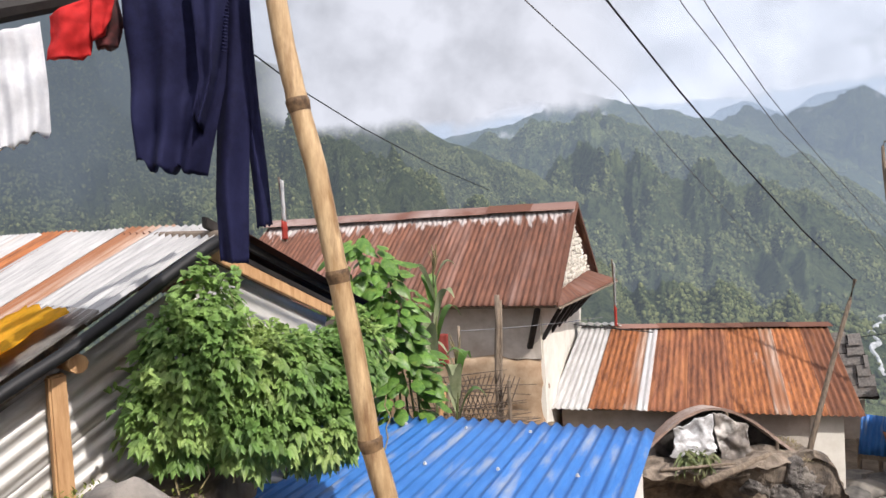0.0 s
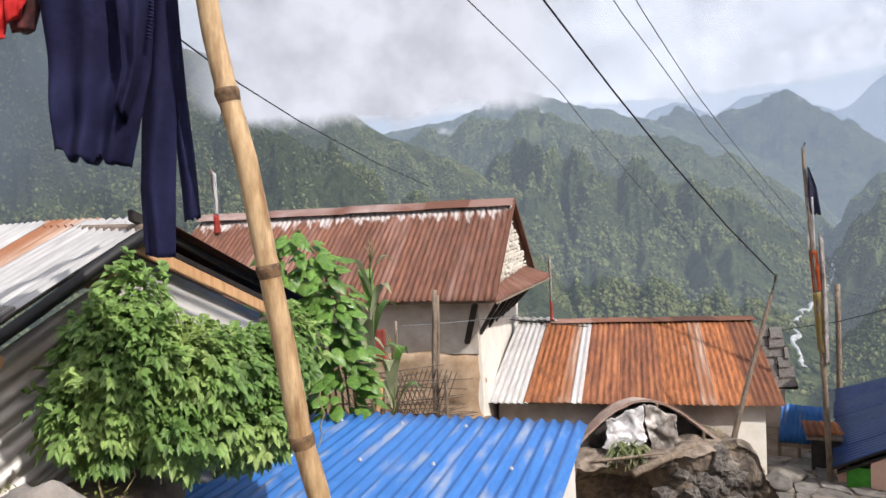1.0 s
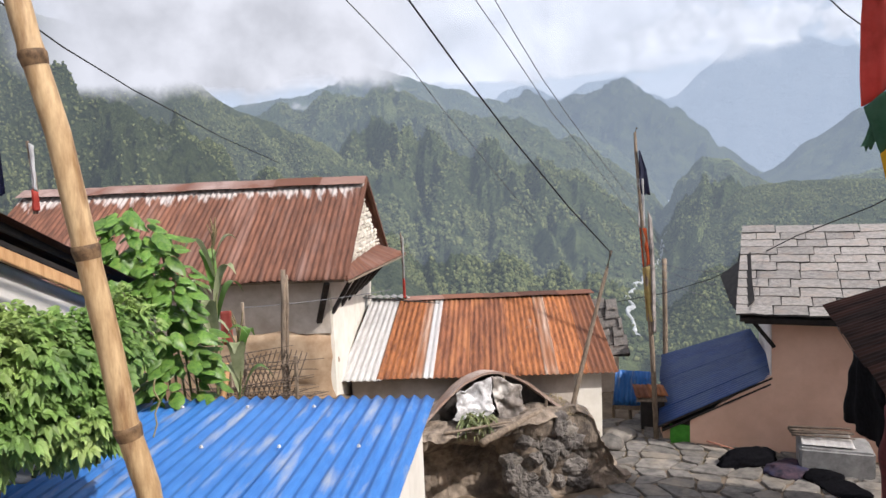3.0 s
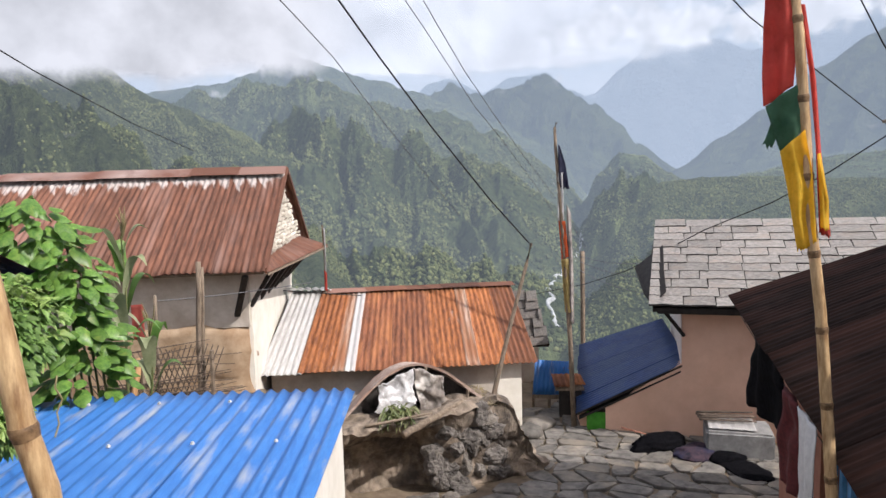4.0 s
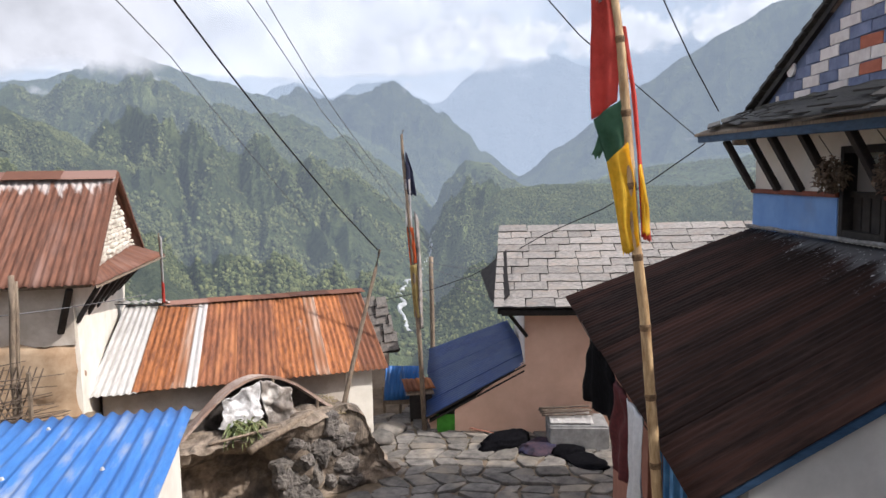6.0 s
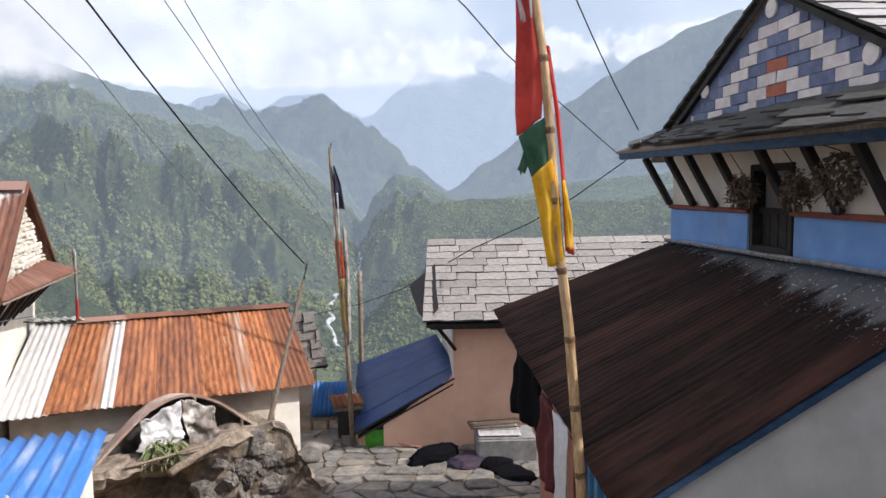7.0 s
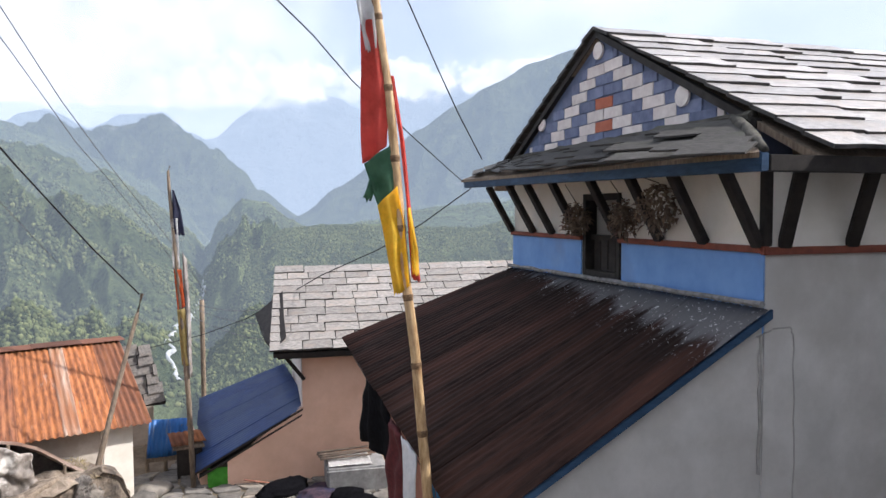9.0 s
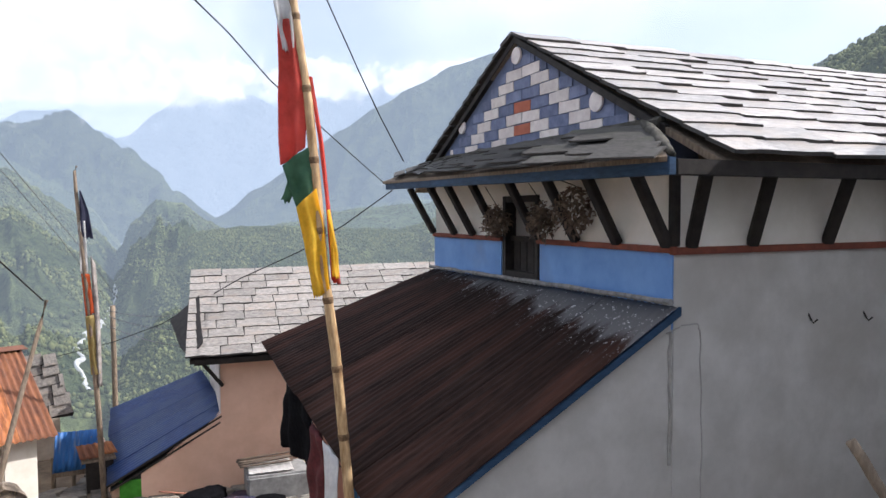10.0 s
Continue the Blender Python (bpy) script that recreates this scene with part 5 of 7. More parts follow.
M_RIDGE = mat("faded_ridge_sheet", (0.20, 0.13, 0.11), (0.36, 0.27, 0.24), 6, 0.7, 0.2, (0.16, 0.07, 0.045), 1.5, blo=0.45, bhi=0.6)
rust_house()


# ---------------------------------------------------------------- unseen wall added behind the camera to hold off light
bm = bmesh.new()
# tall length keeps the sun off the white house's side wall
wall_mesh(bm, (2.8, -2.3), (13.0, -2.3), 0, 7.6, -0.4)
# lower length cuts the sky light on foreground and court
wall_mesh(bm, (-5.0, -2.3), (2.8, -2.3), 0, 5.4, -0.4)
tagged(part("wall_behind", bm, M_WHITE), "plain whitewashed wall, unseen, added to hold off sun and sky light", "wall", kind="structure")


# ---------------------------------------------------------------- hut under the blue roof
def blue_hut():
    h = thing("hut", (0.0, 3.3, 1.3), "small hut with a bright blue corrugated roof", "hut")
    fl, fr, nr, nl = V(-0.85, 4.92, 2.80), V(1.165, 4.06, 2.80), V(0.36, 2.05, 2.84), V(-1.62, 2.75, 2.84)
    roof = part("roof", prism_bm([lerp(fl, nr, 0.03), lerp(fr, nl, 0.03), lerp(nr, fl, 0.03), lerp(nl, fr, 0.03)], V(0, 0, -0.03), 0.07), M_OLDWOOD, h, "bright blue corrugated roof, scuffed and dusty")
    sheets(roof, nl, nr, fr, fl, [M_BLUE, M_BLUE, M_BLUE], 0.075, 0.013, nv=10, wob=0.003)
    u = (fr - nr).normalized()
    w = (nr - nl).normalized()
    bm = bmesh.new()
    a = lerp(nl, nr, 0.04)
    c = [a + u * 0.08, nr - w * 0.07 + u * 0.08, fr - w * 0.07 - u * 0.1, fl + w * 0.08 - u * 0.1]
    for i in range(4):
        p, q = c[i], c[(i + 1) % 4]
        wall_mesh(bm, p, q, 0.9, 2.76, 0.1)
    part("wall", bm, M_CREAM, h, "whitewashed hut wall")
    for k in range(14):
        bm = bmesh.new()
        i, j = k % 5, k // 5
        p = lerp(lerp(nl, nr, 0.13 + 0.185 * i), lerp(fl, fr, 0.13 + 0.185 * i), 0.3 + 0.3 * j) + V(0, 0, 0.012)
        tube(bm, [p, p + V(0, 0, 0.012)], [0.012, 0.006], 6)
        part("roof_nail", bm, M_ZINC, roof)


blue_hut()


# ---------------------------------------------------------------- tin shed on the bank
SA, SG, SR = V(-0.993, 3.289, 4.134), V(0.66, 0.75, 0).normalized(), V(-0.75, 0.66, 0).normalized()


def sp(s, back, z):
    """Along the shed's gable front from its ridge, back along the ridge, and up."""
    return SA + SG * s + SR * back + V(0, 0, z)


def tin_shed():
    h = thing("shed", sp(-0.6, 1.5, -1.05), "shed clad in corrugated tin with a patched zinc and rust roof", "shed")
    L, SL = 3.6, -0.545
    roof = part("roof", prism_bm([sp(-0.03, 0.1, 0), sp(-0.03, L, 0), sp(-2.2, L, 2.2 * SL), sp(-2.2, 0.1, 2.2 * SL)], V(0, 0, -0.025), 0.05), M_OLDWOOD, h, "patched roof of zinc and rusted sheets")
    mats = [M_GALV, M_GALVR, M_GALV, M_ORANGE, M_GALV]
    t = -0.04
    for i, m in enumerate(mats):
        w = (0.62, 0.50, 0.75, 0.5, 1.2)[i]
        z, lo = 0.008 * (i % 2) + 0.004 * i, 2.2
        a, b = t, t + w + 0.06
        top = 0.03 + 0.04 * (i % 2)
        if i == 0:
            lo = 0.66
        sheet("roof_sheet", sp(top, b, z), sp(top, a, z), sp(-lo, a, z + lo * SL), sp(-lo, b, z + lo * SL), m, roof, 0.076, 0.010, nv=10, wob=0.010)
        t += w
    # loose gravelly board and the yellow cloth spread on the lower corner
    bm = bmesh.new()
    prism(bm, [sp(-0.60, 0.0, -0.322), sp(-0.60, 0.62, -0.322), sp(-2.2, 0.62, -1.194), sp(-2.2, 0.0, -1.194)], V(0, 0, -0.012))
    part("roof_board", bm, M_STONE, roof, "grey gritty board")
    # dark pipe along the near edge and boards below it
    bm = bmesh.new()
    pts = [sp(0.02 - 2.25 * k / 12, -0.06, -0.03 + SL * 2.25 * k / 12 + 0.012 * math.sin(k * 1.3)) for k in range(13)]
    tube(bm, pts, 0.027, 8)
    part("edge_pipe", bm, M_BLACK, h, "black pipe along the roof edge", smooth=True)
    bm = bmesh.new()
    a, b = sp(0.0, 0.0, -0.10), sp(-2.2, 0.0, -0.10 + 2.2 * SL)
    box(bm, a, b - a, SR * 0.03, V(0, 0, 0.045), 0.004)
    part("rafter", bm, M_OLDWOOD, h)
    # far slope, seen along its edge
    for k, (back, mm) in enumerate(((-0.05, M_BROWN), (0.6, M_RUST), (1.3, M_RUST), (2.0, M_RUST))):
        sheet("roof_sheet", sp(0.0, back, -0.02), sp(0.0, back + 0.72, -0.02), sp(0.80, back + 0.72, -0.47), sp(0.80, back, -0.47), mm, roof, 0.076, 0.010, nv=6)
    for dz, w, m in ((-0.045, 0.05, M_DARKWOOD), (-0.115, 0.03, M_DARKWOOD), (-0.175, 0.06, M_WOOD)):
        bm = bmesh.new()
        a, b = sp(-0.1, 0.02 - 0.02 * (dz > -0.1), dz + 0.03), sp(0.70, 0.02 - 0.02 * (dz > -0.1), dz - 0.40)
        box(bm, a, b - a, SR * 0.04, V(0, 0, w), 0.004)
        part("rafter", bm, m, h, "new orange timber batten" if m is M_WOOD else "")
    bm = bmesh.new()
    tube(bm, [sp(-0.06, -0.08, -0.06), sp(-0.02, 0.6, -0.05)], 0.03, 10)
    part("ridge_pole", bm, M_OLDWOOD, h)
    # wall sheets nailed parallel to the roof edges
    for k in range(4):
        z0 = -0.21 - 0.30 * k
        sheet("wall_sheet", sp(-0.12, 0.10 + 0.006 * k, z0 - 0.02), sp(-0.12, 0.10 + 0.006 * k, z0 - 0.34), sp(-2.1, 0.10 + 0.006 * k, z0 - 0.34 + 1.98 * SL * 0.98), sp(-2.1, 0.10 + 0.006 * k, z0 - 0.02 + 1.98 * SL * 0.98), M_PALETIN, h, 0.076, 0.010, nv=8, wob=0.008, label="dented pale tin wall sheet")
    for k in range(4):
        z0 = -0.17 - 0.28 * k
        sheet("wall_sheet", sp(-0.16, 0.09 + 0.006 * k, z0 + 0.06), sp(-0.16, 0.09 + 0.006 * k, z0 - 0.26), sp(0.62, 0.09 + 0.006 * k, z0 - 0.26 - 0.42), sp(0.62, 0.09 + 0.006 * k, z0 + 0.06 - 0.42), M_PALETIN, h, 0.076, 0.010, nv=6, wob=0.008)
    bm = bmesh.new()
    wall_mesh(bm, sp(0.55, 0.16, 0), sp(-2.0, 0.16, 0), 2.6, 3.1, -0.1)
    wall_mesh(bm, sp(-2.0, 3.3, 0), sp(0.55, 3.3, 0), 2.6, 3.5, -0.1)
    part("plinth", bm, M_ROCK, h)
    # front posts and log ends
    for s, w, m in ((-0.80, 0.068, M_WOOD), (-0.20, 0.03, M_WOOD)):
        bm = bmesh.new()
        z1 = 4.134 - 0.12 + s * -SL - 0.0
        box(bm, sp(s, 0.02, 0) + V(0, 0, -SA.z + 3.0), SG * w, SR * 0.05, V(0, 0, z1 - 3.0), 0.008)
        rough_up(bm, 0.006, 9, 0)
        part("post", bm, m, h, "raw sawn timber post")
    for s, z in ((-0.70, -0.52),):
        bm = bmesh.new()
        tube(bm, [sp(s, -0.02, z), sp(s + 0.02, 0.5, z)], 0.038, 10)
        part("log", bm, M_WOOD, h, "cut log end")


M_PALETIN = mat("pale_tin", (0.36, 0.35, 0.33), (0.52, 0.51, 0.485), 7, 0.5, 0.15, (0.32, 0.27, 0.20), 1.5, (4, 0.6, 1), uv=True, vary=0.08, blo=0.55, bhi=0.75, metal=0.15)
tin_shed()


def cloth(name, left, right, material, parent, folds=4, depth=0.02, puff=0.02, nu=18, nv=26, label="", seed=0, hem=0.008):
    """Hanging cloth between two edges, with folds, closed front and back."""
    bm = bmesh.new()

    def along(pts, v):
        f = v * (len(pts) - 1)
        i = min(int(f), len(pts) - 2)
        return lerp(pts[i], pts[i + 1], f - i)

    x0 = (Vector(right[0]) - Vector(left[0]))
    nrm = x0.cross(V(0, 0, 1)).normalized()
    g = []
    for side in (1, -1):
        rows = []
        for j in range(nv + 1):
            v = j / nv
            a, b = along(left, v), along(right, v)
            row = []
            for i in range(nu + 1):
                u = i / nu
                z = depth * math.sin(u * folds * 6.28 + 1.5 * noise.noise(V(v * 2, seed, 1)) + seed) * (0.5 + 0.5 * v)
                z += depth * 1.4 * noise.noise(V(u * 3 + seed, v * 3.5, seed * 2.1))
                z += side * (puff * math.sin(math.pi * u) + 0.0015)
                p = lerp(a, b, u) + nrm * z
                if j == nv:
                    p.z += hem * noise.noise(V(u * 7, seed, 4))
                row.append(bm.verts.new(p))
            rows.append(row)
        g.append(rows)
    f, k = g
    for j in range(nv):
        for i in range(nu):
            bm.faces.new((f[j][i], f[j + 1][i], f[j + 1][i + 1], f[j][i + 1]))
            bm.faces.new((k[j][i], k[j][i + 1], k[j + 1][i + 1], k[j + 1][i]))
        bm.faces.new((f[j][0], k[j][0], k[j + 1][0], f[j + 1][0]))
        bm.faces.new((f[j][nu], f[j + 1][nu], k[j + 1][nu], k[j][nu]))
    for i in range(nu):
        bm.faces.new((f[nv][i], k[nv][i], k[nv][i + 1], f[nv][i + 1]))
        bm.faces.new((f[0][i], f[0][i + 1], k[0][i + 1], k[0][i]))
    return part(name, bm, material, parent, label, smooth=True)


def crumple(name, c, size, material, seed, label, category, flat=0.5, parent=None, n=3):
    """A rumpled lump: a subdivided ball pushed about by noise."""
    bm = bmesh.new()
    bmesh.ops.create_icosphere(bm, subdivisions=n, radius=1)
    c = Vector(c)
    for v in bm.verts:
        d = v.co.normalized()
        r = 1 + 0.22 * noise.fractal(d * 1.6 + V(seed, 0, 0), 1, 2, 5) + 0.10 * (1 - abs(noise.noise(d * 4 + V(0, seed, 0))))
        v.co = c + V(d.x * size[0], d.y * size[1], max(d.z, -flat) * size[2]) * r
    ob = part(name, bm, material, parent, smooth=True)
    if not parent:
        tagged(ob, label, category)
    elif label:
        ob["label"] = label
    return ob


def crag(c, size, seed):
    """A broken rock: flat facets at angles, with cracks."""
    bm = bmesh.new()
    bmesh.ops.create_icosphere(bm, subdivisions=4, radius=1)
    rnd = random.Random(seed)
    cuts = [(V(rnd.gauss(0, 1), rnd.gauss(0, 1), rnd.gauss(0, 1)).normalized(), rnd.uniform(0.62, 0.9)) for _ in range(11)]
    c = Vector(c)
    for v in bm.verts:
        d = v.co.normalized()
        r = 1.0
        for n_, h in cuts:
            if d.dot(n_) > 0.05:
                r = min(r, h / d.dot(n_))
        r += 0.10 * noise.fractal(d * 3 + V(seed, 0, 0), 0.7, 2.1, 6) - 0.10 * max(0, 0.25 - abs(noise.noise(d * 2.4 + V(0, seed, 0)))) * 3
        v.co = c + V(d.x * size[0], d.y * size[1], d.z * size[2]) * r
    ob = part("rock", bm, M_CRAG)
    return tagged(ob, "jagged dark grey rock in the bank face", "rock", "rocks of the bank")


M_CRAG = mat("dark_broken_rock", (0.05, 0.045, 0.042), (0.20, 0.18, 0.16), 7, 0.9, 0.9, (0.27, 0.24, 0.20), 1.6, dist=0.03, vary=0.2, blo=0.55, bhi=0.75)

# yellow cloth drying on the shed roof
bm = bmesh.new()
g = []
for j in range(19):
    row = []
    for i in range(13):
        s, b = -0.69 - 0.75 * j / 18 + 0.05 * noise.noise(V(i * 0.5, 2, 2)), 0.06 + 0.46 * i / 12 + 0.05 * noise.noise(V(j * 0.5, 1, 7))
        row.append(bm.verts.new(sp(s, b, -0.527 + (s + 1.02) * 0.545 + 0.022 + 0.020 * abs(noise.noise(V(i * 0.55, j * 0.6, 3))) + 0.012 * abs(math.sin(i * 0.9 + j * 0.4)))))
    g.append(row)
for j in range(18):
    for i in range(12):
        bm.faces.new((g[j][i], g[j][i + 1], g[j + 1][i + 1], g[j + 1][i]))
ext = bmesh.ops.extrude_face_region(bm, geom=bm.faces[:])
for e in ext["geom"]:
    if isinstance(e, bmesh.types.BMVert):
        e.co.z += 0.004
yc = part("cloth", bm, flag_mat("orange_yellow_cloth", (0.85, 0.48, 0.015)), smooth=True)
tagged(yc, "orange-yellow cloth spread crumpled on the shed roof", "cloth")


# ---------------------------------------------------------------- bamboo pole and washing by the camera
def bamboo(name, pts, r0, r1, label, gaps=0.3, first=0.25):
    """A jointed bamboo: swollen rings at the nodes, slightly bent."""
    pts = [Vector(p) for p in pts]
    lens = [0.0]
    for a, b in zip(pts, pts[1:]):
        lens.append(lens[-1] + (b - a).length)
    tot = lens[-1]

    def at(d):
        d = min(max(d, 0), tot)
        for i in range(len(pts) - 1):
            if d <= lens[i + 1]:
                return lerp(pts[i], pts[i + 1], (d - lens[i]) / (lens[i + 1] - lens[i]))
        return pts[-1]

    root = thing(name, pts[0], label, "pole")
    d, k, P, R, nodes = 0.0, 0, [], [], []
    nd = first
    while d <= tot:
        rr = r0 + (r1 - r0) * d / tot
        near = abs(d - nd)
        P.append(at(d))
        R.append(rr * (1 + 0.10 * math.exp(-(near / 0.018) ** 2) - 0.03 * math.exp(-(near / 0.08) ** 2)))
        if d > nd + 0.05:
            nodes.append((nd, rr))
            nd += gaps
        d += 0.012
    bm = bmesh.new()
    tube(bm, P, R, 14)
    part("stalk", bm, M_BAMBOO, root, smooth=True)
    for nd, rr in nodes:
        bm = bmesh.new()
        tube(bm, [at(nd - 0.030), at(nd - 0.012), at(nd - 0.004), at(nd + 0.004), at(nd + 0.010)], [rr * 1.02, rr * 1.10, rr * 1.15, rr * 1.13, rr * 1.04], 14, cap=False)
        part("node", bm, M_NODE, root, smooth=True)
    return root


bamboo("bamboo_pole", [(-0.14, 2.10, 2.45), (-0.21, 2.09, 3.28), (-0.25, 2.085, 3.46), (-0.28, 2.08, 3.73), (-0.313, 2.077, 3.966), (-0.352, 2.07, 4.26), (-0.393, 2.063, 4.458), (-0.42, 2.06, 4.62), (-0.433, 2.055, 4.75), (-0.47, 2.05, 5.2)],
       0.036, 0.029, "stout dry yellow bamboo pole leaning by the washing", 0.507, 0.505)


def washing():
    tr = thing("trousers", (-0.7, 2.18, 4.3), "dark navy cotton trousers hung out to dry", "trousers")
    cloth("leg", [(-0.881, 2.1, 4.898), (-0.887, 2.1, 4.688), (-0.882, 2.1, 4.524), (-0.879, 2.1, 4.409), (-0.884, 2.1, 4.315)], [(-0.585, 2.13, 4.892), (-0.6, 2.13, 4.679), (-0.621, 2.13, 4.531), (-0.657, 2.13, 4.392), (-0.693, 2.13, 4.265)], M_NAVY, tr, 2.6, 0.022, 0.035, 44, 44, seed=1, hem=0.05)
    cloth("waist_fold", [(-0.678, 2.05, 4.869), (-0.669, 2.05, 4.663), (-0.667, 2.05, 4.535), (-0.694, 2.05, 4.433)], [(-0.567, 2.08, 4.874), (-0.589, 2.08, 4.666), (-0.61, 2.08, 4.554), (-0.674, 2.08, 4.392)], M_NAVY, tr, 1.4, 0.016, 0.022, 22, 30, seed=9, hem=0.04)
    cloth("leg", [(-0.623, 2.17, 4.909), (-0.637, 2.17, 4.624), (-0.668, 2.17, 4.372), (-0.684, 2.17, 4.201), (-0.68, 2.17, 4.006)], [(-0.533, 2.18, 4.907), (-0.551, 2.18, 4.622), (-0.57, 2.18, 4.367), (-0.584, 2.18, 4.196), (-0.597, 2.18, 3.996)], M_NAVY, tr, 1.1, 0.014, 0.022, 20, 44, seed=4)
    cloth("leg", [(-0.59, 2.21, 4.921), (-0.589, 2.21, 4.631), (-0.583, 2.21, 4.371), (-0.574, 2.21, 4.196), (-0.572, 2.21, 4.102)], [(-0.551, 2.22, 4.923), (-0.548, 2.22, 4.665), (-0.542, 2.22, 4.474), (-0.53, 2.22, 4.282), (-0.525, 2.22, 4.109)], M_NAVY, tr, 0.8, 0.010, 0.020, 16, 36, seed=7)
    for k in range(16):
        bm = bmesh.new()
        c = lerp((-0.582, 2.1, 4.768), (-0.592, 2.06, 4.61), k / 15)
        tube(bm, [c + V(-0.006, -0.004, 0.002), c + V(0, -0.008, 0), c + V(0.006, -0.004, -0.002)], 0.0035, 5)
        part("stitch", bm, M_NAVY, tr)
    ws = cloth("shirt", [(-1.256, 1.95, 4.643), (-1.252, 1.95, 4.503), (-1.252, 1.95, 4.328)], [(-1.09, 2.02, 4.713), (-1.081, 2.02, 4.553), (-1.084, 2.02, 4.408)], M_WCLOTH, None, 3.4, 0.013, 0.012, 34, 36, seed=3, hem=0.03)
    tagged(ws, "white crinkled cotton cloth hanging from a beam", "cloth")
    rc = cloth("shorts", [(-1.069, 2.03, 4.731), (-1.071, 2.03, 4.673), (-1.086, 2.03, 4.606)], [(-0.946, 2.07, 4.799), (-0.961, 2.07, 4.701), (-0.978, 2.07, 4.62)], M_REDCLOTH, None, 1.4, 0.012, 0.016, 24, 22, seed=5)
    tagged(rc, "bright red shorts hanging from a beam", "shorts")
    cloth("shorts_leg", [(-0.959, 2.055, 4.792), (-0.958, 2.055, 4.728), (-0.96, 2.055, 4.657)], [(-0.889, 2.06, 4.796), (-0.901, 2.06, 4.742), (-0.921, 2.06, 4.696)], M_REDCLOTH, rc, 0.8, 0.010, 0.012, 14, 14, seed=8)
    dk = cloth("cap", [(-0.981, 2.1, 4.799), (-0.983, 2.1, 4.702), (-0.973, 2.1, 4.647)], [(-0.915, 2.13, 4.804), (-0.901, 2.13, 4.721), (-0.923, 2.13, 4.658)], mat("dark_red_check_cloth", (0.02, 0.012, 0.012), (0.11, 0.02, 0.02), 18, 0.9, 0.3), None, 1.0, 0.01, 0.03, 14, 16, seed=6)
    tagged(dk, "dark red and black cap hung beside the shorts", "cap")
    bm = bmesh.new()
    tube(bm, [(-1.6, 1.86, 4.63), (-1.26, 2.04, 4.745), (-1.10, 2.13, 4.80), (-0.94, 2.21, 4.86), (-0.55, 2.42, 5.02)], [0.032, 0.030, 0.030, 0.028, 0.026], 8)
    rough_up(bm, 0.010, 14)
    ob = part("beam", bm, M_DARKWOOD)
    tagged(ob, "dark rough pole carrying the washing", "beam")


washing()


# ---------------------------------------------------------------- plants
def leaflet(bm, base, d, up, ln, wd, fold=0.25, droop=0.25):
    side = d.cross(up).normalized()
    up = side.cross(d).normalized()
    mid = base + d * ln * 0.5 - V(0, 0, droop * ln * 0.2)
    tip = base + d * ln - V(0, 0, droop * ln)
    a = bm.verts.new(base)
    m = bm.verts.new(mid)
    t = bm.verts.new(tip)
    for s in (1, -1):
        p = bm.verts.new(base + d * ln * 0.28 + side * s * wd * 0.42 + up * wd * fold)
        q = bm.verts.new(base + d * ln * 0.66 + side * s * wd * 0.40 + up * wd * fold * 0.7 - V(0, 0, droop * ln * 0.4))
        f = ((a, m, p), (p, m, q), (q, m, t))
        for tri in f:
            bm.faces.new(tri if s < 0 else tri[::-1])


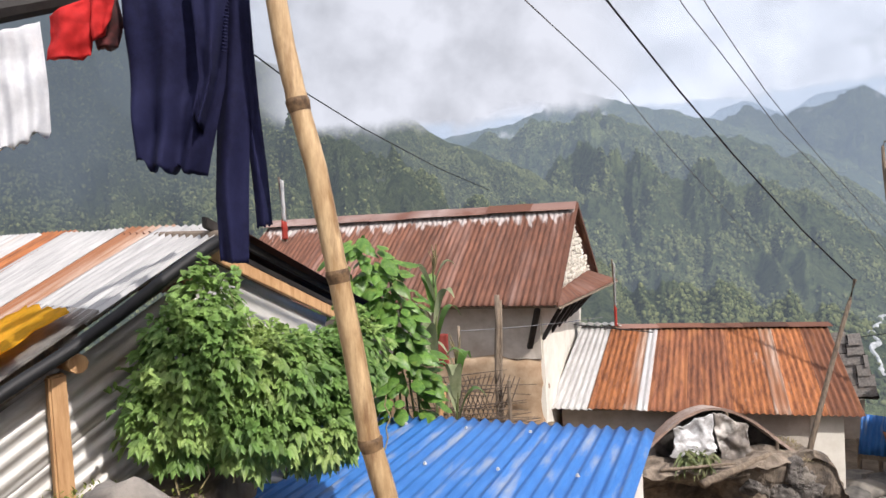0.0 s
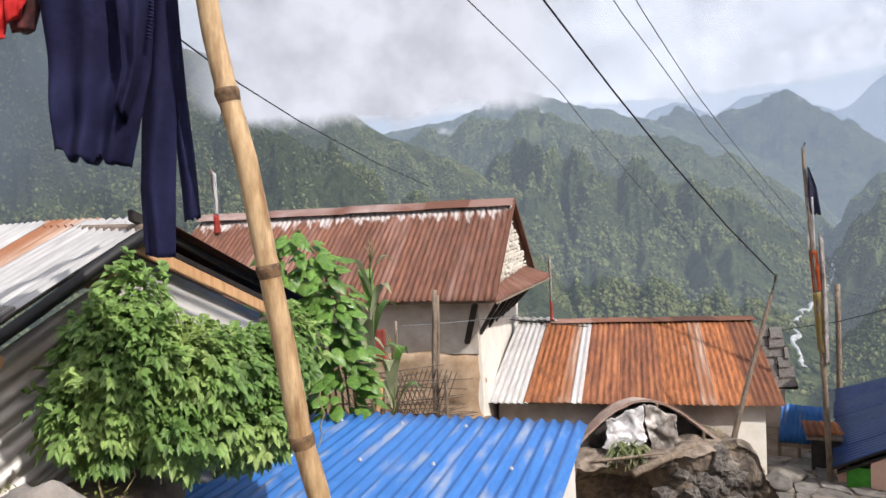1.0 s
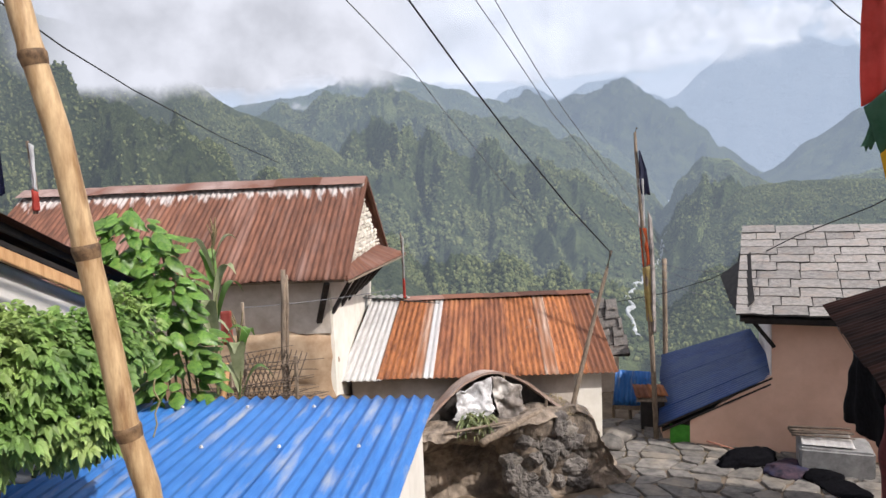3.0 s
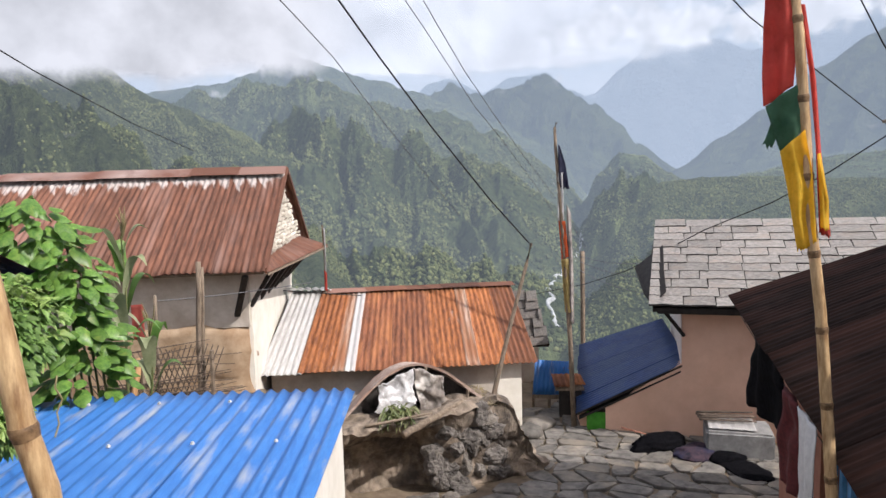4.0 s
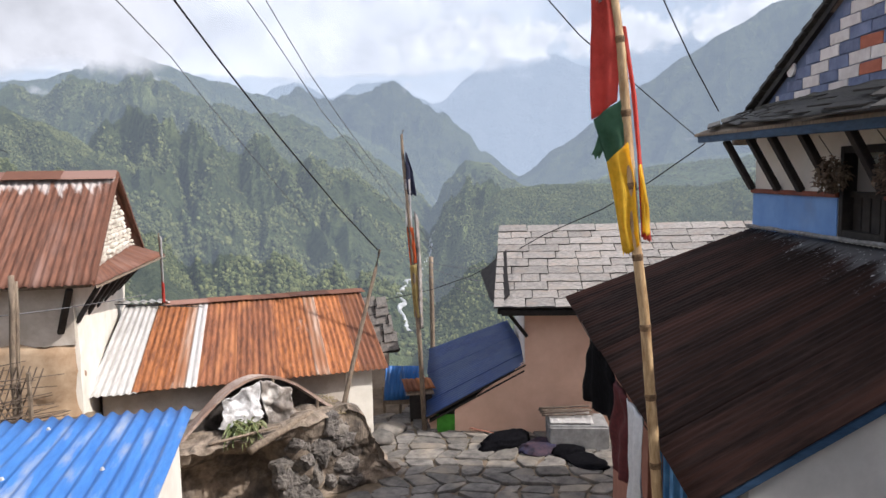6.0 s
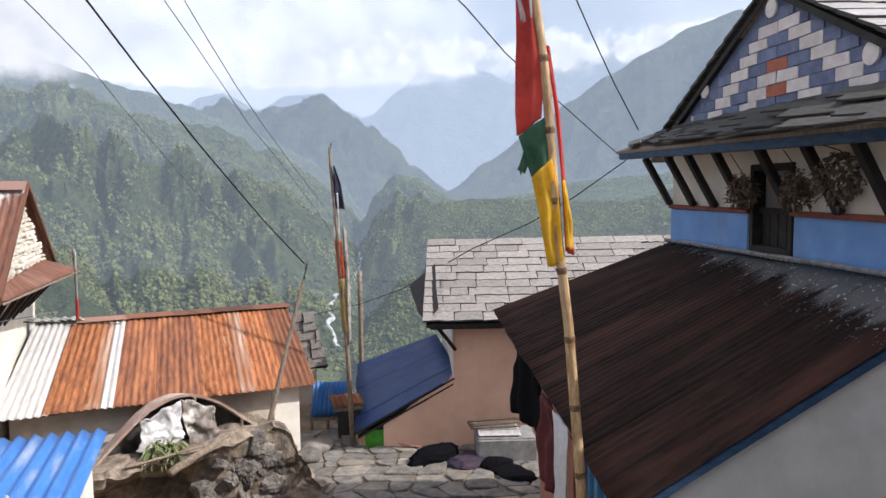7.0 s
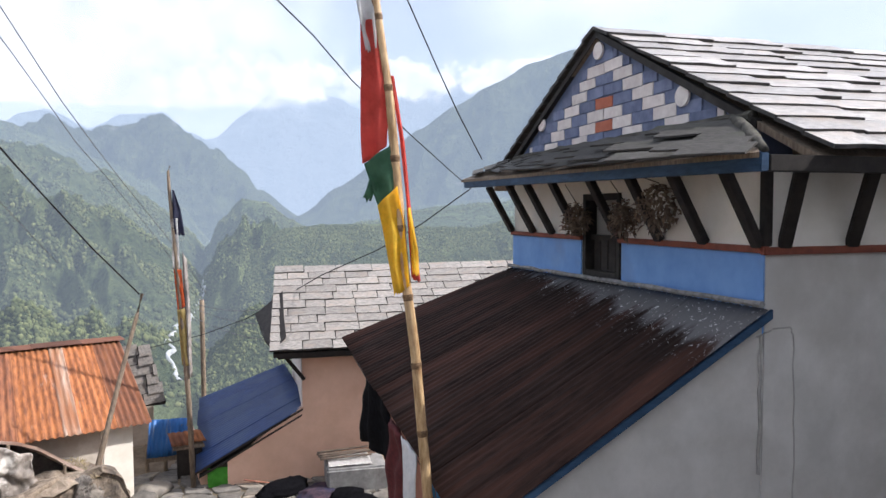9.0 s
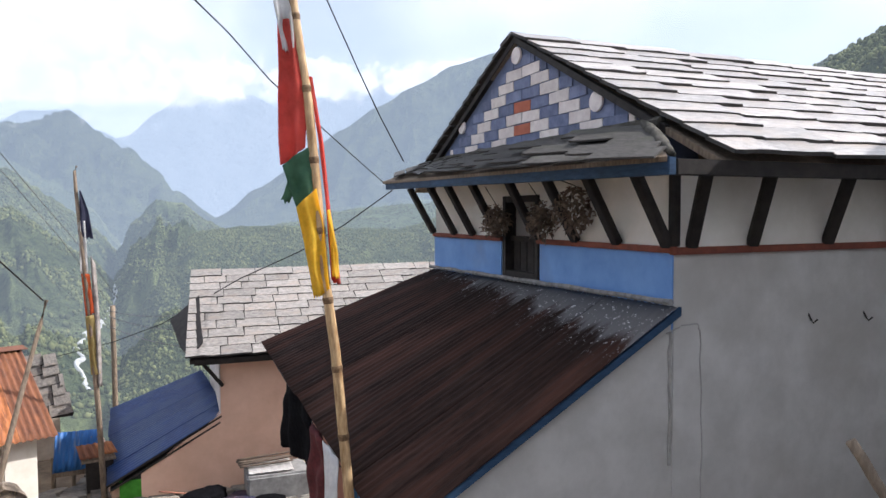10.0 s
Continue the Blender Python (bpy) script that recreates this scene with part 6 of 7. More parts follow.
def bush():
    h = thing("bush", (-0.9, 3.0, 3.05), "leafy green climbing bush sprawling over the bank and shed wall", "bush")
    rnd = random.Random(77)
    blobs = [((-1.02, 2.93, 3.55), 0.24, 0.24), ((-0.80, 3.03, 3.46), 0.25, 0.20), ((-0.58, 3.20, 3.42), 0.20, 0.19), ((-1.02, 3.02, 3.76), 0.12, 0.17), ((-1.12, 2.86, 3.36), 0.20, 0.20), ((-0.84, 2.98, 3.28), 0.24, 0.17), ((-0.62, 3.10, 3.22), 0.20, 0.16), ((-0.44, 3.34, 3.50), 0.13, 0.17)]
    bm = bmesh.new()
    for c, r, rz in blobs:
        c = Vector(c)
        for k in range(int(1350 * r * r / 0.07)):
            d = V(rnd.gauss(0, 1), rnd.gauss(0, 1), rnd.gauss(0.15, 1)).normalized()
            rad = rnd.uniform(0.62, 1.06) + 0.42 * noise.noise(d * 3.0 + c * 3)
            p = c + V(d.x * r, d.y * r * 0.8, d.z * rz) * rad
            ax = (d + V(rnd.uniform(-0.5, 0.5), rnd.uniform(-0.5, 0.5), rnd.uniform(-0.6, 0.2))).normalized()
            n = rnd.choice((3, 3, 5))
            ln = rnd.uniform(0.024, 0.056)
            up0 = (V(0.35, -0.45, 0.8) + d * 0.5 + V(rnd.uniform(-.4, .4), rnd.uniform(-.4, .4), 0)).normalized()
            side = ax.cross(up0).normalized()
            for q in range(n):
                ang = (q - (n - 1) / 2) * (0.85 if n == 3 else 0.6)
                dd = (ax * math.cos(ang) + side * math.sin(ang)).normalized()
                leaflet(bm, p, dd, up0, ln * (1.15 - 0.2 * abs(ang)), ln * 0.62, 0.15, rnd.uniform(0.2, 0.6))
    cr = part("foliage", bm, M_LEAF, h, "small lobed drooping green leaves")
    cr["kind"] = "stuff"
    for k in range(16):
        bm = bmesh.new()
        a = V(-0.95 + 0.5 * rnd.random(), 3.0 + 0.2 * rnd.random(), 3.02)
        c = Vector(rnd.choice(blobs)[0])
        b = c + V(rnd.uniform(-0.15, 0.15), rnd.uniform(-0.1, 0.1), rnd.uniform(0, 0.15))
        pts = [lerp(a, b, t / 6) + V(0.06 * noise.noise(V(t, k, 1)), 0.06 * noise.noise(V(t, k, 5)), 0) for t in range(7)]
        tube(bm, pts, [0.010 - 0.0012 * t for t in range(7)], 5)
        part("stem", bm, M_STEM, h)
    for k in range(26):                # young shoots that stand out of the crown
        c, r, rz = rnd.choice(blobs)
        d = V(rnd.gauss(0, 1), rnd.gauss(-0.4, 0.7), rnd.uniform(0.1, 1.3)).normalized()
        a = Vector(c) + V(d.x * r, d.y * r * 0.8, d.z * rz) * 0.95
        ln = rnd.uniform(0.08, 0.2)
        pts = [a + d * ln * t / 4 + V(0, 0, 0.02 * t - 0.007 * t * t) for t in range(5)]
        bm = bmesh.new()
        tube(bm, pts, [0.004, 0.0035, 0.003, 0.0025, 0.002], 4)
        for q in pts[1:]:
            for e in range(3):
                leaflet(bm, q, V(rnd.uniform(-1, 1), rnd.uniform(-1, 1), rnd.uniform(-0.3, 0.8)).normalized(), V(0.1, -0.3, 1), rnd.uniform(0.03, 0.055), rnd.uniform(0.018, 0.03), 0.15, 0.3)
        part("shoot", bm, M_LEAF, h)
    for k in range(9):
        bm = bmesh.new()
        x = -1.1 + 0.1 * k
        pts = [V(x + 0.03 * noise.noise(V(t * 0.7, k, 2)), 2.85 + 0.05 * k + 0.03 * noise.noise(V(t * 0.6, k, 8)) - 0.02 * t, 3.30 - 0.045 * t) for t in range(6)]
        tube(bm, pts, 0.004, 4)
        part("tendril", bm, M_DRY, h, "dry trailing tendril")


bush()


def low_plants():
    rnd = random.Random(15)
    bm = bmesh.new()
    for k in range(1500):
        x, y = rnd.uniform(-1.55, -0.72), rnd.uniform(2.05, 2.75)
        z = ground_z(x, y) + rnd.uniform(0.0, 0.16) * (0.4 + abs(noise.noise(V(x * 4, y * 4, 1))))
        d = V(rnd.uniform(-1, 1), rnd.uniform(-1, 1), rnd.uniform(0.1, 1.2)).normalized()
        leaflet(bm, V(x, y, z), d, V(0.1, 0.2, 1), rnd.uniform(0.02, 0.045), rnd.uniform(0.008, 0.016), 0.2, 0.2)
    ob = part("low_plants", bm, mat("yellowish_weed", (0.10, 0.13, 0.025), (0.26, 0.28, 0.06), 7, 0.7, 0.1, trans=0.25))
    tagged(ob, "low yellow-green weeds on the bank", "weeds", kind="stuff")
    crumple("boulder", (-1.02, 2.02, 3.14), (0.22, 0.16, 0.22), M_ROCK, 3, "grey weathered boulder among the weeds", "boulder", 0.9, n=4)
    crumple("boulder", (-1.30, 2.10, 3.16), (0.09, 0.09, 0.12), M_ROCK, 9, "small dark stone on the bank", "boulder", 0.9)


low_plants()

LEAF_MESH = []
for kk in range(4):
    bm = bmesh.new()
    rr = random.Random(kk)
    n = 12
    rim = []
    for i in range(n + 1):
        a = -2.75 + 5.5 * i / n
        r = 0.5 * (1 - 0.28 * abs(a) / 2.75) * (1.0 + (0.30 if abs(a) < 0.2 else 0)) * rr.uniform(0.93, 1.07)
        rim.append((0.36 + r * math.cos(a), r * math.sin(a) * 0.74, -0.10 * r * r * 4 * abs(math.sin(a)) - 0.12 * max(0, math.cos(a)) * r + rr.uniform(-0.03, 0.03)))
    mid = [bm.verts.new((0.02 + 0.2 * i, 0, 0.05 * math.sin(i * 0.8))) for i in range(5)]
    vs = [bm.verts.new(p) for p in rim]
    for i in range(n):
        j = min(4, max(0, int(round((rim[i][0] - 0.02) / 0.2))))
        bm.faces.new((mid[j], vs[i], vs[i + 1]))
        j2 = min(4, max(0, int(round((rim[i + 1][0] - 0.02) / 0.2))))
        if j2 != j:
            bm.faces.new((mid[j], vs[i + 1], mid[j2]))
    me = bpy.data.meshes.new("leaf")
    bm.normal_update()
    bm.to_mesh(me)
    bm.free()
    me.materials.append(M_BIGLEAF)
    me.polygons.foreach_set("use_smooth", [True] * len(me.polygons))
    LEAF_MESH.append(me)


def leaf_at(parent, p, d, up, size, rnd):
    x = Vector(d).normalized()
    y = Vector(up).cross(x).normalized()
    z = x.cross(y)
    ob = new("leaf", rnd.choice(LEAF_MESH))
    m = Matrix.Identity(4)
    for r in range(3):
        m[r][0], m[r][1], m[r][2], m[r][3] = x[r] * size, y[r] * size, z[r] * size, p[r]
    ob.matrix_basis = m
    adopt(ob, parent)


def broad_plant():
    h = thing("climbing_bean", (-0.42, 4.75, 2.5), "tall climbing plant with broad green leaves behind the bush", "plant")
    rnd = random.Random(31)
    cols = [(-0.55, 4.62, 3.88, 0.16), (-0.42, 4.66, 3.70, 0.20), (-0.34, 4.70, 3.50, 0.18), (-0.40, 4.70, 3.32, 0.22), (-0.28, 4.75, 3.12, 0.22), (-0.34, 4.72, 2.95, 0.24), (-0.62, 4.60, 3.65, 0.16)]
    for k in range(400):
        cx, cy, cz, r = rnd.choice(cols)
        d = V(rnd.gauss(0, 1), rnd.gauss(-0.5, 0.8), rnd.gauss(0.2, 0.8)).normalized()
        p = V(cx, cy, cz) + d * r * rnd.uniform(0.5, 1.05)
        dd = V(d.x + rnd.uniform(-0.4, 0.4), d.y + rnd.uniform(-0.4, 0.4), rnd.uniform(-0.9, -0.1))
        up = V(d.x * 0.8, d.y * 0.8 - 0.3, 0.9)
        leaf_at(h, p, dd, up, rnd.uniform(0.07, 0.17), rnd)
    for k in range(6):
        bm = bmesh.new()
        pts = [V(-0.38 + 0.04 * k - 0.05 * t * 0.3 + 0.03 * noise.noise(V(t, k, 1)), 4.75 + 0.02 * noise.noise(V(t, k, 3)), 2.3 + 0.2 * t) for t in range(8)]
        tube(bm, pts, 0.008, 5)
        part("stem", bm, M_STEM, h)


broad_plant()


def maize(base, top, seed, n=7):
    h = thing("maize", base, "tall maize stalk with drying leaves and a tassel", "maize", "maize plants")
    rnd = random.Random(seed)
    base, top = Vector(base), Vector(top)
    bm = bmesh.new()
    tube(bm, [lerp(base, top, t / 10) + V(0.01 * math.sin(t), 0, 0) for t in range(11)], [0.014 - 0.0009 * t for t in range(11)], 7)
    part("stalk", bm, M_STEM, h)
    for k in range(n):
        t = 0.50 + 0.46 * k / n
        p = lerp(base, top, t)
        a = 2.4 * k + rnd.uniform(-0.4, 0.4)
        d = V(math.cos(a), 0.5 * math.sin(a), 0)
        ln, w = rnd.uniform(0.42, 0.62), rnd.uniform(0.045, 0.065)
        side = d.cross(V(0, 0, 1)).normalized()
        bm = bmesh.new()
        rows = []
        for i in range(11):
            u = i / 10
            c = p + d * ln * (u * 0.42) + V(0, 0, ln * (1.5 * u - 1.15 * u * u + 0.05))
            ww = w * math.sin(math.pi * min(0.97, 0.12 + 0.88 * u)) * (1 + 0.1 * math.sin(i * 1.7))
            rows.append([bm.verts.new(c + side * ww), bm.verts.new(c - V(0, 0, 0.25 * ww)), bm.verts.new(c - side * ww)])
        for x, y in zip(rows, rows[1:]):
            bm.faces.new((x[0], x[1], y[1], y[0]))
            bm.faces.new((x[1], x[2], y[2], y[1]))
        part("leaf", bm, M_MAIZEDRY if k % 3 else M_BIGLEAF, h, smooth=True)
    for k in range(6):
        bm = bmesh.new()
        e = top + V(rnd.uniform(-0.05, 0.05), rnd.uniform(-0.04, 0.04), rnd.uniform(0.1, 0.2))
        tube(bm, [top - V(0, 0, 0.03), lerp(top, e, 0.5) + V(0.01, 0, 0.01), e], [0.004, 0.005, 0.003], 4)
        part("tassel", bm, M_DRY, h)


M_MAIZEDRY = mat("yellowing_maize_leaf", (0.20, 0.25, 0.12), (0.40, 0.42, 0.26), 8, 0.6, 0.2, trans=0.25)
maize((-0.12, 5.2, 2.0), (-0.08, 5.2, 3.72), 3, 9)
maize((-0.22, 5.45, 2.0), (-0.24, 5.4, 3.35), 8, 6)
maize((0.02, 5.3, 2.0), (0.05, 5.25, 3.05), 12, 5)


# ---------------------------------------------------------------- fence, stakes and frame before the mud house
def pole(name, a, b, r, material, label, r2=None, group="", category="pole"):
    bm = bmesh.new()
    a, b = Vector(a), Vector(b)
    pts = [lerp(a, b, t / 8) + V(r * 0.5 * noise.noise(V(t * 0.6, a.x, a.y)), r * 0.5 * noise.noise(V(t * 0.6, a.y, 3)), 0) for t in range(9)]
    tube(bm, pts, [r + ((r2 or r) - r) * t / 8 for t in range(9)], 8)
    ob = part(name, bm, material, smooth=True)
    return tagged(ob, label, category, group)


pole("stake", (0.37, 6.40, 1.3), (0.46, 6.39, 3.38), 0.026, M_OLDWOOD, "split bamboo stake before the mud house", 0.022)
pole("stake", (0.41, 6.42, 1.3), (0.49, 6.40, 3.33), 0.016, M_OLDWOOD, "split bamboo stake before the mud house", 0.014)
pole("stake", (0.07, 6.60, 1.3), (0.10, 6.60, 3.09), 0.022, M_OLDWOOD, "crooked wooden stake before the mud house", 0.014)
pole("stake", (-0.30, 6.2, 1.3), (-0.05, 6.3, 2.62), 0.028, M_WOOD, "leaning pale stake in the plot", 0.024)


def brushwood():
    h = thing("brush_fence", (0.25, 6.3, 1.35), "loose woven brushwood fence, dry and grey", "fence")
    rnd = random.Random(6)
    for k in range(30):
        bm = bmesh.new()
        z = 2.15 + 0.5 * rnd.random()
        a, b = V(-0.75 + 0.5 * rnd.random(), 6.25 + 0.1 * rnd.random(), z + rnd.uniform(-0.1, 0.1)), V(0.35 + 0.45 * rnd.random(), 6.25 + 0.1 * rnd.random(), z + rnd.uniform(-0.1, 0.1))
        m = lerp(a, b, 0.5) + V(0, 0, rnd.uniform(-0.05, 0.05))
        tube(bm, [a, m, b], [0.005, 0.006, 0.003], 4)
        part("stick", bm, M_STICK, h)
    for k in range(34):
        bm = bmesh.new()
        x = -0.28 + 0.022 * k
        lean = 0.26 if k % 2 else -0.26
        top = 2.68 - 0.9 * (x - 0.2) ** 2
        tube(bm, [V(x - lean, 6.32, 1.75), V(x, 6.28 + 0.03 * (k % 2), 2.2), V(x + lean * 0.7, 6.36, top)], 0.0055, 4)
        part("lattice_cane", bm, M_STICK, h)
    for k in range(3):
        bm = bmesh.new()
        x = -0.6 + 0.55 * k
        tube(bm, [V(x, 6.3, 1.3), V(x + 0.02, 6.3, 2.62)], 0.02, 6)
        part("post", bm, M_OLDWOOD, h)


M_STICK = mat("dry_brushwood", (0.06, 0.045, 0.035), (0.17, 0.13, 0.10), 20, 0.9, 0.3)
brushwood()
ob = cloth("towel", [(-0.10, 6.8, 2.99), (-0.10, 6.8, 2.68)], [(0.0, 6.8, 2.99), (0.0, 6.8, 2.66)], flag_mat("faded_red_cloth", (0.42, 0.10, 0.08)), None, 1, 0.008, 0.008, 8, 10, seed=2)
tagged(ob, "faded red cloth hanging on the line", "cloth")


def cable(name, pts, r, material, label, sag=0.0, group="overhead cables"):
    pts = [Vector(p) for p in pts]
    if len(pts) == 2:
        a, b = pts
        pts = [lerp(a, b, t / 24) - V(0, 0, sag * 4 * (t / 24) * (1 - t / 24)) for t in range(25)]
    bm = bmesh.new()
    tube(bm, pts, r, 5)
    ob = part(name, bm, material, smooth=True)
    return tagged(ob, label, "cable", group)


def ray_pt(az, el, d):
    return V(d * math.sin(radians(az)), d * math.cos(radians(az)), EYE + d * math.tan(radians(el)))


cable("clothes_line", [(0.09, 6.6, 3.04), (1.83, 8.32, 2.83)], 0.004, M_GREYWIRE, "thin grey line strung to the mud house", 0.02, "")
cable("cable", [ray_pt(2, 27, 3.0), ray_pt(13.8, 15.7, 5.2), ray_pt(18.8, 8.6, 6.3), ray_pt(22.5, 3.4, 7.2), ray_pt(26.9, -2.4, 8.3), ray_pt(29.9, -5.9, 9.0)], 0.0085, M_BLACK, "black power cable sagging to a stake")
cable("cable", [ray_pt(-2, 25, 9), ray_pt(9.4, 14.5, 14), ray_pt(11.7, 12.15, 16), ray_pt(14.65, 8.9, 20), ray_pt(16.8, 5.9, 24), ray_pt(24, -3.5, 34)], 0.013, M_GREYWIRE, "thin grey overhead wire crossing the valley view")
cable("cable", [ray_pt(10, 28.5, 9), ray_pt(19.75, 14.0, 14), ray_pt(21.8, 11.0, 16), ray_pt(23.9, 7.7, 18), ray_pt(25.55, 5.0, 21), ray_pt(27.6, 2.4, 23), ray_pt(30.4, -1.6, 30), ray_pt(33.4, -6.4, 38)], 0.011, M_GREYWIRE, "thin grey overhead wire crossing the valley view")
cable("cable", [ray_pt(12, 29, 9), ray_pt(21.3, 13.9, 14), ray_pt(22.9, 11.1, 16), ray_pt(24.8, 7.8, 18), ray_pt(26.8, 4.7, 21), ray_pt(28.5, 2.2, 24), ray_pt(31.7, -2.3, 30), ray_pt(34, -6.2, 38)], 0.011, M_GREYWIRE, "thin grey overhead wire crossing the valley view")
cable("cable", [ray_pt(-22, 19, 5.0), ray_pt(-13.8, 13.15, 6.0), ray_pt(-10.1, 10.3, 7.0), ray_pt(-5.9, 7.5, 8.6), ray_pt(0, 4.0, 11), ray_pt(4, 2.0, 13)], 0.007, M_BLACK, "dark wire above the shed")
cable("cable", [ray_pt(30, 24, 4.0), ray_pt(40.4, 16.1, 5.4), ray_pt(43.2, 13.5, 6.0), ray_pt(46.1, 10.2, 6.6), ray_pt(50.4, 6.2, 7.8), ray_pt(53.3, 3.5, 8.9), ray_pt(55.1, 1.9, 9.4)], 0.006, M_BLACK, "black wire running to the white house eave")
cable("cable", [ray_pt(44, 30, 6), ray_pt(50.2, 16.4, 7.6), ray_pt(51.4, 13.8, 8.0), ray_pt(52.6, 11.15, 8.3), ray_pt(54.2, 7.7, 8.8), ray_pt(56, 4.2, 9.2)], 0.008, M_BLACK, "black wire dropping to the white house roof")
cable("cable", [ray_pt(55.1, 1.9, 9.3), ray_pt(51.3, -0.8, 9.6), ray_pt(47.7, -2.9, 10.4), ray_pt(43.1, -4.9, 11.5), ray_pt(37.3, -8.1, 13), ray_pt(33.9, -9.2, 14.5), ray_pt(29.7, -10.0, 14.2), ray_pt(26, -10.3, 14), ray_pt(19.8, -10.1, 12.5), ray_pt(10.1, -9.0, 10.5)], 0.008, M_BLACK, "black wire slung between the houses")
for el0, el1 in ((-6.9, -7.2), (-7.3, -8.6), (-8.0, -10.0)):
    cable("cable", [ray_pt(33.6, el0, 16), ray_pt(40.5, el1, 13.5)], 0.007, M_GREYWIRE, "thin wire from the utility pole", 0.12)

pole("stake", (4.10, 8.25, 0.9), (4.86, 8.40, 3.10), 0.035, M_OLDWOOD, "long grey leaning stake carrying the cable", 0.022)
pole("utility_pole", (8.96, 13.34, -2.0), (8.96, 13.34, 2.25), 0.06, M_OLDWOOD, "slim grey utility pole below the court", 0.05, "", "utility pole")


def prayer_pole(at, h, label):
    t = thing("flag_pole", at, label, "flag pole", "small flag poles")
    bm = bmesh.new()
    a = Vector(at)
    tube(bm, [a, a + V(0.01, 0, h * 0.5), a + V(-0.01, 0, h)], [0.018, 0.015, 0.01], 6)
    part("pole", bm, M_OLDWOOD, t)
    cloth("flag", [a + V(0.0, -0.02, h * 0.97), a + V(0.0, -0.02, h * 0.35)], [a + V(0.03, -0.03, h * 0.93), a + V(0.025, -0.02, h * 0.3)], F_WHITE, t, 1, 0.01, 0.01, 5, 14, "faded white flag", 3)
    cloth("flag", [a + V(-0.01, -0.03, h * 0.34), a + V(-0.01, -0.03, h * 0.05)], [a + V(0.03, -0.03, h * 0.3), a + V(0.03, -0.03, h * 0.04)], F_RED, t, 1, 0.01, 0.01, 5, 10, "faded red flag", 5)


prayer_pole((2.655, 11.19, 2.2), 1.1, "thin pole with a narrow white and red flag by the ridge")
prayer_pole((-1.08, 4.875, 4.0), 0.44, "thin pole with a narrow white and red flag over the shed")


# ---------------------------------------------------------------- flag poles of the court
def court_flags():
    b = bamboo("flag_pole", [(3.58, 2.58, 0.0), (3.53, 2.64, 1.4), (3.48, 2.70, 2.49), (3.44, 2.75, 3.27), (3.40, 2.80, 3.78), (3.38, 2.83, 4.26), (3.35, 2.86, 4.77), (3.32, 2.89, 5.07), (3.295, 2.92, 5.36), (3.24, 2.97, 5.9)], 0.036, 0.026, "tall bamboo pole with long red, green and yellow prayer flags", 0.42)
    b["category"] = "flag pole"
    o = V(-0.012, -0.02, 0)
    cloth("white_flag", [(3.19, 3.02, 5.75), (3.21, 3.0, 5.36), (3.25, 2.96, 5.06)], [(3.26, 2.95, 5.8), (3.29, 2.92, 5.36), (3.30, 2.91, 5.06)], F_WHITE, b, 1.2, 0.02, 0.01, 10, 22, "torn white flag", 1, 0.03)
    cloth("red_flag", [(3.252, 2.999, 5.257), (3.251, 2.999, 4.911), (3.249, 3.002, 4.666), (3.256, 2.994, 4.398)], [(3.288, 2.908, 5.236), (3.318, 2.873, 4.89), (3.328, 2.861, 4.678), (3.322, 2.868, 4.497)], F_RED, b, 1.3, 0.018, 0.012, 18, 28, "", 2)
    cloth("green_flag", [(3.259, 2.99, 4.398), (3.283, 2.961, 4.273), (3.311, 2.928, 4.146)], [(3.335, 2.852, 4.502), (3.358, 2.826, 4.356), (3.365, 2.817, 4.255)], F_GREEN, b, 1.3, 0.014, 0.010, 16, 16, "", 3, 0.03)
    cloth("torn_strip", [(3.29, 2.969, 4.327), (3.274, 2.987, 4.243), (3.26, 3.005, 4.19)], [(3.3, 2.956, 4.289), (3.305, 2.951, 4.225), (3.292, 2.966, 4.176)], F_GREEN, b, 0.8, 0.008, 0.004, 6, 8, "", 7, 0.03)
    cloth("yellow_flag", [(3.288, 2.908, 4.148), (3.314, 2.878, 3.94), (3.331, 2.858, 3.766), (3.351, 2.834, 3.598)], [(3.355, 2.806, 4.26), (3.379, 2.777, 4.032), (3.39, 2.763, 3.814), (3.4, 2.752, 3.664)], F_YELLOW, b, 1.6, 0.016, 0.014, 18, 28, "", 4, 0.04)
    cloth("red_strip", [(3.37, 2.873, 4.923), (3.403, 2.833, 4.556), (3.428, 2.804, 4.186), (3.447, 2.781, 3.7)], [(3.384, 2.856, 4.921), (3.424, 2.809, 4.523), (3.445, 2.784, 4.154), (3.484, 2.737, 3.678)], F_RED, b, 0.8, 0.012, 0.008, 10, 30, "", 5, 0.03)
    cloth("yellow_strip", [(3.415, 2.781, 4.13), (3.425, 2.768, 3.906), (3.431, 2.761, 3.734)], [(3.426, 2.768, 4.135), (3.455, 2.733, 3.874), (3.459, 2.728, 3.718)], F_YELLOW, b, 0.8, 0.014, 0.010, 10, 18, "", 6, 0.03)
    a = thing("flag_pole", (6.07, 9.25, 0), "weathered pole with faded blue, white and orange flags", "flag pole")
    bm = bmesh.new()
    tube(bm, [(6.07, 9.25, -0.1), (6.03, 9.28, 1.38), (5.96, 9.32, 2.81), (5.90, 9.36, 3.77), (5.86, 9.39, 4.45), (5.85, 9.39, 4.7), (5.875, 9.38, 4.78)], [0.042, 0.038, 0.034, 0.03, 0.024, 0.02, 0.016], 9)
    part("pole", bm, M_OLDWOOD, a, smooth=True)
    cloth("blue_flag", [(5.88, 9.35, 4.44), (5.885, 9.35, 4.1), (5.90, 9.35, 3.80)], [(5.90, 9.34, 4.44), (5.98, 9.30, 4.16), (6.02, 9.27, 3.78)], F_NAVY, a, 1, 0.02, 0.012, 8, 14, "", 1, 0.04)
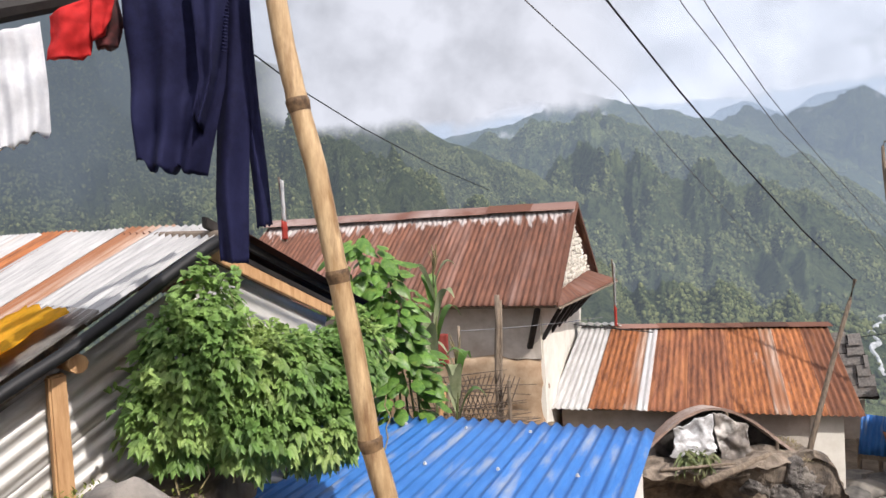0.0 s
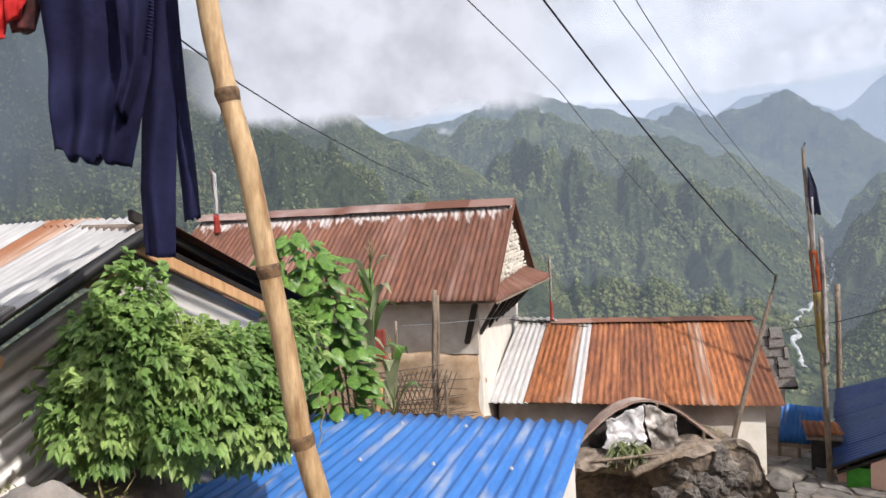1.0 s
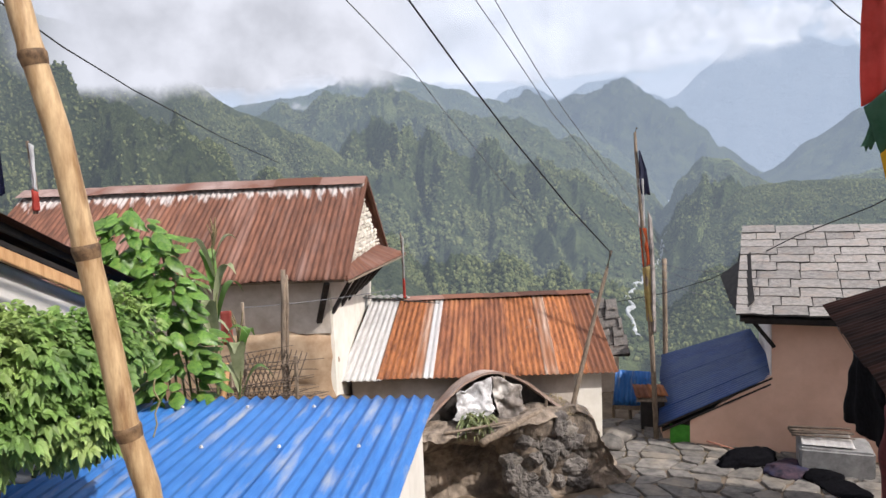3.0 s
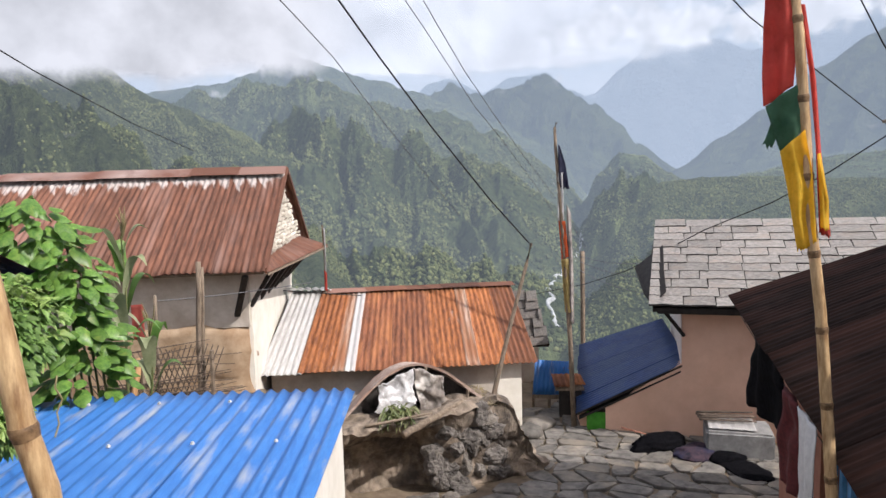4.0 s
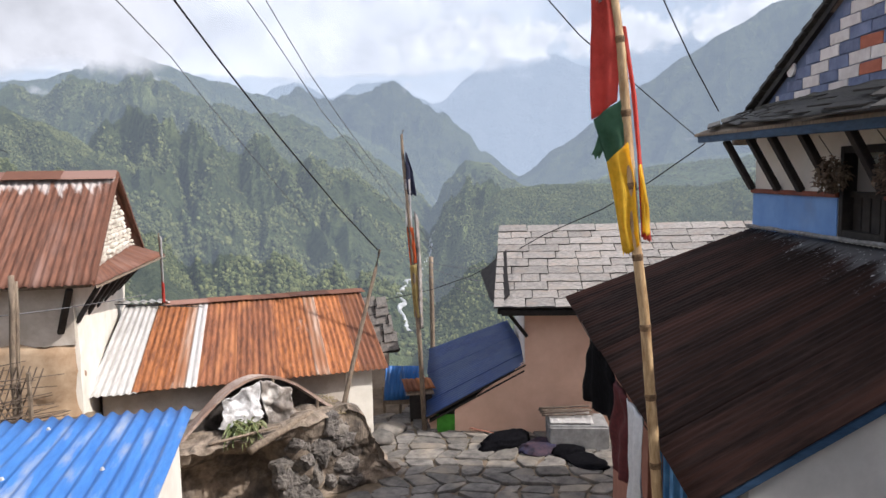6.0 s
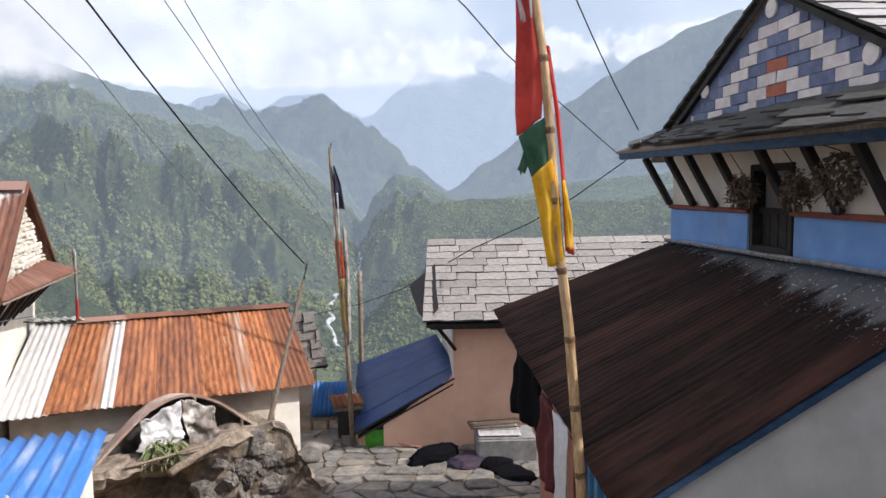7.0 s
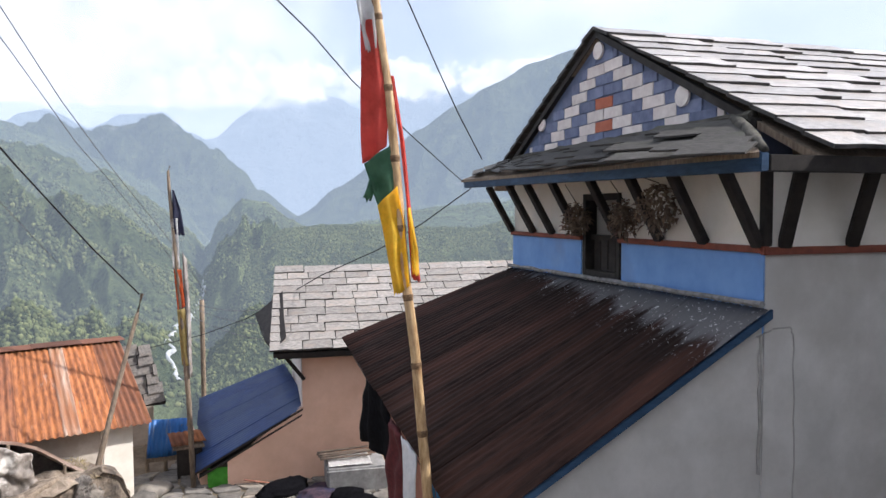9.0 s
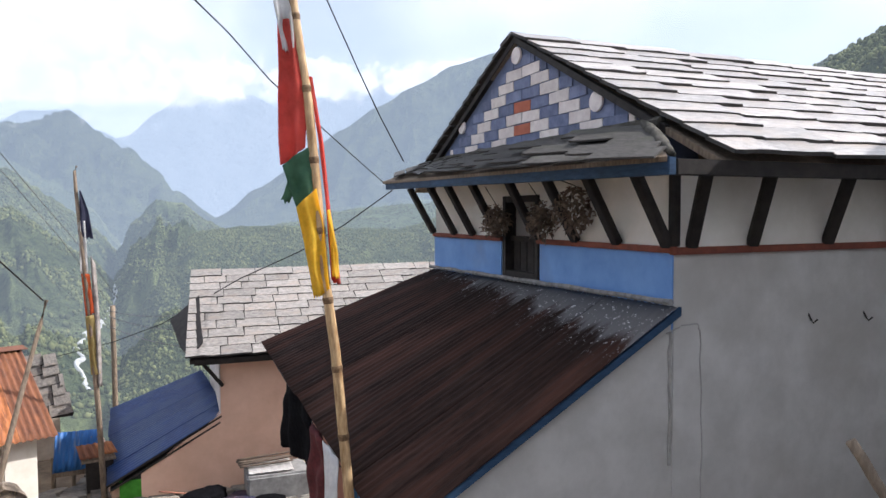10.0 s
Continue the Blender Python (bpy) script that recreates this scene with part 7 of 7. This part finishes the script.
    cloth("white_flag", [(5.865, 9.36, 4.03), (5.87, 9.36, 3.3)], [(5.94, 9.32, 4.03), (5.955, 9.31, 3.29)], F_WHITE, a, 1, 0.012, 0.01, 8, 18, "", 2)
    cloth("orange_flag", [(5.88, 9.355, 3.3), (5.915, 9.33, 2.70)], [(5.97, 9.30, 3.29), (6.005, 9.27, 2.75)], F_ORANGE, a, 1, 0.012, 0.012, 8, 14, "", 3)
    cloth("yellow_flag", [(5.91, 9.335, 2.70), (5.955, 9.31, 1.88)], [(6.0, 9.27, 2.72), (6.05, 9.24, 1.88)], flag_mat("faded_yellow_flag", (0.46, 0.36, 0.14)), a, 1, 0.012, 0.012, 8, 18, "", 4)
    cloth("torn_flag", [(5.985, 9.29, 3.55), (6.0, 9.28, 2.5), (6.02, 9.27, 1.7)], [(6.04, 9.26, 3.42), (6.07, 9.24, 2.6), (6.08, 9.24, 1.7)], mat("greyed_cloth", (0.16, 0.14, 0.13), (0.36, 0.33, 0.31), 9, 0.9, 0.3), a, 1, 0.02, 0.012, 8, 24, "", 5, 0.05)


court_flags()


# ---------------------------------------------------------------- mat shelter on its earth bank
def shelter():
    # bank of earth and rock: foot, undercut, lip and top
    bm = bmesh.new()
    nx, ny = 130, 90
    way = ((8.42, -0.15), (8.56, 0.18), (8.58, 0.45), (8.42, 0.74), (8.14, 0.90), (8.06, 0.99), (8.16, 1.06), (8.5, 1.05), (9.3, 0.98))
    for j in range(ny + 1):
        f = j / ny * (len(way) - 1)
        k = min(int(f), len(way) - 2)
        y0, z0 = lerp((*way[k], 0), (*way[k + 1], 0), f - k)[:2]
        for i in range(nx + 1):
            x = 1.5 + 3.4 * i / nx
            hollow = 1 - 0.85 * smooth(3.05, 3.45, x)
            y = 8.10 + (y0 - 8.10) * (hollow if z0 < 0.98 else 1) - 0.05 * smooth(3.2, 3.6, x) + 0.06 * noise.fractal(V(x * 1.6, 1, 4), 0.8, 2, 4)
            z = z0 * smooth(1.45, 1.8, x) * (1 - 0.9 * smooth(4.15, 4.85, x)) + 0.07 * smooth(3.2, 3.9, x) * (z0 > 0.9)
            p = V(x, y, z)
            p += noise.noise_vector(p * 2.6) * 0.085 + noise.noise_vector(p * 6) * 0.045 + noise.noise_vector(p * 14) * 0.02
            bm.verts.new((p.x, p.y, max(-0.15, p.z)))
    bm.verts.ensure_lookup_table()
    for j in range(ny):
        for i in range(nx):
            k = j * (nx + 1) + i
            bm.faces.new((bm.verts[k], bm.verts[k + 1], bm.verts[k + nx + 2], bm.verts[k + nx + 1]))
    ob = part("earth_bank", bm, mat("earth_and_rock", (0.12, 0.095, 0.072), (0.32, 0.26, 0.20), 6, 0.95, 1.0, (0.085, 0.072, 0.062), 2.4, dist=0.03, blo=0.50, bhi=0.62))
    tagged(ob, "rough earth and rock bank with a dark undercut face", "bank")
    rr = random.Random(50)
    for k in range(26):
        x, z = 3.2 + 0.95 * rr.random(), rr.uniform(0.1, 0.98)
        crag((x, 8.10 + 0.08 * rr.random(), z), (rr.uniform(0.10, 0.22), rr.uniform(0.10, 0.17), rr.uniform(0.09, 0.20)), 60 + k)
    for k in range(7):
        crag((2.15 + 0.24 * k, 7.86 + 0.12 * rr.random(), 0.03), (rr.uniform(0.12, 0.2), rr.uniform(0.10, 0.15), rr.uniform(0.07, 0.11)), 110 + k)
    h = thing("mat_shelter", (3.1, 8.5, 1.0), "low arched shelter of bent matting patched with plastic", "shelter")
    A, B = V(1.93, 8.45, 0.90), V(4.24, 8.32, 0.98)
    back = V(0.12, 0.99, 0)

    def arch(u, r, k):
        c = lerp(A, B, 0.5)
        return c + (lerp(A, B, u) - c) * r + V(0, 0, 0.72 * max(0.0, math.sin(math.pi * u)) ** 1.3 * r) + back * k

    bm = bmesh.new()
    g = {}
    for side, r in ((0, 1.0), (1, 0.955)):
        for j in range(7):
            for i in range(41):
                g[side, j, i] = bm.verts.new(arch(i / 40, r * (1 - 0.03 * j), 0.10 * j) + V(0, 0, 0.012 * noise.noise(V(i * 0.4, j * 0.8, side))))
    for j in range(6):
        for i in range(40):
            bm.faces.new((g[0, j, i], g[0, j, i + 1], g[0, j + 1, i + 1], g[0, j + 1, i]))
            bm.faces.new((g[1, j, i + 1], g[1, j, i], g[1, j + 1, i], g[1, j + 1, i + 1]))
    for i in range(40):
        bm.faces.new((g[0, 0, i + 1], g[0, 0, i], g[1, 0, i], g[1, 0, i + 1]))
        bm.faces.new((g[0, 6, i], g[0, 6, i + 1], g[1, 6, i + 1], g[1, 6, i]))
    part("mat_cover", bm, mat("woven_mat", (0.28, 0.21, 0.17), (0.52, 0.42, 0.36), 18, 0.9, 0.5, (0.34, 0.22, 0.17), 2), h, "grey-brown matting bent into an arch")
    for u in (0.30, 0.58, 0.84):
        bm = bmesh.new()
        p = arch(u, 0.95, 0.0)
        tube(bm, [V(p.x, p.y, 0.95), V(p.x, p.y - 0.01, p.z)], 0.018, 6)
        part("post", bm, M_OLDWOOD, h)
    # dark sheet inside the arch stands in for the shade behind its openings
    bm = bmesh.new()
    pts = [arch(u / 30, 0.93, 0.03) for u in range(0, 31)]
    vs = [bm.verts.new(p + V(0, 0.12, 0)) for p in pts]
    base = [bm.verts.new(V(p.x, p.y + 0.12, 0.86)) for p in pts]
    for i in range(30):
        bm.faces.new((vs[i], vs[i + 1], base[i + 1], base[i]))
    bmesh.ops.solidify(bm, geom=bm.faces[:], thickness=0.01)
    part("end_mat", bm, mat("opening_dark", (0.035, 0.032, 0.03), (0.16, 0.145, 0.135), 6, 0.6, 0.5, (0.24, 0.22, 0.20), 2.5, blo=0.55, bhi=0.7), h, "dark sheet put behind the openings as the shelter's inner shade")
    pl = cloth("plastic_sheet", [arch(0.29, 0.96, -0.04), V(2.60, 8.34, 1.26), V(2.52, 8.30, 1.14)], [arch(0.50, 0.94, -0.04), V(3.07, 8.30, 1.36), V(3.09, 8.28, 1.14)], mat("silver_plastic", (0.30, 0.29, 0.28), (0.74, 0.74, 0.75), 9, 0.35, 0.6, (0.20, 0.17, 0.15), 4, blo=0.56, bhi=0.66), h, 1.3, 0.022, 0.012, 26, 22, "crumpled silvery plastic sheet", 8, 0.09)
    pf = cloth("plastic_flap", [arch(0.50, 0.93, -0.01), V(3.13, 8.34, 1.28), V(3.16, 8.30, 1.00)], [arch(0.70, 0.90, -0.01), V(3.48, 8.32, 1.22), V(3.62, 8.26, 1.02)], mat("clouded_plastic", (0.085, 0.075, 0.066), (0.27, 0.235, 0.205), 7, 0.5, 0.5, (0.62, 0.59, 0.55), 3.2, blo=0.56, bhi=0.66), h, 1.1, 0.022, 0.012, 26, 22, "clouded grey plastic flap", 9, 0.09)
    for ob in (pl, pf):
        for v in ob.data.vertices:
            v.co += noise.noise_vector(v.co * 7) * 0.035 + noise.noise_vector(v.co * 17) * 0.022
    # a bundle of green fodder leaves, a log on the bank
    f = thing("fodder_bundle", (2.80, 8.2, 1.02), "bundle of long green fodder leaves under the shelter", "fodder")
    rnd = random.Random(9)
    bm = bmesh.new()
    for k in range(60):
        d = V(rnd.uniform(-0.7, 0.7), rnd.uniform(-0.7, 0.1), rnd.uniform(-1.2, 0.2)).normalized()
        leaflet(bm, V(2.82 + rnd.uniform(-0.18, 0.18), 8.20 + rnd.uniform(-0.06, 0.06), 1.16 + rnd.uniform(-0.06, 0.08)), d, V(0, -0.5, 1), rnd.uniform(0.12, 0.24), 0.035, 0.2, 0.4)
    fl = part("leaves", bm, mat("wilted_fodder_leaf", (0.045, 0.075, 0.02), (0.17, 0.19, 0.07), 9, 0.5, 0.1, (0.26, 0.25, 0.13), 5, blo=0.5, bhi=0.65), f)
    fl["kind"] = "stuff"
    pole("log", (2.78, 7.92, 0.92), (3.66, 8.12, 1.16), 0.050, M_OLDWOOD, "old grey log lying on the bank", 0.035, "", "log")
    pole("branch", (2.35, 8.06, 1.06), (3.20, 8.04, 1.10), 0.02, M_OLDWOOD, "grey branch along the shelter front", 0.014, "", "branch")
    bm = bmesh.new()
    for k in range(700):
        x, y = rnd.uniform(4.0, 4.75), rnd.uniform(8.05, 8.9)
        z = 1.10 * (1 - 0.9 * smooth(4.15, 4.85, x)) - 0.04
        d = V(rnd.uniform(-1, 1), rnd.uniform(-1, 1), rnd.uniform(0.4, 1.6)).normalized()
        leaflet(bm, V(x, y, z), d, V(0, -0.3, 1), rnd.uniform(0.06, 0.14), 0.008, 0.1, 0.3)
    gr = part("dry_grass", bm, M_DRY)
    tagged(gr, "pale dry grass on the bank shoulder", "grass", kind="stuff")


shelter()


# ---------------------------------------------------------------- things of the court
def court_things():
    t = thing("water_tank", (7.5, 7.35, 0), "low grey cement tank with a tin lid by the peach wall", "tank")
    ax, ay = V(0.653, -0.522, 0), V(0.36, 0.46, 0)
    bm = bmesh.new()
    box(bm, V(7.08, 7.47, -0.02), ax * 1.05, ay, V(0, 0, 0.42), 0.03)
    rough_up(bm, 0.01, 8)
    part("body", bm, mat("grey_cement", (0.20, 0.20, 0.20), (0.34, 0.34, 0.335), 8, 0.9, 0.4), t)
    sheet("lid", V(7.14, 7.50, 0.43), V(7.14, 7.50, 0.43) + ax * 0.75, V(7.14, 7.50, 0.44) + ax * 0.75 + ay * 0.8, V(7.14, 7.50, 0.44) + ay * 0.8, M_ZINC, t, 0.12, 0.004, nv=3, label="bright tin lid")
    for k in range(7):
        o = V(7.18 + 0.02 * k, 7.72 + 0.035 * k, 0.48 + 0.018 * (k % 3))
        pole("firewood_stick", o, o + V(0.62, -0.44, 0.03 * (k % 2)), 0.017, M_STICK, "dark firewood stick laid on the tank", 0.012, "firewood on the tank", "firewood")
    s = crumple("sack", (6.72, 8.02, 0.09), (0.42, 0.19, 0.14), M_BLKCLOTH, 5, "limp black sack lying on the flagstones", "sack", 0.7, n=4)
    crumple("rumpled_garment", (7.02, 7.58, 0.055), (0.34, 0.24, 0.09), mat("dark_mixed_cloth", (0.012, 0.012, 0.025), (0.07, 0.04, 0.055), 11, 0.9, 0.4, (0.02, 0.02, 0.05), 5), 12, "heap of dark mixed clothes on the flagstones", "clothes", 0.6, n=4)
    crumple("rumpled_garment", (7.25, 7.25, 0.05), (0.25, 0.2, 0.09), M_BLKCLOTH, 14, "flat heap of black clothes on the flagstones", "clothes", 0.6, n=4)
    # black patch added for the shaded ground beside the lean-to
    crumple("spread_cloth", (7.2, 6.85, 0.045), (0.24, 0.36, 0.05), M_BLKCLOTH, 17, "flat black lump added as shade on the flagstones beside the lean-to", "cloth", 0.6, n=4)
    pole("stick", (6.55, 8.70, 0.14), (6.98, 8.34, 0.02), 0.014, M_PINK, "reddish stick leaning on the wall foot", 0.012, "", "stick")
    # washing under the lean-to eave
    jk = cloth("jacket", [hp(3.05, 1.98, 2.58), hp(3.28, 1.98, 2.25), hp(3.40, 1.98, 1.78)], [hp(2.05, 1.98, 2.50), hp(1.98, 1.98, 2.3), hp(2.1, 1.98, 1.98)], M_BLKCLOTH, None, 2, 0.03, 0.05, 18, 20, seed=2, hem=0.04)
    tagged(jk, "black jacket hung under the lean-to eave", "jacket")
    mr = cloth("shirt", [hp(1.88, 2.02, 2.42), hp(2.0, 2.02, 2.1), hp(1.95, 2.02, 1.72)], [hp(1.52, 2.02, 2.40), hp(1.5, 2.02, 2.0), hp(1.55, 2.02, 1.70)], M_MAROON, None, 2, 0.025, 0.03, 12, 20, seed=4, hem=0.03)
    tagged(mr, "maroon shirt hung under the lean-to eave", "shirt")
    wt = cloth("towel", [hp(1.42, 2.05, 2.42), hp(1.36, 2.05, 2.0), hp(1.36, 2.05, 1.62)], [hp(1.06, 2.05, 2.38), hp(1.04, 2.05, 2.0), hp(1.10, 2.05, 1.58)], M_WCLOTH, None, 2, 0.018, 0.012, 12, 20, seed=6, hem=0.03)
    tagged(wt, "white towel hung under the lean-to eave", "towel")
    cable("clothes_line", [hp(3.9, 1.98, 2.55), hp(0.6, 2.02, 2.30)], 0.004, M_BLACK, "thin line for washing under the eave", 0.02, "")
    # bunches of dried flowers at the window of the white house
    rnd = random.Random(2)
    for n_, (s, z, r) in enumerate(((2.28, 4.03, 0.13), (1.47, 4.05, 0.13), (0.97, 4.13, 0.16))):
        t = thing("dried_flowers", hp(s, 0.14, z), "bunch of dried brown flower heads hung by the window", "dried flowers", "dried flower bunches")
        bm = bmesh.new()
        for k in range(300):
            d = V(rnd.gauss(0, 1), rnd.gauss(0, 1), rnd.gauss(0, 1)).normalized() * r * rnd.uniform(0.4, 1.05)
            p = hp(s, 0.14, z) + V(d.x, d.y, d.z * 1.25)
            dd = V(rnd.uniform(-1, 1), rnd.uniform(-1, 1), rnd.uniform(-1, 0.6)).normalized()
            leaflet(bm, p, dd, V(0, 0.2, 1), rnd.uniform(0.04, 0.075), 0.03, 0.4, 0.2)
        hd = part("flower_mass", bm, mat("dried_flower", (0.075, 0.055, 0.04), (0.30, 0.22, 0.16), 14, 0.95, 0.3), t)
        hd["kind"] = "stuff"
        bm = bmesh.new()
        tube(bm, [hp(s, 0.10, z + r * 0.9), hp(s, 0.14, z + r * 1.2), hp(s + 0.02, 0.25, 4.36)], 0.004, 4)
        part("string", bm, M_DARKWOOD, t)
    # short stick by the camera's side wall
    pole("stick", (3.16, -0.30, 2.72), (3.15, 0.045, 3.26), 0.022, M_OLDWOOD, "short brown stick leaning by the side wall", 0.02, "", "stick")


court_things()


# ---------------------------------------------------------------- roofs farther down the village
def small_houses():
    h = thing("house", (7.0, 12.5, -1.5), "small house with an old slate roof below the court", "house")
    bm = bmesh.new()
    q = [V(6.35, 11.95, 1.78), V(6.80, 11.72, 1.78), V(7.02, 11.55, 0.76), V(6.45, 11.85, 0.74)]
    q2 = [V(6.1, 13.6, 1.75), V(8.0, 13.0, 1.75)]
    prism(bm, [V(5.6, 12.37, 1.76), V(6.82, 11.74, 1.76), V(7.04, 11.58, 0.74), V(5.8, 12.22, 0.74)], V(0, 0.05, -0.05))
    roof = part("roof", bm, M_DARKWOOD, h, "old grey slate roof")
    slate_roof(roof, V(5.6, 12.35, 1.78), V(6.83, 11.72, 1.78), V(7.05, 11.56, 0.75), V(5.8, 12.2, 0.75), 0.17, 0.3, 51, stock=SLATES_BROWN)
    bm = bmesh.new()
    wall_mesh(bm, (5.8, 12.5), (6.95, 11.85), -1.5, 0.8, 0.3)
    part("wall", bm, M_MUDPALE, h)
    h = thing("hut", (6.2, 10.3, 0), "small hut with a blue corrugated roof beyond the court", "hut")
    roof = part("roof", prism_bm([V(6.02, 10.32, 0.83), V(6.52, 10.0, 0.80), V(6.46, 9.95, 0.30), V(5.95, 10.3, 0.30)], V(0, 0, -0.03), 0.05), M_OLDWOOD, h)
    sheets(roof, V(6.00, 10.33, 0.88), V(6.54, 10.0, 0.85), V(6.46, 9.93, 0.30), V(5.92, 10.30, 0.28), [M_BLUE, M_BLUE], 0.076, 0.011, nv=4)
    for x, y in ((5.97, 10.36), (6.20, 10.22)):
        bm = bmesh.new()
        tube(bm, [V(x, y, -0.1), V(x, y, 0.50)], 0.03, 6)
        part("post", bm, M_OLDWOOD, h)
    h = thing("shed", (6.3, 9.7, 0), "dark little shed with a rusty roof beside the flag pole", "shed")
    bm = bmesh.new()
    wall_mesh(bm, (6.14, 9.80), (6.46, 9.62), -0.1, 0.52, 0.2)
    part("wall", bm, M_DARKWOOD, h)
    roof = part("roof", prism_bm([V(6.13, 9.98, 0.68), V(6.5, 9.76, 0.68), V(6.48, 9.58, 0.54), V(6.08, 9.8, 0.53)], V(0, 0, -0.03), 0.03), M_OLDWOOD, h)
    sheets(roof, V(6.10, 9.99, 0.71), V(6.52, 9.76, 0.71), V(6.50, 9.56, 0.57), V(6.05, 9.80, 0.55), [M_ORANGE2, M_ORANGE], 0.087, 0.01, nv=3)


small_houses()


# ---------------------------------------------------------------- flagstones of the court
def court():
    base = bmesh.new()
    xs = [2.2 + 0.4 * i for i in range(18)]
    ys = [1.6 + 0.4 * i for i in range(22)]
    g = [[base.verts.new((x, y, 0.022 + 0.01 * noise.noise(V(x, y, 4)))) for x in xs] for y in ys]
    for j in range(len(ys) - 1):
        for i in range(len(xs) - 1):
            base.faces.new((g[j][i], g[j][i + 1], g[j + 1][i + 1], g[j + 1][i]))
    pav = part("pavement", base, M_EARTH, smooth=True)
    tagged(pav, "court paved with large irregular grey flagstones", "pavement", kind="structure")
    rnd = random.Random(19)
    cols, rows, px, py = 17, 22, 0.38, 0.28
    ang = radians(-38)
    ca, sa = math.cos(ang), math.sin(ang)
    pts = {}
    for j in range(rows + 1):
        for i in range(cols + 1):
            pts[i, j] = (i * px + rnd.uniform(-0.13, 0.13) + (j % 2) * px * 0.4 + 0.1 * math.sin(j), j * py + rnd.uniform(-0.06, 0.06) + 0.09 * noise.noise(V(i * 0.5, j * 0.4, 2)))
    n = 0
    for j in range(rows):
        for i in range(cols):
            q = [pts[i, j], pts[i + 1, j], pts[i + 1, j + 1], pts[i, j + 1]]
            cx, cy = sum(p[0] for p in q) / 4, sum(p[1] for p in q) / 4
            ring = []
            for k in range(4):
                a, b = q[k], q[(k + 1) % 4]
                for t in (0.14, 0.5, 0.86):
                    ring.append((a[0] + (b[0] - a[0]) * t + rnd.uniform(-0.018, 0.018), a[1] + (b[1] - a[1]) * t + rnd.uniform(-0.018, 0.018)))
            sh = rnd.uniform(0.86, 0.95)
            ring = [(cx + (x - cx) * sh, cy + (y - cy) * sh) for x, y in ring]
            world = [(2.55 + x * ca - y * sa, 6.3 + x * sa + y * ca) for x, y in ring]
            mx, my = 2.55 + cx * ca - cy * sa, 6.3 + cx * sa + cy * ca
            if not (2.6 < mx < 8.2 and 2.4 < my < 10.4) or (mx < 4.75 and my > 7.95 and my < 9.3):
                continue
            if (V(mx, my, 0) - PA).dot(PB) > -0.05 and (V(mx, my, 0) - PA).dot(PD) > -0.1:
                continue
            if (V(mx, my, 0) - HA).dot(HN) < 1.5 and (V(mx, my, 0) - HA).dot(HD) < 4.2:
                continue
            z = 0.055 + rnd.uniform(-0.012, 0.018)
            tx, ty = rnd.uniform(-0.03, 0.03), rnd.uniform(-0.03, 0.03)
            bm = bmesh.new()
            top = [bm.verts.new((mx + (x - mx) * 0.95, my + (y - my) * 0.95, z + (x - mx) * tx + (y - my) * ty)) for x, y in world]
            mid = [bm.verts.new((x, y, z - 0.014 + (x - mx) * tx + (y - my) * ty)) for x, y in world]
            bot = [bm.verts.new((x, y, -0.02)) for x, y in world]
            bm.faces.new(top)
            m_ = len(world)
            for k in range(m_):
                bm.faces.new((mid[k], mid[(k + 1) % m_], top[(k + 1) % m_], top[k]))
                bm.faces.new((bot[k], bot[(k + 1) % m_], mid[(k + 1) % m_], mid[k]))
            bmesh.ops.recalc_face_normals(bm, faces=bm.faces[:])
            part("flagstone", bm, M_STONE, pav)
            n += 1
    # steps and blocks where the court drops to the lane
    for k, (x, y, z, r) in enumerate(((5.55, 9.55, 0.10, 0.28), (5.25, 9.25, 0.12, 0.22), (5.1, 9.75, 0.0, 0.25), (5.65, 10.1, -0.1, 0.25), (5.9, 9.75, -0.05, 0.2))):
        crumple("stone_block", (x, y, z - 0.03), (r, r * 0.8, 0.12), M_STONE, 30 + k, "pale rough stone block at the edge of the court", "stone", 0.8)


court()
